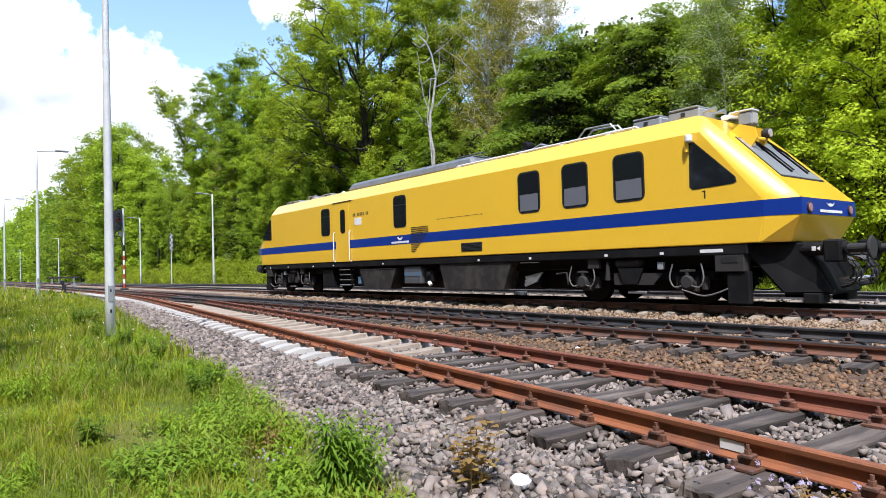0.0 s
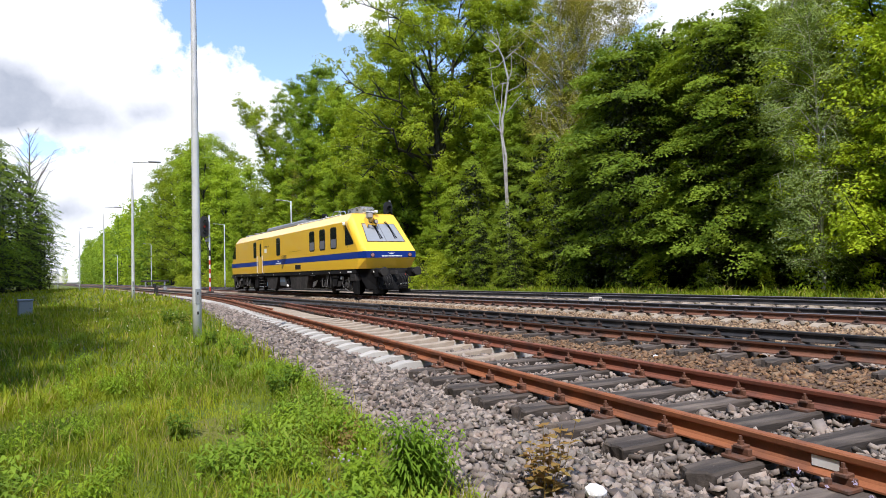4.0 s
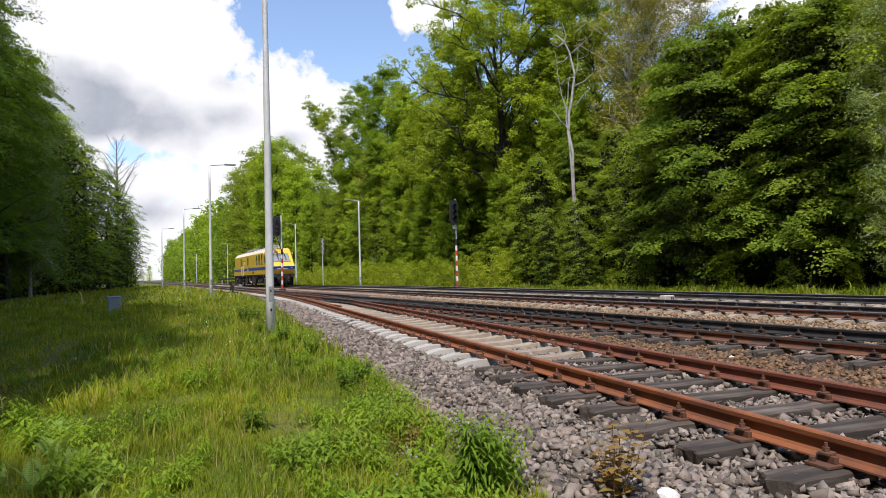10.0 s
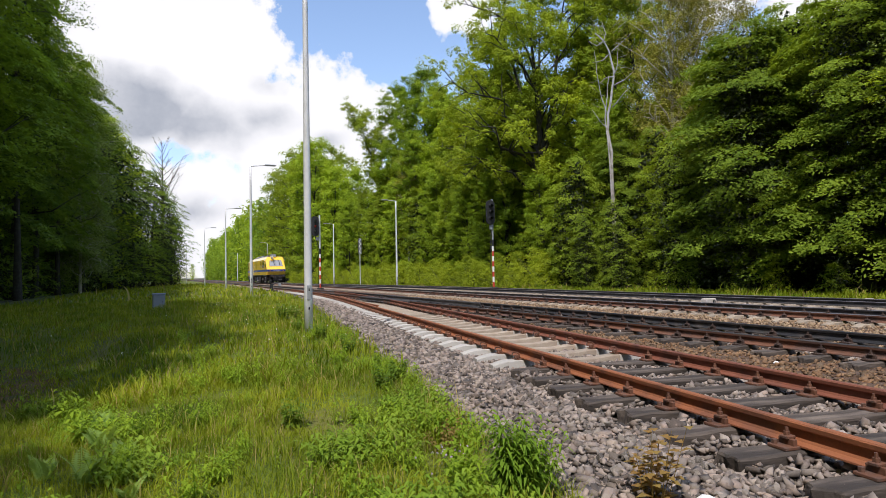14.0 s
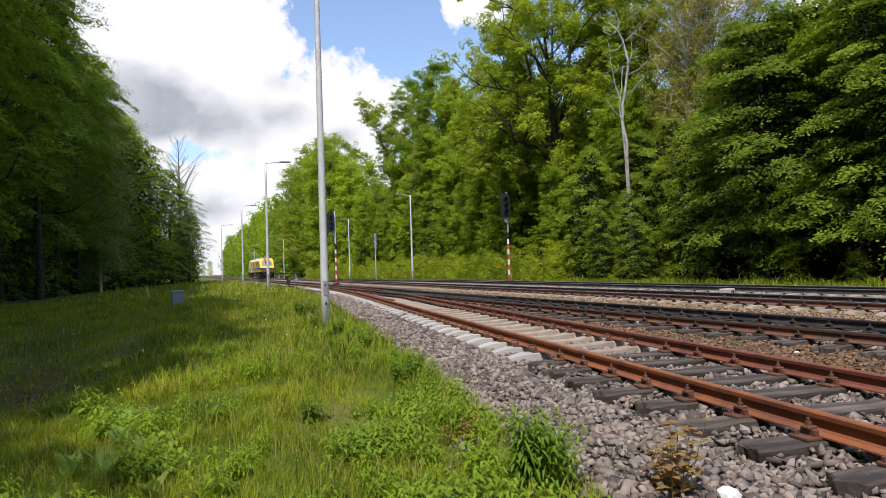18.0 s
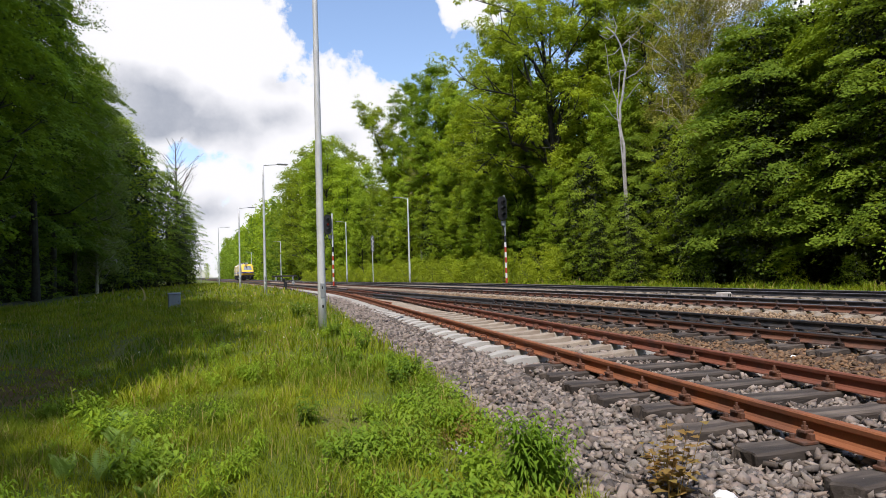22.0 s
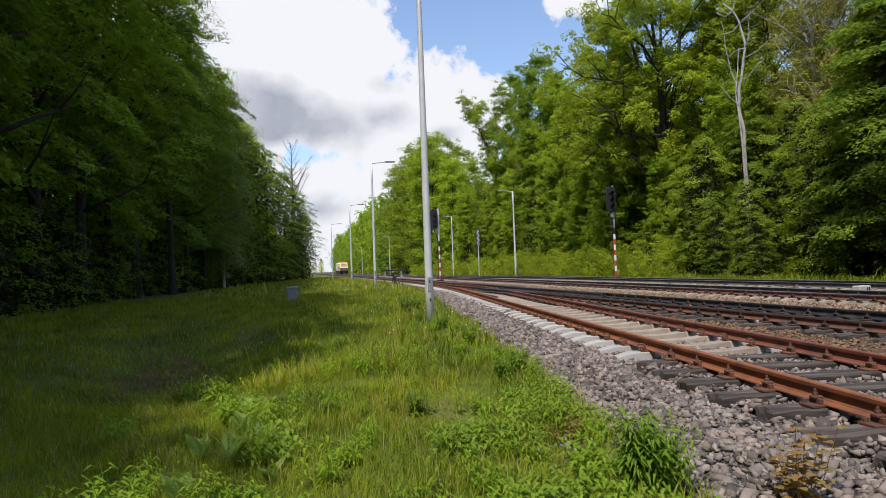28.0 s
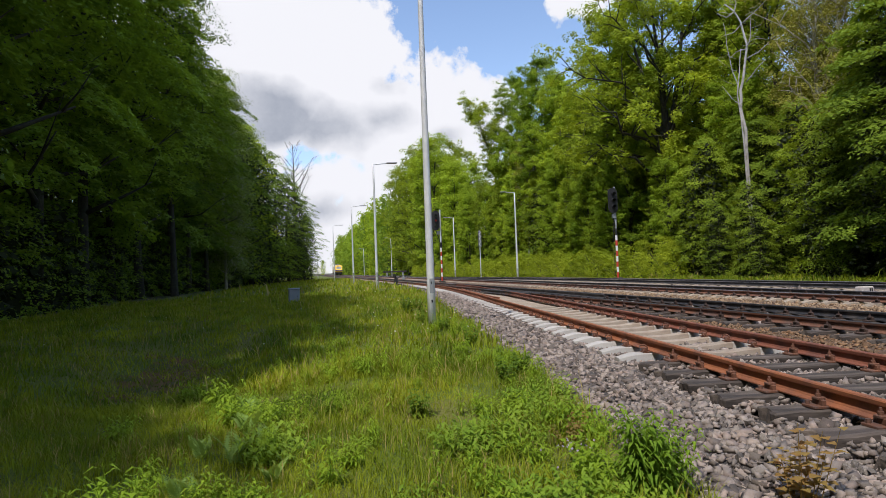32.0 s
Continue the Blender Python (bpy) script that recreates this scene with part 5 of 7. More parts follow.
        part("pipe_end", tube([(side * 1.33, 11.5, 0.4), (side * 1.34, 11.6, 0.5)], [0.06, 0.06], 8), "white_paint", car)
        for k in range(3):
            part("muffler_plate", prism([(6.62 + 0.06 * k, 0.78 - 0.08 * k), (7.28, 0.66 - 0.1 * k), (7.25, 0.58 - 0.1 * k), (6.7 + 0.05 * k, 0.68 - 0.08 * k)], 0.04, "X", side * (1.24 + 0.02 * k)), "dull_metal", car, "crumpled heat shield plate")
        part("bracket_arm", tube([(side * 1.3, 5.7, 0.45), (side * 1.3, 5.75, 0.75), (side * 1.3, 6.1, 0.72)], [0.03, 0.03, 0.025], 6), "dusty_grey", car)
        part("blue_tank", disc(0.13, 0.3, "Z", (side * 1.15, 16.2, 0.55), 12, 0.03), "tank_blue", car)
        part("scanner_box", box(0.35, 0.9, 0.75, (side * 1.15, 18.6, 0.28), 0.03), "chassis_black", car)
        part("rod", tube([(side * 1.4, 6.6, 1.04), (side * 1.4, 7.3, 1.04)], [0.012, 0.012], 6), "cable_grey", car)
        # roof rail
        part("roof_rail", tube([(side * 1.04, 3.6, 4.1), (side * 1.04, 3.7, 4.17), (side * 1.04, 10.3, 4.17), (side * 1.04, 10.4, 4.1)], [0.03] * 4, 6), "white_paint", car, "white handrail on the roof")
        for s in (4.5, 6.0, 7.5, 9.0, 10.2):
            part("rail_foot", box(0.05, 0.12, 0.09, (side * 1.04, s, 4.08), 0.005), "white_paint", car)
    # roof
    part("roof_walkway", box(1.7, 7.6, 0.03, (0, 7.0, 4.115), 0.008), "dusty_grey", car)
    unit = part("roof_unit", box(1.9, 8.0, 0.36, (0, 13.55, 4.1), 0.1, 0.93), "roof_grey", car, "long grey roof unit with flat covers")
    for k in range(6):
        part("cover", box(1.35, 1.1, 0.03, (0, 10.4 + 1.25 * k, 4.46), 0.01), ("roof_grey", "light_grey_paint", "roof_panel")[k % 3], unit)
    for u in (-0.55, 0.55):
        part("unit_rail", tube([(u, 9.5, 4.12), (u, 9.6, 4.56), (u, 10.9, 4.56), (u, 11.2, 4.46)], [0.02] * 4, 6), "roof_panel", unit)
    for s, ln, w, hgt, mat in ((2.83, 0.82, 0.7, 0.38, "light_grey_paint"), (3.85, 0.8, 0.6, 0.38, "light_grey_paint"), (19.9, 0.9, 1.0, 0.2, "light_grey_paint"), (21.4, 0.6, 1.0, 0.26, "light_grey_paint"), (23.3, 1.6, 1.0, 0.2, "aluminium")):
        u = part("roof_box", box(w, ln, hgt, (-0.1, s, 4.09), 0.05), mat, car, "small pale metal box on the roof")
        part("lid", box(w * 1.04, ln * 0.9, 0.04, (-0.1, s, 4.09 + hgt), 0.01), mat, u)
        part("latch", box(0.04, 0.1, 0.08, (-0.1 - w / 2 - 0.015, s, 4.09 + hgt * 0.6), 0.005), "dusty_grey", u)
    dome = part("antenna_dome", disc(0.1, 0.28, "Z", (-0.3, 18.9, 4.22), 14, 0.06), "white_paint", car)
    scan = part("roof_scanner", join_bm(box(0.5, 0.5, 0.3, (-0.2, 8.1, 4.1), 0.04), disc(0.14, 0.3, "X", (-0.2, 8.0, 4.5), 14, 0.03)), "chassis_black", car, "black scanner head on the roof")
    part("arm", tube([(-0.3, 7.9, 4.3), (-0.4, 7.3, 4.42), (-0.5, 6.9, 4.3)], [0.05, 0.04, 0.03], 7), "light_grey_paint", scan)
    for k, (a, b) in enumerate(((6.1, 6.9), (9.6, 9.9), (4.5, 4.9))):
        part("roof_cable", tube([(-0.5, a, 4.12), (-0.4, (a + b) / 2, 4.3), (-0.6, b, 4.14)], [0.025] * 3, 6), ("signal_red", "rubber", "rubber")[k], car)
    for k, u in enumerate((-0.3, 0.1)):
        part("horn", tube([(u, 2.5, 4.34), (u, 2.3, 4.36), (u, 2.12, 4.37)], [0.02, 0.03, 0.065], 10), "aluminium", car, "bright signal horn")
    hoop = [(-0.7, 4.4, 4.12), (-0.7, 4.7, 4.48), (-0.7, 5.5, 4.5), (-0.7, 5.95, 4.12)]
    for u in (-0.65, -0.35, 0.2):
        part("roof_hoop", tube([(u, y, z) for _, y, z in hoop], [0.025] * 4, 6), "aluminium", car)
    part("exhaust", tube([(0.3, 8.9, 4.12), (0.3, 8.95, 4.4), (0.3, 9.25, 4.45)], [0.08, 0.08, 0.08], 10), "chassis_black", car)
    for end in (0, 1):
        end_details(car, end)
    return car, bogie(car, 3.79) + bogie(car, CAR_L - 3.79)


railcar, wheelsets = make_car()

# where the near end of the car is at each time
RUN = [(0, 5.05), (0.5, 7.6), (1, 10.23), (1.5, 13.0), (2, 15.75), (2.5, 18.5), (3, 21.3), (3.5, 24.15), (4, 27.05), (4.5, 30.0), (5.5, 36.3), (6.5, 42.8),
       (7, 46.2), (7.5, 49.6), (8, 53.05), (8.5, 56.5), (9, 60.0), (10, 67.5), (11, 75.2), (12, 83.2), (13, 91.3), (14, 99.4), (15.5, 111.6), (17, 123.8), (18, 132.2),
       (19, 140.8), (21, 158.0), (23, 175.4), (25, 193.6), (26.5, 207.5), (28, 221.5), (30, 241.0), (32, 261.0)]


def run_y(t):
    return float(np.interp(t, [r[0] for r in RUN], [r[1] for r in RUN]))


def motions():
    rows = []
    for t, y in RUN:
        far = bend(y + 22) - bend(y + 4)
        rows.append((t, pose(X_E + GAUGE / 2 + bend(y), y, 0, 0, 0, -math.degrees(math.atan2(far, 18)))))
    walk(railcar, rows)
    for w, s in wheelsets:
        spin = []
        for k in range(0, 481):
            t = k / 15
            spin.append((t, pose(0, s, 0.46, -math.degrees((run_y(t) - 5.05) / 0.46), 0, 0)))
        walk(w, spin)

# ---- trees ----


def leaf_quads(r, centres, normals, length, width):
    """Rhombic leaves: one quad each, long axis in the plane of the leaf."""
    n = len(centres)
    normals = normals / np.linalg.norm(normals, axis=1, keepdims=True)
    side = np.cross(normals, r.normal(0, 1, (n, 3)))
    side /= np.linalg.norm(side, axis=1, keepdims=True) + 1e-9
    other = np.cross(normals, side)
    ln = (length * r.uniform(0.65, 1.35, n))[:, None]
    wd = (width * r.uniform(0.7, 1.3, n))[:, None]
    v = np.stack([centres - side * ln, centres - other * wd + side * ln * 0.15 + normals * ln * 0.12, centres + side * ln, centres + other * wd + side * ln * 0.15 + normals * ln * 0.12], 1)
    return v.reshape(-1, 3), np.arange(n * 4)


def leaf_tris(r, centres, normals, length, width):
    """Pointed leaves of one triangle each."""
    n = len(centres)
    normals = normals / np.linalg.norm(normals, axis=1, keepdims=True)
    side = np.cross(normals, r.normal(0, 1, (n, 3)))
    side /= np.linalg.norm(side, axis=1, keepdims=True) + 1e-9
    other = np.cross(normals, side)
    ln = (length * r.uniform(0.65, 1.35, n))[:, None]
    wd = (width * r.uniform(0.7, 1.3, n))[:, None]
    v = np.stack([centres - side * ln, centres - other * wd + side * ln * 0.7, centres + other * wd + side * ln * 0.7], 1)
    return v.reshape(-1, 3), np.arange(n * 3)


def profile(shape, h):
    if shape == "round":
        return np.sin(np.pi * np.clip(h * 0.9 + 0.06, 0, 1) ** 0.8) ** 0.6
    if shape == "low":
        return np.clip(1.04 - h, 0, 1) ** 0.3
    return np.sin(np.pi * np.clip(h * 0.86 + 0.12, 0, 1)) ** 0.5


def crown_mesh(seed, height, radius, base, boughs, sprays, leaves, bough_r, spray_r, leaf, mat, shape="round", flat=False, droop=0.3, inner=16, ragged=0.5, old=0.15):
    """A crown of boughs, each bearing small sprays of leaves: layered plates (flat) or rounded tufts, with gaps between
    them. Inner leaves of flat crowns carry painted shade.
    """
    r = np.random.default_rng(seed)
    n = boughs
    h = (np.arange(n) + r.random(n)) / n
    a = np.arange(n) * 2.39996 + r.uniform(-0.7, 0.7, n)
    lobes = 1 + 0.16 * np.sin(2 * a + seed) + 0.12 * np.sin(3 * a + 2 * seed + 5 * h)
    reach = radius * profile(shape, h) * lobes * r.uniform(1 - ragged, 1.05, n)
    foot = base + (height - base) * h
    size = bough_r * r.uniform(0.65, 1.3, n) * (1.1 - 0.35 * h)
    out = np.stack([np.cos(a), np.sin(a), 0 * a], -1)
    side = np.stack([-np.sin(a), np.cos(a), 0 * a], -1)
    up = np.array([0, 0, 1.0])
    # centres of the sprays
    m = n * sprays
    k = np.repeat(np.arange(n), sprays)
    if flat:
        f = 1 - 0.75 * r.random(m) ** 1.5
        w = r.uniform(-1, 1, m) * size[k] * (1.15 - 0.55 * f)
        c = out[k] * (reach[k] * f)[:, None] + side[k] * w[:, None]
        c[:, 2] = foot[k] + reach[k] * (0.22 * f - droop * f ** 3) - 0.12 * np.abs(w) + r.normal(0, 0.09, m)
        nor = up + out[k] * (0.25 + 0.35 * f)[:, None] + side[k] * (0.3 * w / size[k])[:, None] + r.normal(0, 0.16, (m, 3))
    else:
        d = r.normal(0, 1, (m, 3))
        d[:, 2] = np.abs(d[:, 2]) * 1.1 - 0.25
        d /= np.linalg.norm(d, axis=1, keepdims=True)
        q = r.random(m) ** 0.4
        mid = out * (np.maximum(reach - 0.6 * size, 0))[:, None]
        mid[:, 2] = foot
        c = mid[k] + d * (size[k] * q)[:, None] * np.array([1, 1, 0.75])
        nor = d * 0.8 + up * 0.75 + r.normal(0, 0.22, (m, 3))
    nor /= np.linalg.norm(nor, axis=1, keepdims=True)
    # leaves of the sprays
    g = np.repeat(np.arange(m), leaves)
    e1 = np.cross(nor, r.normal(0, 1, (m, 3)))
    e1 /= np.linalg.norm(e1, axis=1, keepdims=True)
    e2 = np.cross(nor, e1)
    t, q = r.uniform(0, math.tau, m * leaves), np.sqrt(r.random(m * leaves))
    wide = spray_r * r.uniform(0.6, 1.35, m)
    long = r.uniform(0.9, 1.6, m)
    p = c[g] + e1[g] * (q * np.cos(t) * wide[g] * long[g])[:, None] + e2[g] * (q * np.sin(t) * wide[g])[:, None]
    p += nor[g] * (-0.3 * q * q * wide[g])[:, None] + r.normal(0, 0.1 * spray_r, p.shape)
    p[:, 2] = np.maximum(p[:, 2], 0.06)
    v, loops = leaf_quads(r, p, nor[g] + r.normal(0, 0.3, p.shape), leaf, leaf * 0.62)
    # large leaves near the trunk; near-black in flat crowns, to paint in their shade
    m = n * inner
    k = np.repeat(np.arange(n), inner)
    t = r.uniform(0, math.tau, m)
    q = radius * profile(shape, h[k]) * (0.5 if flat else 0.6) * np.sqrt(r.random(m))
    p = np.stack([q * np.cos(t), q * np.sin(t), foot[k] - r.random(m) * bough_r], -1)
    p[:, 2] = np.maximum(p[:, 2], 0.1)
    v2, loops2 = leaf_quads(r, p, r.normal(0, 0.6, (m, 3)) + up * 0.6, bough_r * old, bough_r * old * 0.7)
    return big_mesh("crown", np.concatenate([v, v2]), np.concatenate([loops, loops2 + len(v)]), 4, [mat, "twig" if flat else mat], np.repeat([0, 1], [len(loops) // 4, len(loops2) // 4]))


def trunk_mesh(seed, height, r0, limbs, reach, mat, first=0.3, rise=0.6, lean=0.4, twigs=0):
    """A tapered, slightly bent trunk with limbs."""
    r = np.random.default_rng(seed)
    n = 9
    dx, dy = r.normal(0, lean, 2)
    ph = r.uniform(0, 6, 2)

    def at(f):
        return Vector((dx * f * f + 0.25 * lean * math.sin(4 * f + ph[0]), dy * f * f + 0.25 * lean * math.sin(5 * f + ph[1]), height * f))
    base = at(0)
    pts = [at(k / n) - Vector((base.x, base.y, 0)) for k in range(n + 1)]
    pts[0].z = -0.4
    bms = [tube(pts, [r0 * (1.25 if k == 0 else 1.0) * (1 - 0.9 * (k / n) ** 1.1) for k in range(n + 1)], 9)]
    for k in range(limbs):
        f = first + (0.95 - first) * (k + r.random()) / limbs
        p = at(f) - Vector((base.x, base.y, 0))
        a = k * 2.4 + r.uniform(-0.5, 0.5)
        ln = reach * (1.15 - f) * r.uniform(0.7, 1.25)
        d = Vector((math.cos(a), math.sin(a), rise * r.uniform(0.4, 1.4)))
        q1 = p + d * ln * 0.45 + Vector(r.normal(0, 0.12 * ln * 0.4, 3))
        q2 = q1 + (d + Vector((0, 0, 0.35))) * ln * 0.4 + Vector(r.normal(0, 0.1 * ln * 0.4, 3))
        rr = r0 * (1 - 0.85 * f) * 0.55
        bms.append(tube([p, q1, q2], [rr, rr * 0.65, rr * 0.2], 6))
        for _ in range(twigs):
            b = a + r.uniform(-1.2, 1.2)
            s = q1.lerp(q2, r.random())
            e = s + Vector((math.cos(b), math.sin(b), 0.5 + 0.6 * r.random())) * ln * 0.35 * r.uniform(0.5, 1.2)
            bms.append(tube([s, (s + e) / 2 + Vector(r.normal(0, 0.06, 3)), e], [rr * 0.35, rr * 0.22, 0.008], 4))
    bm = join_bm(*bms)
    me = bpy.data.meshes.new("trunk")
    bm.to_mesh(me)
    bm.free()
    me.materials.append(MATS[mat])
    me.polygons.foreach_set("use_smooth", [True] * len(me.polygons))
    return me


def tube_mesh(paths, sides, mat):
    """Tapered tubes along many polylines, joined into one mesh."""
    verts, loops, n = [], [], 0
    ang = np.arange(sides) * math.tau / sides
    j = np.arange(sides)
    for pts, radii in paths:
        pts, radii = np.asarray(pts, float), np.asarray(radii, float)
        d = np.gradient(pts, axis=0)
        d /= np.linalg.norm(d, axis=1, keepdims=True) + 1e-9
        a = np.cross(d, (0.31, 0.87, 0.38))
        a /= np.linalg.norm(a, axis=1, keepdims=True) + 1e-9
        b = np.cross(d, a)
        ring = pts[:, None] + (a[:, None] * np.cos(ang)[None, :, None] + b[:, None] * np.sin(ang)[None, :, None]) * radii[:, None, None]
        verts.append(ring.reshape(-1, 3))
        i = np.arange(len(pts) - 1)[:, None] * sides
        loops.append((np.stack([i + j, i + (j + 1) % sides, i + sides + (j + 1) % sides, i + sides + j], -1) + n).ravel())
        n += len(pts) * sides
    return big_mesh("trunk", np.concatenate(verts), np.concatenate(loops), 4, [mat], smooth=True)


def along(pts, f):
    """Point at part f of a polyline."""
    g = np.clip(f, 0, 1) * (len(pts) - 1)
    k = min(int(g), len(pts) - 2)
    return pts[k] + (pts[k + 1] - pts[k]) * (g - k)


def grown_tree(seed, height, radius, base, limbs, subs, tufts, leaves, tuft_r, leaf, mats, r0=0.3, shape="round", fork=0.0, rise=0.55, lean=0.5, ragged=0.35, drop=0.0):
    """A trunk, forked where fork > 0, whose limbs branch twice and carry tufts of leaves at the ends. Gives crown and trunk meshes."""
    r = np.random.default_rng(seed)
    up = np.array([0, 0, 1.0])
    k = np.linspace(0, 1, 8)
    bend_to = np.array([lean, 0.25 * lean * r.normal()])
    stem = np.stack([bend_to[0] * k ** 2 + 0.18 * np.sin(5 * k + seed) * k, bend_to[1] * k ** 2 + 0.18 * np.sin(4 * k + 2 * seed) * k, k * height * (fork or 0.96)], -1)
    stem[0, 2] = -0.4
    thin = 0.62 if fork else 0.08
    paths = [(stem, r0 * np.where(k == 0, 1.3, 1.0) * (1 - (1 - thin) * k))]
    leaders = [stem]
    if fork:
        for q in range(4):
            a = q * math.tau / 4 + r.uniform(-0.4, 0.4)
            out = radius * r.uniform(0.3, 0.55)
            f = np.linspace(0, 1, 7)
            z = stem[-1, 2] + (height * r.uniform(0.86, 0.97) - stem[-1, 2]) * f
            wig = 0.5 * np.sin(f * 7 + q * 2)
            lead = np.stack([stem[-1, 0] + (out * np.cos(a)) * f ** 0.8 + wig * f * 0.5, stem[-1, 1] + (out * np.sin(a)) * f ** 0.8 - wig * f * 0.5, z], -1)
            paths.append((lead, r0 * 0.55 * (1 - 0.9 * f)))
            leaders.append(lead)
    tips, ways = [], []
    for i in range(limbs):
        h = (i + r.random()) / limbs
        a = i * 2.39996 + r.uniform(-0.5, 0.5)
        reach = radius * float(profile(shape, np.array(h))) * (1 + 0.15 * math.sin(2 * a + seed) + 0.1 * math.sin(3 * a + 4 * h)) * r.uniform(1 - ragged, 1.06)
        end = np.array([math.cos(a) * reach + bend_to[0] * h * h, math.sin(a) * reach + bend_to[1] * h * h, base + (height - base) * h])
        z0 = max(min(end[2] - rise * reach * r.uniform(0.7, 1.2), height * 0.93), base * 0.75)
        best = min(leaders[1:] if fork and z0 > stem[-1, 2] else leaders[:1], key=lambda p: np.hypot(p[-1, 0] - end[0], p[-1, 1] - end[1]))
        f0 = np.interp(z0, best[:, 2], np.linspace(0, 1, len(best)))
        start = along(best, f0)
        ln = np.linalg.norm(end - start)
        f = np.linspace(0, 1, 5)[:, None]
        limb = start + (end - start) * f + up * (0.13 * ln * np.sin(np.pi * f)) + r.normal(0, 0.05 * ln, (5, 3)) * np.sin(np.pi * f) - up * drop * ln * f ** 3
        rr = min(r0 * 0.34, 0.022 * ln + 0.02) * (1.15 - 0.5 * h)
        paths.append((limb, rr * (1 - 0.85 * f[:, 0])))
        for q in range(subs):
            g = 0.3 + 0.7 * (q + r.random()) / subs
            p = along(limb, g)
            d = (limb[-1] - limb[0]) / (ln + 1e-6) * 0.6 + r.normal(0, 0.6, 3) + up * 0.25
            d /= np.linalg.norm(d)
            sl = max(0.34 * ln * r.uniform(0.6, 1.3), 1.0)
            e = p + d * sl - up * drop * sl * 1.5
            m = (p + e) / 2 + up * 0.1 * sl + r.normal(0, 0.06 * sl, 3)
            sub = np.stack([p, m, e])
            paths.append((sub, [rr * (1 - 0.8 * g) * 0.6 + 0.008, rr * 0.2 + 0.006, 0.004]))
            for w in range(tufts):
                tips.append(along(sub, r.uniform(0.35, 1.1)) + r.normal(0, tuft_r * 0.55, 3))
                ways.append(d)
    tips, ways = np.array(tips), np.array(ways)
    n = len(tips)
    g = np.repeat(np.arange(n), leaves)
    size = tuft_r * r.uniform(0.55, 1.3, n)
    off = r.normal(0, 1, (n * leaves, 3))
    off /= np.linalg.norm(off, axis=1, keepdims=True)
    off *= (r.random(n * leaves) ** 0.45)[:, None]
    off[:, 2] = off[:, 2] * 0.55 + 0.05
    p = tips[g] + off * size[g][:, None]
    p[:, 2] -= drop * 2.0 * tuft_r * r.random(len(p))
    p[:, 2] = np.maximum(p[:, 2], 0.1)
    v, loops = leaf_tris(r, p, up * 0.55 + off * 1.0 + ways[g] * 0.3 + r.normal(0, 0.22, p.shape), leaf, leaf * 0.8)
    return big_mesh("crown", v, loops, 3, [mats[0]]), tube_mesh(paths, 5, mats[1])


KINDS = {}


def kind_of_tree(name, crown, trunk):
    KINDS[name] = (crown, trunk)


kind_of_tree("oak", *grown_tree(26, 27, 8.6, 8.0, 68, 7, 5, 40, 0.64, 0.1, ["leaf_oak", "dark_bark"], 0.46, fork=0.4, rise=0.5, ragged=0.7))
kind_of_tree("oak_b", *grown_tree(2, 25, 4.4, 5.0, 40, 6, 5, 42, 0.62, 0.1, ["leaf_oak", "dark_bark"], 0.3, "tall", rise=0.8, lean=0.9))
kind_of_tree("lime", *grown_tree(3, 24, 3.4, 3.0, 42, 6, 5, 40, 0.58, 0.098, ["leaf_lime", "dark_bark"], 0.27, "tall", rise=0.8, lean=0.6))
kind_of_tree("lime_b", *grown_tree(4, 20, 4.3, 0.8, 48, 6, 5, 40, 0.6, 0.095, ["leaf_lime", "dark_bark"], 0.25, "low", rise=0.5, ragged=0.3))
kind_of_tree("elm", *grown_tree(27, 21, 3.9, 2.5, 44, 6, 5, 34, 0.56, 0.09, ["leaf_oak", "dark_bark"], 0.25, "tall", rise=0.7, ragged=0.5))
kind_of_tree("leaning", *grown_tree(24, 25, 3.4, 9.0, 26, 6, 5, 36, 0.62, 0.11, ["leaf_oak", "dark_bark"], 0.24, "tall", rise=0.9, lean=-6.0))
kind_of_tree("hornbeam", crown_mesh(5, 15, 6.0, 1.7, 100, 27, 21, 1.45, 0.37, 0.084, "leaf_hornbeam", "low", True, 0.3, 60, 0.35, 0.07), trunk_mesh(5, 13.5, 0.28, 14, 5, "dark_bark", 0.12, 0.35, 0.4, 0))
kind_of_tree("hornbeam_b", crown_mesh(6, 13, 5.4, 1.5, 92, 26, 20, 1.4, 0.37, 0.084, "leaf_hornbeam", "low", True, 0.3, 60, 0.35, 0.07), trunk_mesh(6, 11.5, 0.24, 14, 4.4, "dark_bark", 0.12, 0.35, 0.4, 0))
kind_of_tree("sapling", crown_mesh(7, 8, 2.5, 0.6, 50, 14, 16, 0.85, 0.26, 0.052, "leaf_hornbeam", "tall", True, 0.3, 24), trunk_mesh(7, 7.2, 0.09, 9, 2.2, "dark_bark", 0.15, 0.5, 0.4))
kind_of_tree("yellow", *grown_tree(8, 16, 4.8, 0.6, 92, 7, 5, 52, 0.56, 0.062, ["leaf_yellow", "dark_bark"], 0.2, "low", rise=0.6, ragged=0.22))
kind_of_tree("birch", *grown_tree(9, 16, 2.0, 1.6, 52, 6, 6, 32, 0.5, 0.046, ["leaf_birch", "pale_bark"], 0.1, "tall", rise=0.9, lean=0.3, drop=0.25))
kind_of_tree("budding", *grown_tree(10, 25, 2.8, 8.5, 36, 6, 5, 28, 0.75, 0.068, ["leaf_bud", "pale_bark"], 0.25, "tall", rise=1.2, lean=0.4))
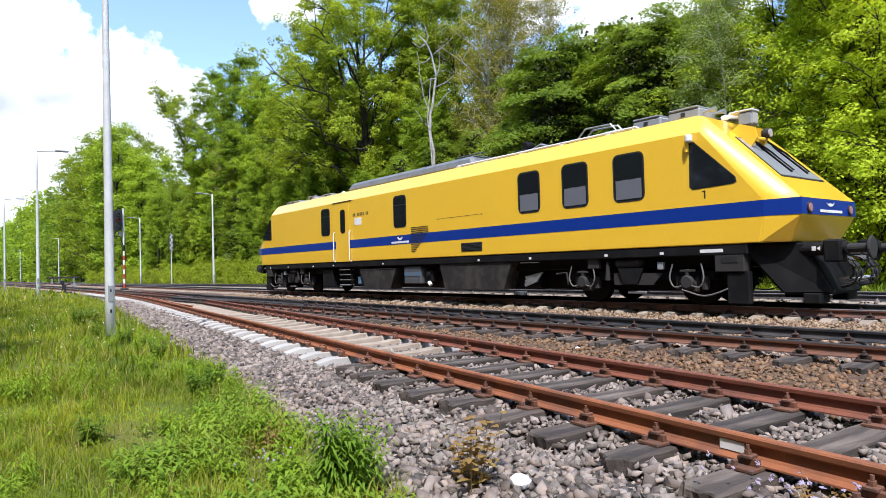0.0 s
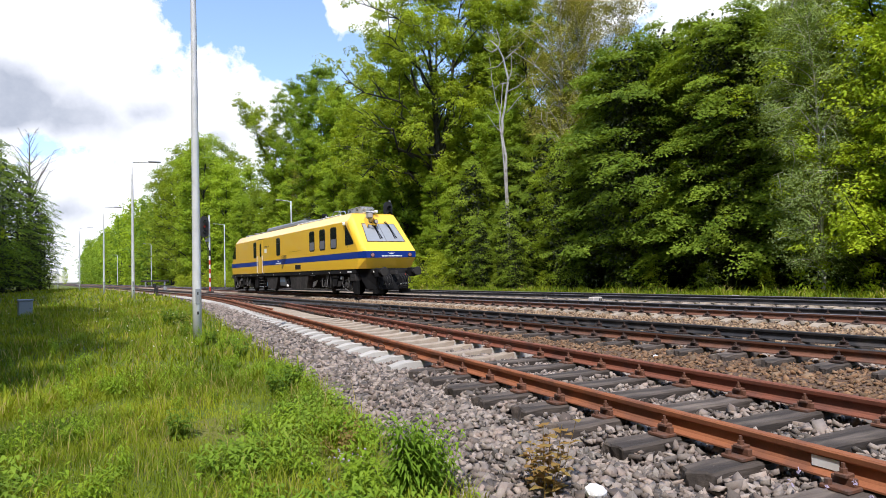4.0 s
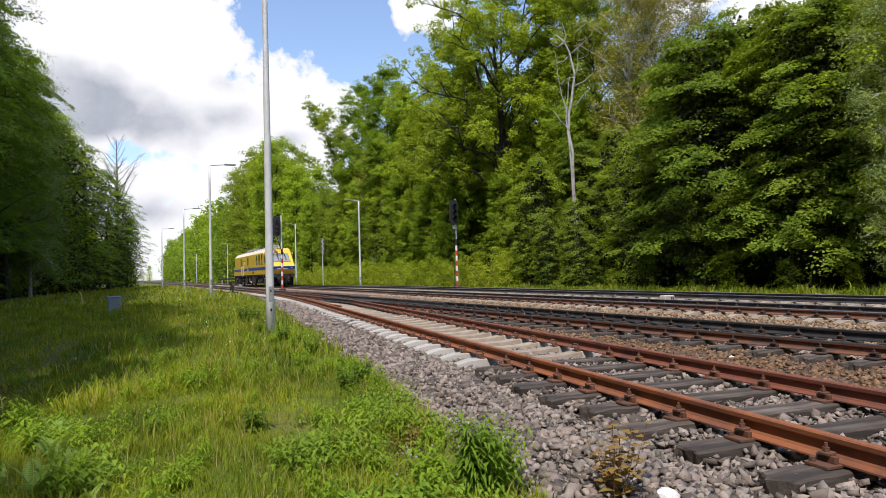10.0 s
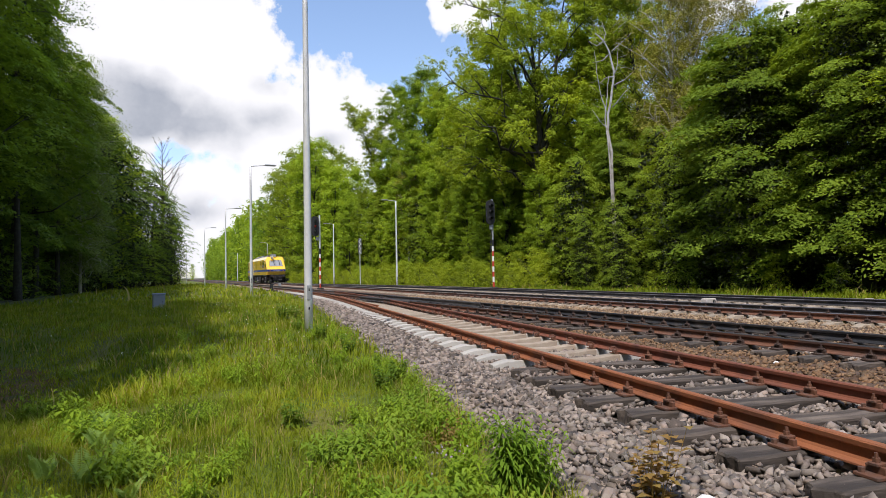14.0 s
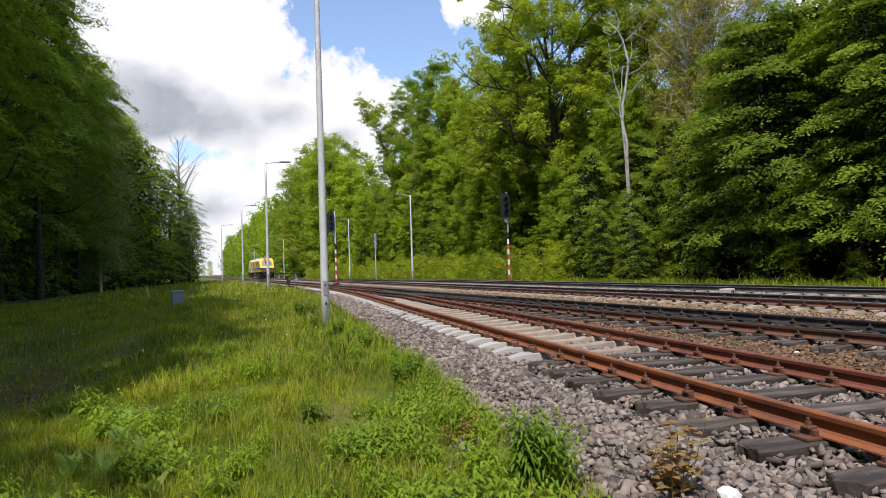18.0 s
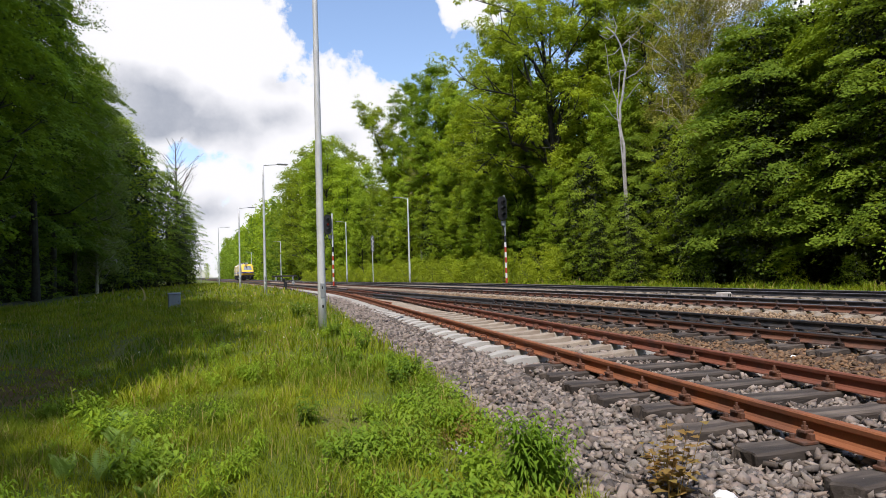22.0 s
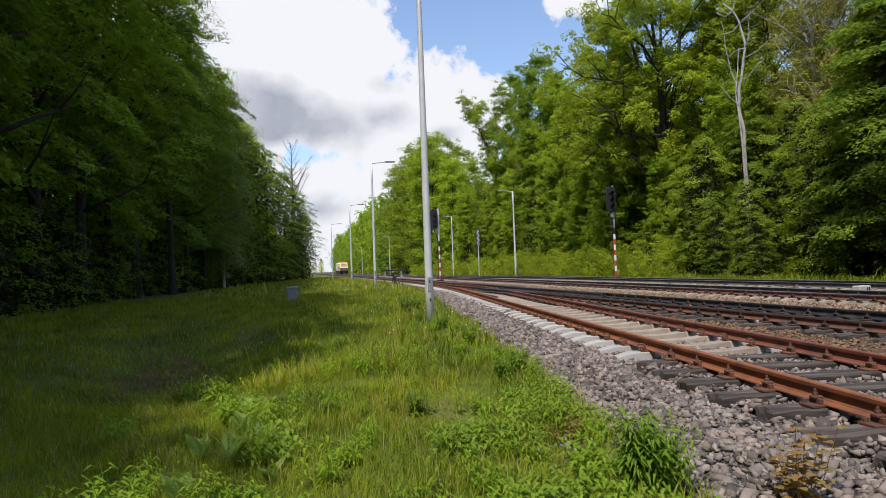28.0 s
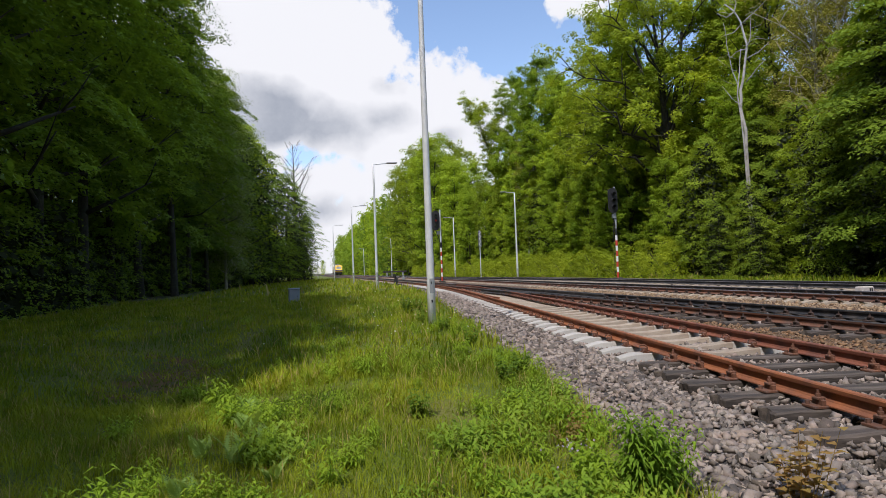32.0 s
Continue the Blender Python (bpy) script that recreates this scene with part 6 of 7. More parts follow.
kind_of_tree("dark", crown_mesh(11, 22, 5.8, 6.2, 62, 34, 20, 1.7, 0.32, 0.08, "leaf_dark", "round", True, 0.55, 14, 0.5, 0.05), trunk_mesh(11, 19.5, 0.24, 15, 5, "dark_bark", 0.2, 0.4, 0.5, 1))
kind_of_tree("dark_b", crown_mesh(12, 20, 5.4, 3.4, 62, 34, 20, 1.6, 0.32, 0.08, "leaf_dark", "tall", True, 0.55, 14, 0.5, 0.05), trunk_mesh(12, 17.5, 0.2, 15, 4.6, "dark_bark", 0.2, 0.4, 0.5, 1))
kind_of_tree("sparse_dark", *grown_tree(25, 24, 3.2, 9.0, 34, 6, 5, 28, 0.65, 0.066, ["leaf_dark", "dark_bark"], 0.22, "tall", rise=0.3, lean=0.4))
kind_of_tree("shrub", crown_mesh(13, 2.5, 1.6, 0.1, 26, 9, 14, 0.55, 0.2, 0.042, "leaf_shrub", "low", inner=6), trunk_mesh(13, 2.0, 0.035, 8, 1.4, "bark", 0.05, 1.0, 0.3))
kind_of_tree("shrub_b", crown_mesh(14, 2.1, 1.4, 0.1, 26, 9, 14, 0.5, 0.2, 0.042, "leaf_hornbeam", "low", True, 0.25, 6), trunk_mesh(14, 1.8, 0.035, 8, 1.3, "bark", 0.05, 1.0, 0.3))
kind_of_tree("far_oak", *grown_tree(15, 24, 6.2, 1.5, 36, 5, 5, 22, 1.0, 0.16, ["leaf_oak", "dark_bark"], 0.36))
kind_of_tree("far_lime", *grown_tree(16, 23, 4.7, 1, 36, 5, 5, 22, 0.95, 0.16, ["leaf_lime", "dark_bark"], 0.3, "tall"))
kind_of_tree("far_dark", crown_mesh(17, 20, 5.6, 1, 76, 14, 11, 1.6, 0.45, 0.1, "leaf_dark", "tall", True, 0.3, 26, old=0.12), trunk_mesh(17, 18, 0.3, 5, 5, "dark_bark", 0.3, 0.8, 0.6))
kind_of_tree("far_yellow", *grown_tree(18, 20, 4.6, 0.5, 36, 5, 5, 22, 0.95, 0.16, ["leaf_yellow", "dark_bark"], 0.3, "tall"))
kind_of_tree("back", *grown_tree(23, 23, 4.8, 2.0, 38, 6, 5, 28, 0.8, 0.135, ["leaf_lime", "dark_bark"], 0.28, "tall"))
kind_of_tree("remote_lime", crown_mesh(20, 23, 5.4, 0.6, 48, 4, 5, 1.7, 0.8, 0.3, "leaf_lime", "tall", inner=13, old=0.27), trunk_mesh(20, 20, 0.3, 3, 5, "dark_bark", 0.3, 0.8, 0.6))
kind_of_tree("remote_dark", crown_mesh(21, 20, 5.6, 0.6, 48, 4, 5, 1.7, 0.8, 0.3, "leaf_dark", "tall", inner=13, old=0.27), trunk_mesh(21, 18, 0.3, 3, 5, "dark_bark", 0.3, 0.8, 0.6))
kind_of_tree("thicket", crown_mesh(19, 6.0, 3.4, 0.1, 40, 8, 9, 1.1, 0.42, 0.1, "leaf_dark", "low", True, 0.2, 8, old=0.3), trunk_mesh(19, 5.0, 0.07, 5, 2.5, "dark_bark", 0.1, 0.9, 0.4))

LABELS = {"elm": "deep green broadleaf tree with a visible dark trunk", "thicket": "shaded thicket of young trees inside the wood", "oak": "tall spreading oak in fresh green leaf at the wood's edge", "oak_b": "tall oak with dark limbs and bright green leaves",
          "lime": "tall narrow broadleaf tree in bright spring green", "lime_b": "leafy green tree with branches down to the undergrowth",
          "hornbeam": "dense green hornbeam with layered drooping branches", "hornbeam_b": "dense lower hornbeam with layered green branches",
          "sapling": "young green tree in the undergrowth of the wood", "yellow": "leafy yellow-green tree beside the track",
          "birch": "slender birch with pale trunk and grey-green leaves", "budding": "tall slender tree with brownish opening buds",
          "dark": "shaded dark green tree at the wood's edge", "dark_b": "shaded dark green tree with low branches",
          "leaning": "tall leaning tree with a thin yellowish crown", "sparse_dark": "tall thin-crowned dark tree over the wood", "back": "green broadleaf tree inside the wood",
          "shrub": "low yellow-green shrub on the verge", "shrub_b": "low dark green bush in the undergrowth",
          "far_oak": "distant oak of the wood", "far_lime": "distant green broadleaf tree", "far_dark": "shaded tree deep in the wood", "far_yellow": "distant tree in yellow-green leaf",
          "remote_lime": "far green broadleaf tree along the line", "remote_dark": "far shaded tree along the line"}
FIRST = {}


def plant_tree(kind, x, y, turn, size=1.0, tall=1.0):
    s = Matrix.Diagonal((size, size, size * tall, 1))
    z = ground_z(x, y)
    if kind not in FIRST:
        crown, trunk = KINDS[kind]
        shrub = "shrub" in kind
        ob = thing("shrub" if shrub else "thicket" if kind == "thicket" else "tree", LABELS[kind], "shrub" if shrub or kind == "thicket" else "tree", group="shrubs on the verge" if shrub else "thickets in the wood" if kind == "thicket" else "trees of the wood")
        part("trunk", trunk, None, ob)
        part("crown", crown, None, ob)
        FIRST[kind] = ob
        ob.matrix_basis = pose(x, y, z, 0, 0, turn) @ s
        return ob
    ob = copy_thing(FIRST[kind], pose(x, y, z, 0, 0, turn))
    ob.matrix_basis = pose(x, y, z, 0, 0, turn) @ s
    return ob


def edge_of_left_wood(y):
    return -9.8 + 7.2 * smooth_step(40, 118, y) + bend(y)


def dead_tree(x, y):
    """A barkless, winding stem with a hooked top, a thinner stem beside it and broken limbs."""
    r = np.random.default_rng(31)
    t = thing("dead_tree", "dead barkless pale tree trunk with broken limbs", "tree", pose(x, y, -0.2, 0, 0, -math.degrees(math.atan2(x, y))))

    def bough(name, line, thick, thin, sides=7):
        pts = [Vector((a, r.normal(0, 0.07), z)) for a, z in line]
        n = len(pts)
        fine = [pts[k].lerp(pts[min(k + 1, n - 1)], f) + Vector(r.normal(0, 0.02, 3)) for k in range(n - 1) for f in (0, 0.5)] + [pts[-1]]
        m = len(fine) - 1
        part(name, tube(fine, [thick + (thin - thick) * (k / m) ** 1.6 for k in range(m + 1)], sides), "dead_bark", t, smooth=True)
    bough("trunk", [(0, -0.3), (0.05, 3), (0, 6.6), (-0.03, 9), (-0.24, 10.4), (-0.18, 11.5), (0.06, 12.5), (0.3, 14.2), (0.02, 15.7), (-0.35, 16.4), (-0.85, 17)], 0.105, 0.035, 9)
    bough("stem", [(0.12, -0.3), (-0.1, 5), (-0.12, 8.2), (-0.38, 11.2), (-0.2, 12.6), (-0.06, 14.0)], 0.055, 0.025)
    for line in ([(-0.2, 11.4), (-0.55, 12.7), (-0.82, 14.4), (-0.95, 15.8)], [(0.05, 15.5), (-0.4, 15.1), (-1.1, 15.0)], [(0.1, 15.6), (0.7, 16.1), (1.5, 16.7)],
                 [(0.1, 11.9), (0.7, 12.6), (1.25, 13.1)], [(0.3, 14.0), (0.55, 14.8), (0.6, 15.9)], [(-0.35, 16.3), (-0.75, 16.1), (-1.3, 16.5)], [(0.2, 13.3), (0.9, 13.6), (1.7, 14.4)],
                 [(-0.2, 10.6), (-0.7, 11.0), (-1.2, 11.9)], [(-0.3, 16.3), (-0.2, 16.9), (-0.4, 17.7)], [(0.25, 13.9), (-0.3, 13.9), (-0.75, 13.5)]):
        bough("limb", line, 0.035, 0.01, 5)
    for k in range(26):
        z, side = 10.5 + 7 * r.random(), r.choice([-1, 1])
        a = side * r.uniform(0.05, 0.7)
        bough("twig", [(a, z), (a + side * r.uniform(0.2, 0.5), z + r.uniform(-0.1, 0.5)), (a + side * r.uniform(0.5, 1.1), z + r.uniform(-0.2, 1.0))], 0.014, 0.006, 4)


def make_woods():
    r = random.Random(5)

    def some(kind, x, y, size=1.0, tall=1.0, turn=None):
        plant_tree(kind, x, y, r.uniform(0, 360) if turn is None else turn, size, tall)
    # wood beyond the tracks: chosen trees
    for kind, x, y, size in [
            ("yellow", 25.6, 7.6, 0.9), ("yellow", 27.6, 11.0, 0.98), ("yellow", 26.0, 2.5, 0.8), ("yellow", 28.0, -2.5, 0.8), ("yellow", 30.5, 5.5, 0.9), ("lime_b", 32.0, 9.5, 0.66), ("yellow", 33.5, 0, 0.9),
            ("birch", 24.3, 12.4, 0.75), ("hornbeam", 26.7, 17.6, 0.86), ("hornbeam", 28.5, 15.2, 0.84), ("hornbeam_b", 25.7, 22.4, 0.98), ("hornbeam", 28.8, 22.0, 0.94), ("hornbeam_b", 30.5, 18.5, 1.06),
            ("hornbeam", 30.8, 25.5, 0.93), ("hornbeam_b", 27.1, 25.2, 0.86), ("sapling", 25.8, 27.8, 1.05), ("sapling", 26.8, 30.2, 1.2), ("sapling", 24.8, 26.2, 0.9), ("sapling", 24.4, 34.6, 0.6),
            ("sapling", 24.0, 30.3, 0.5), ("sapling", 23.9, 33.6, 0.55), ("budding", 30.1, 32.3, 0.88), ("budding", 31.2, 31.9, 0.8), ("budding", 33.0, 33.0, 0.86), ("budding", 34.0, 30.0, 0.8), ("hornbeam_b", 28.6, 36.0, 0.78),
            ("sapling", 25.4, 36.5, 1.1), ("sapling", 25.6, 38.0, 1.0), ("lime_b", 29.5, 38.5, 0.68), ("oak_b", 33.5, 39.5, 0.95), ("oak_b", 33.0, 44.0, 1.0),
            ("oak", 28.2, 46.2, 1.0), ("lime", 26.6, 49.0, 0.78), ("oak_b", 27.2, 54.0, 0.98), ("lime_b", 25.0, 50.0, 0.42), ("elm", 27.8, 58.5, 0.8), ("lime_b", 25.2, 57.0, 0.46),
            ("lime", 26.0, 63.0, 0.88), ("lime", 26.2, 68.2, 1.02), ("sapling", 24.6, 65.0, 1.2), ("lime", 26.0, 77.5, 1.05), ("elm", 27.0, 73.0, 0.9), ("leaning", 27.2, 81.0, 0.93), ("lime_b", 25.5, 82.0, 0.75),
            ("lime_b", 27.5, 91.0, 0.66), ("lime", 24.5, 98.0, 0.6), ("far_lime", 24.0, 105.0, 0.85), ("lime_b", 24.9, 53.5, 0.5), ("lime_b", 24.7, 60.0, 0.55), ("elm", 24.6, 66.0, 0.5), ("lime_b", 24.3, 72.0, 0.6), ("elm", 24.3, 78.5, 0.55), ("elm", 24.0, 85.0, 0.6), ("lime_b", 23.6, 93.0, 0.6), ("lime_b", 26.0, 42.0, 0.42), ("lime_b", 30.5, 52, 0.9), ("lime_b", 30, 64, 0.95), ("oak_b", 30.5, 72, 0.9)]:
        some(kind, x, y, size, turn=math.degrees(math.atan2(-x, y)) if kind == "leaning" else None)
    y = 112
    while y < 420:
        some(r.choice(["far_lime", "far_oak", "far_oak"] if y < 150 else ["remote_lime", "remote_dark", "remote_dark"]), 22.5 + r.uniform(-1, 2) + bend(y), y, r.uniform(0.85, 1.1))
        some(r.choice(["far_oak", "far_lime"]) if y < 150 else "remote_dark", 29 + r.uniform(-2, 2) + bend(y), y + 4, r.uniform(0.9, 1.1))
        y += 8.5
    for y in range(-14, 112, 7):
        some("back", 36 + r.uniform(-2, 3), y + r.uniform(-3, 3), r.uniform(0.45, 0.52) if y < 26 else r.uniform(0.62, 0.7) if y < 48 else r.uniform(0.85, 1.05))
        some("thicket", 28.5 + r.uniform(-1, 1), y, r.uniform(0.7, 1.0))
        some("thicket", 31.0 + r.uniform(-1, 1), y + 4.5, r.uniform(0.9, 1.2))
        some("thicket", 38 + r.uniform(-1, 1), y + 2, r.uniform(1.1, 1.4))
        some("remote_dark", 40 + r.uniform(-1, 1), y + 3, 0.5 if y < 26 else 0.8)
        some("remote_dark", 44 + r.uniform(-2, 3), y + r.uniform(-3, 3), r.uniform(0.5, 0.58) if y < 26 else r.uniform(0.8, 1.0))
    # undergrowth and verge shrubs there
    y = -6
    while y < 110:
        some(r.choice(["shrub_b", "shrub_b", "shrub"]) if y < 36 else "shrub", (24.2 if y < 36 else 23.2) + r.uniform(-0.5, 1.2), y, r.uniform(0.4, 0.75) if y < 36 else r.uniform(0.8, 1.15), turn=r.uniform(0, 360))
        if y > 36:
            some("shrub", 21.8 + r.uniform(-0.3, 0.8) - 4.0 * smooth_step(75, 105, y), y + 1, r.uniform(0.6, 1.0))
        y += 2.1 if y > 36 else 2.6
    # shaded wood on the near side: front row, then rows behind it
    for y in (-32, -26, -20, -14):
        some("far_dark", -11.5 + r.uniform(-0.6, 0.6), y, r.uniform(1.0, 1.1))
    # the first three stand out of view, added to shade the near grass
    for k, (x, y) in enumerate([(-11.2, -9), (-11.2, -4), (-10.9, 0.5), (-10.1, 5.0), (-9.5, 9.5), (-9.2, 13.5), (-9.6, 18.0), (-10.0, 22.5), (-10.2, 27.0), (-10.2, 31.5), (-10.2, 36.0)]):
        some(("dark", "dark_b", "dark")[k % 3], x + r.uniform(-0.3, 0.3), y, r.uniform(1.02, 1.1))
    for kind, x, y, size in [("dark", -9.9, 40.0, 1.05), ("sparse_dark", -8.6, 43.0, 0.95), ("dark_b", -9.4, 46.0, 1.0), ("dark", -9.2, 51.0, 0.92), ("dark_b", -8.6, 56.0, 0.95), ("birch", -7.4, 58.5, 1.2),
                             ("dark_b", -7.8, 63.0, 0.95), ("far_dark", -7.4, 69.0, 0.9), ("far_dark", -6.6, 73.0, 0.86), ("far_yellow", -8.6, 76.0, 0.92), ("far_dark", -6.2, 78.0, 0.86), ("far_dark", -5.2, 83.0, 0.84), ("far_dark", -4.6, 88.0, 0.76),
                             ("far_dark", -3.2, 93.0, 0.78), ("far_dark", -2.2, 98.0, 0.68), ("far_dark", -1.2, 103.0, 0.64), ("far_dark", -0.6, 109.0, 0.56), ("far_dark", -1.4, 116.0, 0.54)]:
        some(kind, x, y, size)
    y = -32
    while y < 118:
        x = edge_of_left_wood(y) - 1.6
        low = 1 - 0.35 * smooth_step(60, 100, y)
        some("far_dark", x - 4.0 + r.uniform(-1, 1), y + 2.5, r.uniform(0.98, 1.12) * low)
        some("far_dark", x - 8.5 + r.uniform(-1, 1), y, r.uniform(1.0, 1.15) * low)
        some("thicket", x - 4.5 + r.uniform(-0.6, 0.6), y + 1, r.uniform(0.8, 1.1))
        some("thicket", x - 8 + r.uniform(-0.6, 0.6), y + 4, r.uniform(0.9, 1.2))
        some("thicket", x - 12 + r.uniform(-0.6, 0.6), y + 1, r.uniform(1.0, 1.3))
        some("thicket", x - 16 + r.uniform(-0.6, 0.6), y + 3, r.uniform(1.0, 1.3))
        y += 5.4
    while y < 330:
        x = edge_of_left_wood(y) - 0.4
        some(r.choice(["far_dark", "far_lime", "far_lime"] if y < 150 else ["remote_dark", "remote_lime"]), x + r.uniform(-0.8, 0.8), y, r.uniform(0.45, 0.6))
        some("remote_dark", x - 6 + r.uniform(-1, 1), y + 4, r.uniform(0.6, 0.7))
        y += 8.5
    y = 6.0
    while y < 70:
        some("thicket", edge_of_left_wood(y) - 0.9 + r.uniform(-0.5, 0.6), y, r.uniform(0.42, 0.8))
        y += 2.3
    # wood behind the camera and at the end of the line
    for x in range(-24, 46, 9):
        some("remote_dark", x, -38 + r.uniform(-4, 4), r.uniform(0.9, 1.1))
    for x in range(-40, 50, 9):
        some("remote_lime", x + bend(440), 445 + r.uniform(-8, 8), r.uniform(0.4, 0.5))
    some("sapling", 24.75, 31.9, 0.68, turn=40)
    some("budding", 24.9, 70.0, 0.62, turn=10)
    # bare trees
    dead_tree(26.2, 33.65)
    t = thing("bare_tree", "leafless grey tree standing over the dark wood", "tree", pose(-2.3, 103, -0.2, 0, 0, 70))
    part("trunk", trunk_mesh(32, 22, 0.3, 30, 5.5, "bark", 0.45, 1.5, 0.2, 9), None, t)


make_woods()

# ---- grass and weeds ----


def blades(count, place, height, width, seed, mats, dry=0.15):
    """Curved tapering blades of grass; few and short on the bare soil of the hollow."""
    r = np.random.default_rng(seed)
    x, y = place(r, count)
    z = np.array([ground_z(a, b) for a, b in zip(x, y)]) - 0.02
    patch = np.array([noise.noise(Vector((a * 1.1, b * 1.1, 2.0))) + 0.6 * noise.noise(Vector((a * 3.1, b * 3.1, 7.0))) for a, b in zip(x, y)])
    h = height * r.lognormal(0, 0.35, count) * np.clip(1 + 0.9 * patch, 0.35, 2.0)
    h *= np.clip(1.3 - 0.85 * bare(x, y) - 0.4 * patch, 0.3, 1.0)
    a = r.uniform(0, math.tau, count)
    lean = h * r.uniform(0.2, 1.1, count)
    d = np.stack([np.cos(a), np.sin(a), np.zeros(count)], -1)
    s = np.stack([-np.sin(a), np.cos(a), np.zeros(count)], -1) * (width * r.uniform(0.6, 1.4, count))[:, None]
    root = np.stack([x, y, z], -1)
    mid = root + d * (lean * 0.35)[:, None] + np.array([0, 0, 1.0]) * (h * 0.62)[:, None]
    tip = root + d * lean[:, None] + np.array([0, 0, 1.0]) * (h * 0.92)[:, None]
    v = np.stack([root - s, root + s, mid + s * 0.75, mid - s * 0.75, tip], 1).reshape(-1, 3)
    q = np.array([0, 1, 2, 0, 2, 3, 3, 2, 4])
    loops = (np.arange(count)[:, None] * 5 + q[None]).ravel()
    index = np.repeat((r.random(count) < dry * np.clip(1 + 3.5 * patch, 0.2, 4.0)).astype(int), 3)
    return big_mesh("grass", v, loops, 3, mats, index)


def grass_place(y0, y1, x0, power):
    def place(r, n):
        y = y0 + (y1 - y0) * r.random(n) ** power
        right = np.array([edge_left(v) for v in y]) + 0.12
        x = right - (right - x0) * r.random(n) ** 0.85
        return x, y
    return place


thing("grass", "long fresh green meadow grass beside the ballast", "grass", kind="stuff", data=blades(150000, grass_place(0.8, 9, -5.5, 1.1), 0.1, 0.003, 41, ["grass_blade", "grass_dry"], 0.07))
thing("grass", "green meadow grass under the lamp posts", "grass", kind="stuff", data=blades(95000, grass_place(8, 34, -9, 1.3), 0.13, 0.008, 42, ["grass_blade", "grass_dry"], 0.06))
thing("grass", "distant rough grass along the line", "grass", kind="stuff", data=blades(9000, grass_place(30, 120, -7, 1.2), 0.18, 0.035, 43, ["grass_blade", "grass_dry"], 0.05))
thing("grass", "green grass verge before the wood", "grass", kind="stuff",
      data=blades(34000, lambda r, n: (20.6 + 3.6 * r.random(n), -8 + 110 * r.random(n) ** 1.2), 0.17, 0.02, 44, ["grass_blade", "grass_dry"], 0.05))

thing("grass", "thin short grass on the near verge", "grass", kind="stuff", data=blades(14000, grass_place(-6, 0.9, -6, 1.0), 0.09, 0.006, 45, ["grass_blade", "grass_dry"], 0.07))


def weed_mesh(seed, stems, height, leaf_len, leaf_wid, per_stem, spread, mat, droop=0.6):
    """A clump of leafy stems with long pointed leaves."""
    r = np.random.default_rng(seed)
    verts, loops = [], []

    def quad(*p):
        n = len(verts)
        verts.extend(p)
        loops.extend(range(n, n + 4))
    for _ in range(stems):
        a0 = r.uniform(0, math.tau)
        d0 = np.array([math.cos(a0), math.sin(a0), 0]) * spread * r.random() ** 0.6
        h = height * r.uniform(0.6, 1.1)
        root, top = d0 * 0.35, d0 + np.array([0, 0, h])
        w = np.array([0.004, 0.0, 0.0])
        quad(root - w, root + w, top + w * 0.4, top - w * 0.4)
        for k in range(per_stem):
            f = 0.15 + 0.85 * (k + r.random()) / per_stem
            p = root + (top - root) * f
            a = k * 2.4 + r.uniform(-0.4, 0.4)
            d = np.array([math.cos(a), math.sin(a), 0])
            s = np.array([-math.sin(a), math.cos(a), 0]) * leaf_wid * r.uniform(0.7, 1.2)
            ln = leaf_len * r.uniform(0.7, 1.2) * (1.15 - 0.45 * f)
            rise = r.uniform(0.2, 0.9)
            m1 = p + d * ln * 0.5 + np.array([0, 0, ln * 0.4 * rise])
            m2 = p + d * ln + np.array([0, 0, ln * (0.4 * rise - droop * 0.5)])
            quad(p - s * 0.25, p + s * 0.25, m1 + s, m1 - s)
            quad(m1 - s, m1 + s, m2 + s * 0.08, m2 - s * 0.08)
    return big_mesh("leaves", np.array(verts), np.array(loops), 4, [mat])


def frond_mesh(seed, fronds, length):
    """Arching fern fronds with paired leaflets."""
    r = np.random.default_rng(seed)
    verts, loops = [], []

    def quad(*p):
        n = len(verts)
        verts.extend(p)
        loops.extend(range(n, n + 4))
    for _ in range(fronds):
        a = r.uniform(0, math.tau)
        ln = length * r.uniform(0.7, 1.15)
        d, s = np.array([math.cos(a), math.sin(a), 0]), np.array([-math.sin(a), math.cos(a), 0])
        bow = r.uniform(0.6, 1.0)

        def at(f):
            return d * ln * (0.12 * f + 0.28 * f * f) + np.array([0, 0, ln * bow * (1.25 * f - 0.4 * f * f)])
        for k in range(5):
            p, q = at(k / 5), at((k + 1) / 5)
            quad(p - s * 0.003, p + s * 0.003, q + s * 0.002, q - s * 0.002)
        for k in range(17):
            f = 0.22 + 0.78 * k / 17
            p, step = at(f), at(min(f + 0.03, 1.0)) - at(f - 0.03)
            step = step / np.linalg.norm(step)
            leaf = ln * 0.19 * math.sin(math.pi * min(0.12 + 0.88 * f, 0.985)) + 0.008
            for g in (-1, 1):
                e = p + s * g * leaf + step * leaf * 0.35 - np.array([0, 0, leaf * 0.15])
                m = (p + e) / 2
                quad(p, m + step * leaf * 0.13, e, m - step * leaf * 0.1)
    return big_mesh("fronds", np.array(verts), np.array(loops), 4, ["weed_fern"])


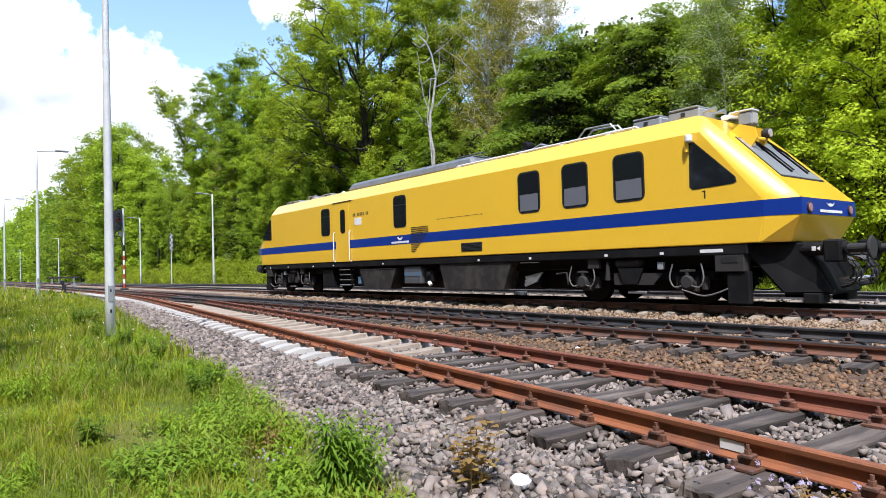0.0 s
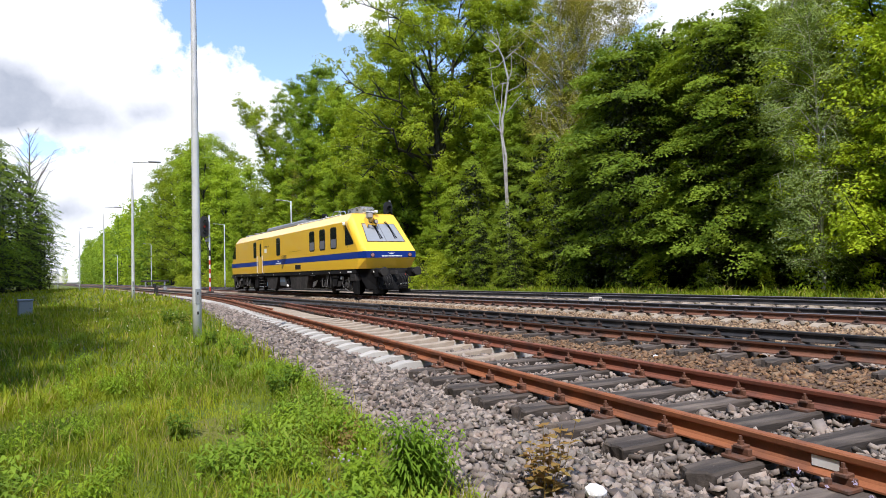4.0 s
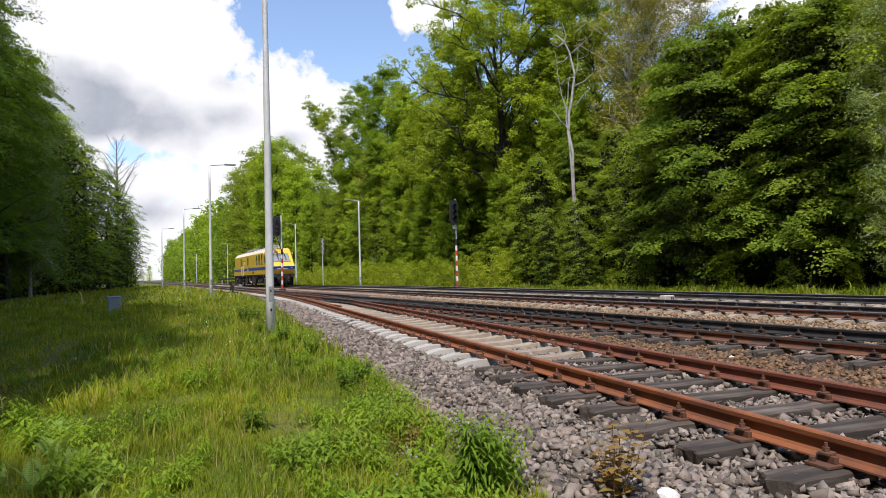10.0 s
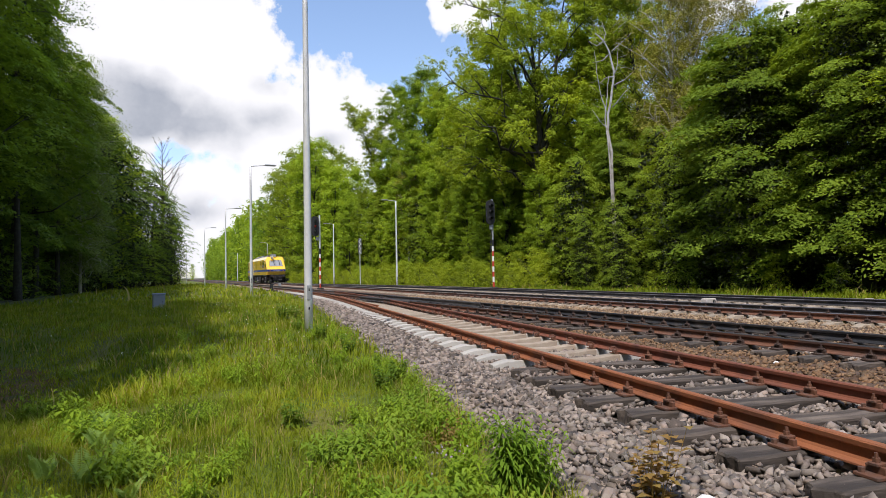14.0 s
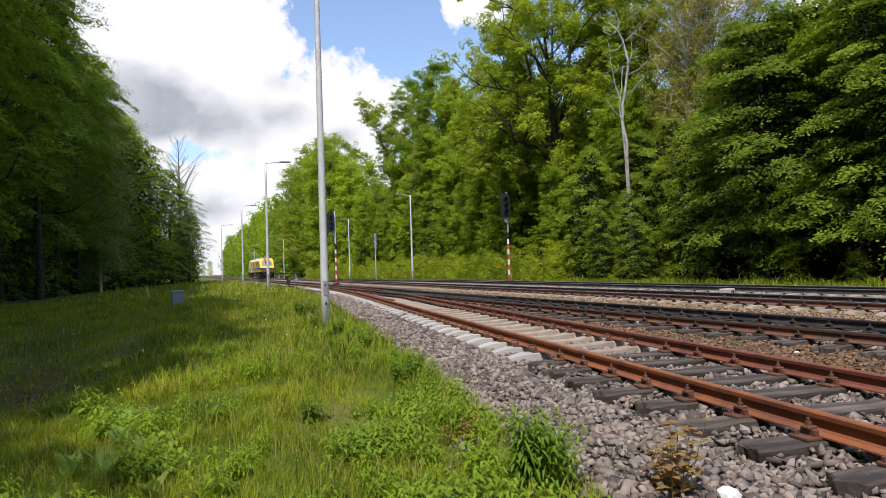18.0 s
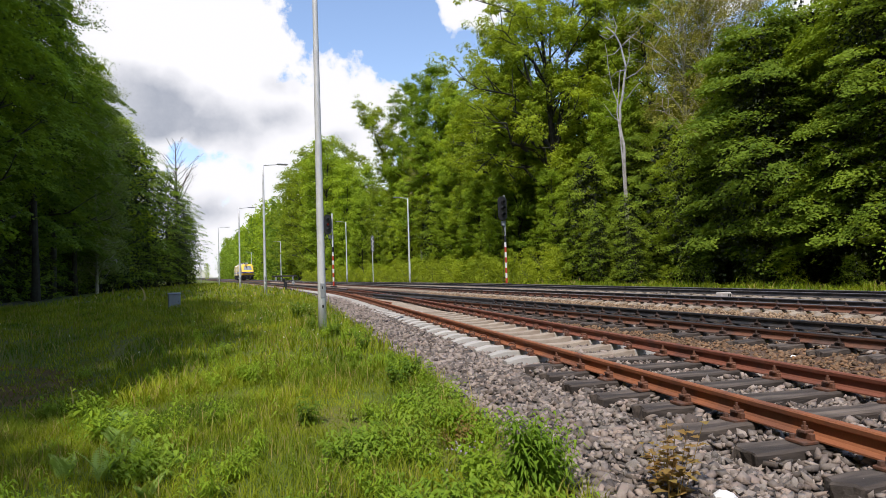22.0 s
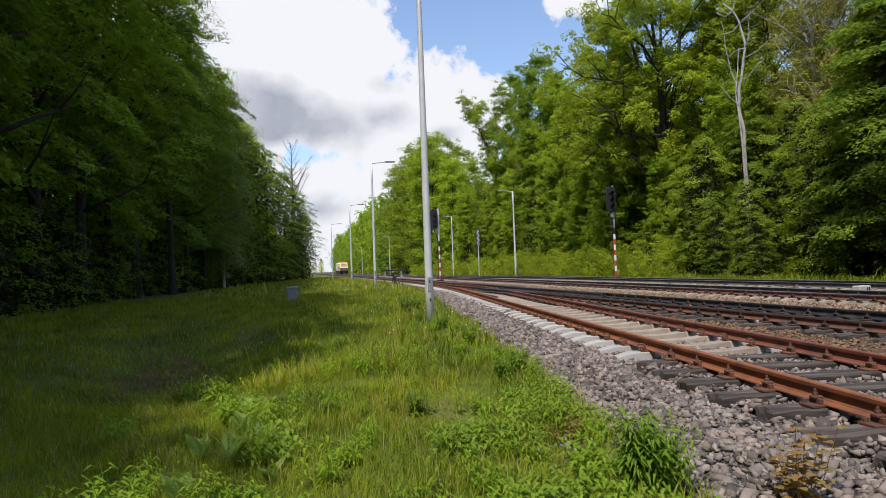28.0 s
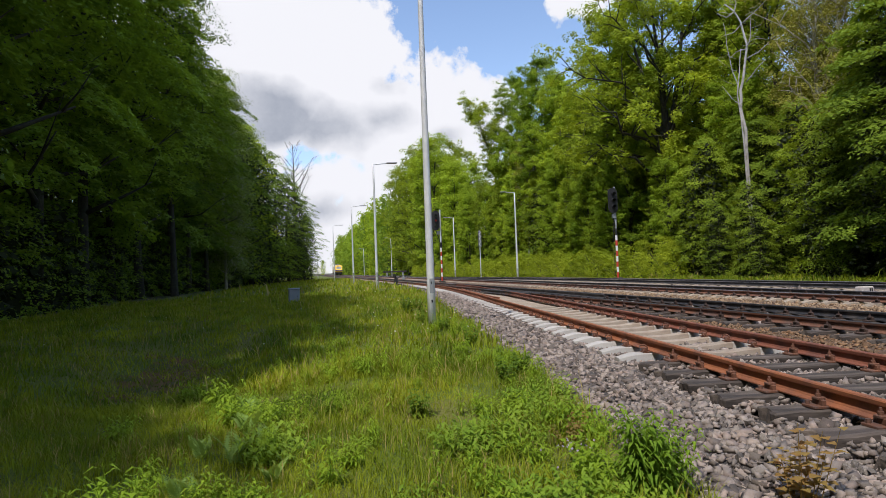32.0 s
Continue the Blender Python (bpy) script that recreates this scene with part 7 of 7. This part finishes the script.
WEEDS = {"goldenrod": (weed_mesh(51, 34, 0.55, 0.135, 0.0115, 24, 0.22, "weed_tall", 0.75), "bushy goldenrod clump with long narrow green leaves"),
         "herb": (weed_mesh(52, 14, 0.3, 0.115, 0.012, 11, 0.22, "weed_leaf"), "light green leafy herb with narrow pointed leaves"),
         "patch": (weed_mesh(58, 17, 0.26, 0.14, 0.016, 7, 0.34, "weed_bright"), "patch of bright green lance-leaved herbs"),
         "nettle": (weed_mesh(53, 16, 0.36, 0.075, 0.02, 13, 0.17, "weed_dark"), "dark green nettle-like weed in the grass"),
         "tall_stem": (weed_mesh(54, 2, 0.5, 0.09, 0.01, 14, 0.06, "weed_leaf"), "single tall green weed stem"),
         "shoot": (weed_mesh(59, 4, 0.3, 0.13, 0.009, 13, 0.09, "weed_leaf", 0.9), "young yellow-green goldenrod shoots in the grass"),
         "red_herb": (weed_mesh(55, 10, 0.2, 0.055, 0.015, 9, 0.17, "weed_red"), "low reddish-brown herb at the ballast's edge"),
         "rose": (weed_mesh(56, 8, 0.4, 0.075, 0.028, 8, 0.2, "weed_rose", 0.3), "young rose shoots with reddish green leaves"),
         "fern": (frond_mesh(57, 7, 0.38), "pale green fern with arching feathery fronds")}
FIRST_WEED = {}


def plant_weed(kind, x, y, size, turn):
    z = ground_z(x, y) - 0.02
    m = pose(x, y, z, 0, 0, turn)
    if kind in FIRST_WEED:
        ob = copy_thing(FIRST_WEED[kind], m)
    else:
        me, label = WEEDS[kind]
        ob = thing("weed", label, "plant", m, "weeds in the grass", data=me)
        FIRST_WEED[kind] = ob
    ob.matrix_basis = m @ Matrix.Diagonal((size, size, size, 1))


def make_weeds():
    r = random.Random(9)
    for kind, x, y, size in (("goldenrod", 1.95, 3.55, 0.95), ("goldenrod", 2.08, 3.5, 0.8), ("herb", 1.72, 3.75, 1.1), ("herb", 1.8, 4.1, 1.0), ("rose", 2.5, 2.95, 1.15), ("rose", 2.62, 3.1, 0.7), ("red_herb", 1.95, 4.7, 1.1), ("red_herb", 2.05, 4.95, 1.0), ("red_herb", 2.1, 5.3, 0.9),
                             ("nettle", 2.13, 6.9, 0.95), ("nettle", 2.5, 10.0, 1.0), ("nettle", 0.94, 5.86, 0.8), ("nettle", 2.85, 17.0, 1.5), ("nettle", 2.6, 17.5, 1.4), ("nettle", 2.3, 13.4, 1.0),
                             ("tall_stem", 0.1, 4.3, 1.1), ("tall_stem", -0.15, 6.2, 1.2), ("tall_stem", 0.75, 3.9, 1.0), ("tall_stem", 0.9, 8.3, 1.1),
                             ("fern", -0.6, 5.9, 1.0), ("fern", -0.62, 5.0, 1.0), ("fern", -0.85, 4.3, 0.9), ("fern", -0.4, 5.4, 0.8), ("fern", -0.9, 5.3, 0.8), ("fern", -0.3, 4.5, 0.7),
                             ("herb", -0.75, 6.4, 1.1), ("herb", -0.5, 6.2, 1.0), ("fern", -0.7, 6.8, 0.9), ("herb", -1.0, 7.5, 1.3), ("herb", -1.2, 4.2, 1.2), ("herb", -1.5, 8.4, 1.1)):
        plant_weed(kind, x, y, size, r.uniform(0, 360))
    # lance-leaved herbs along the ballast's edge
    for k in range(42):
        y = 2.5 + 3.9 * r.random()
        x = edge_left(y) - 0.1 - 1.15 * r.random() ** 1.2
        plant_weed(r.choice(["patch", "patch", "herb"]), x, y, r.uniform(0.55, 0.95), r.uniform(0, 360))
    for k in range(26):
        y = 6.2 + 6.5 * r.random()
        x = edge_left(y) - 0.05 - 0.7 * r.random()
        plant_weed(r.choice(["patch", "herb", "nettle", "herb"]), x, y, r.uniform(0.5, 0.9), r.uniform(0, 360))
    # herbs between the ferns at the hollow's rim
    for k in range(34):
        y = 3.6 + 3.8 * r.random()
        x = -0.55 + 0.5 * r.gauss(0, 1) - 0.12 * (y - 5)
        plant_weed(r.choice(["herb", "patch", "herb", "tall_stem"]), x, y, r.uniform(0.5, 0.95), r.uniform(0, 360))
    # thin growth over the rest of the meadow
    for k in range(190):
        y = 2.4 + 12 * r.random() ** 1.2
        x = edge_left(y) - 0.3 - 3.4 * r.random()
        plant_weed(r.choice(["tall_stem", "herb", "shoot", "shoot", "tall_stem"]), x, y, r.uniform(0.45, 0.95), r.uniform(0, 360))
    for x, y, size in ((3.35, 1.3, 0.9), (3.5, 1.15, 0.9), (3.15, 1.5, 0.7), (3.7, 1.4, 0.8), (3.12, 0.9, 1.0), (3.95, 2.75, 0.55), (3.88, 2.6, 0.5)):
        plant_weed("red_herb", x, y, size, r.uniform(0, 360))
    for k in range(40):
        y = 12 + 24 * r.random()
        x = edge_left(y) - 0.2 - 6 * r.random() ** 1.2
        plant_weed(r.choice(["herb", "tall_stem", "tall_stem"]), x, y, r.uniform(0.6, 1.0), r.uniform(0, 360))


make_weeds()


def flowers(name, count, place, size, lift, mat, seed, label):
    """Small open flower heads standing in the grass, joined."""
    r = np.random.default_rng(seed)
    x, y = place(r, count)
    z = np.array([ground_z(a, b) for a, b in zip(x, y)]) + lift * r.uniform(0.6, 1.2, count)
    c = np.repeat(np.stack([x, y, z], -1), 4, 0) + r.normal(0, size * 0.5, (count * 4, 3))
    v, loops = leaf_quads(r, c, r.normal(0, 0.5, c.shape) + np.array([0, -0.4, 1.0]), size, size * 0.8)
    thing(name, label, "flowers", kind="stuff", data=big_mesh(name, v, loops, 4, [mat]))


flowers("daisies", 70, lambda r, n: (1.2 + 2.2 * r.random(n), 11 + 22 * r.random(n)), 0.012, 0.2, "petal_white", 61, "small white meadow flowers among the grass")
flowers("daisies", 40, lambda r, n: (-6 + 8 * r.random(n), 9 + 28 * r.random(n)), 0.012, 0.2, "petal_white", 62, "scattered small white flowers in the shade")
flowers("violet_flowers", 26, lambda r, n: (1.74 + 0.1 * r.normal(0, 1, n), 4.2 + 0.14 * r.normal(0, 1, n)), 0.008, 0.14, "petal_violet", 63, "patch of tiny pale violet flowers")
flowers("pink_flowers", 30, lambda r, n: (3.25 + 0.12 * r.normal(0, 1, n), 1.3 + 0.2 * r.normal(0, 1, n)), 0.012, 0.2, "petal_violet", 64, "tiny pink flowers beside the rail")

motions()
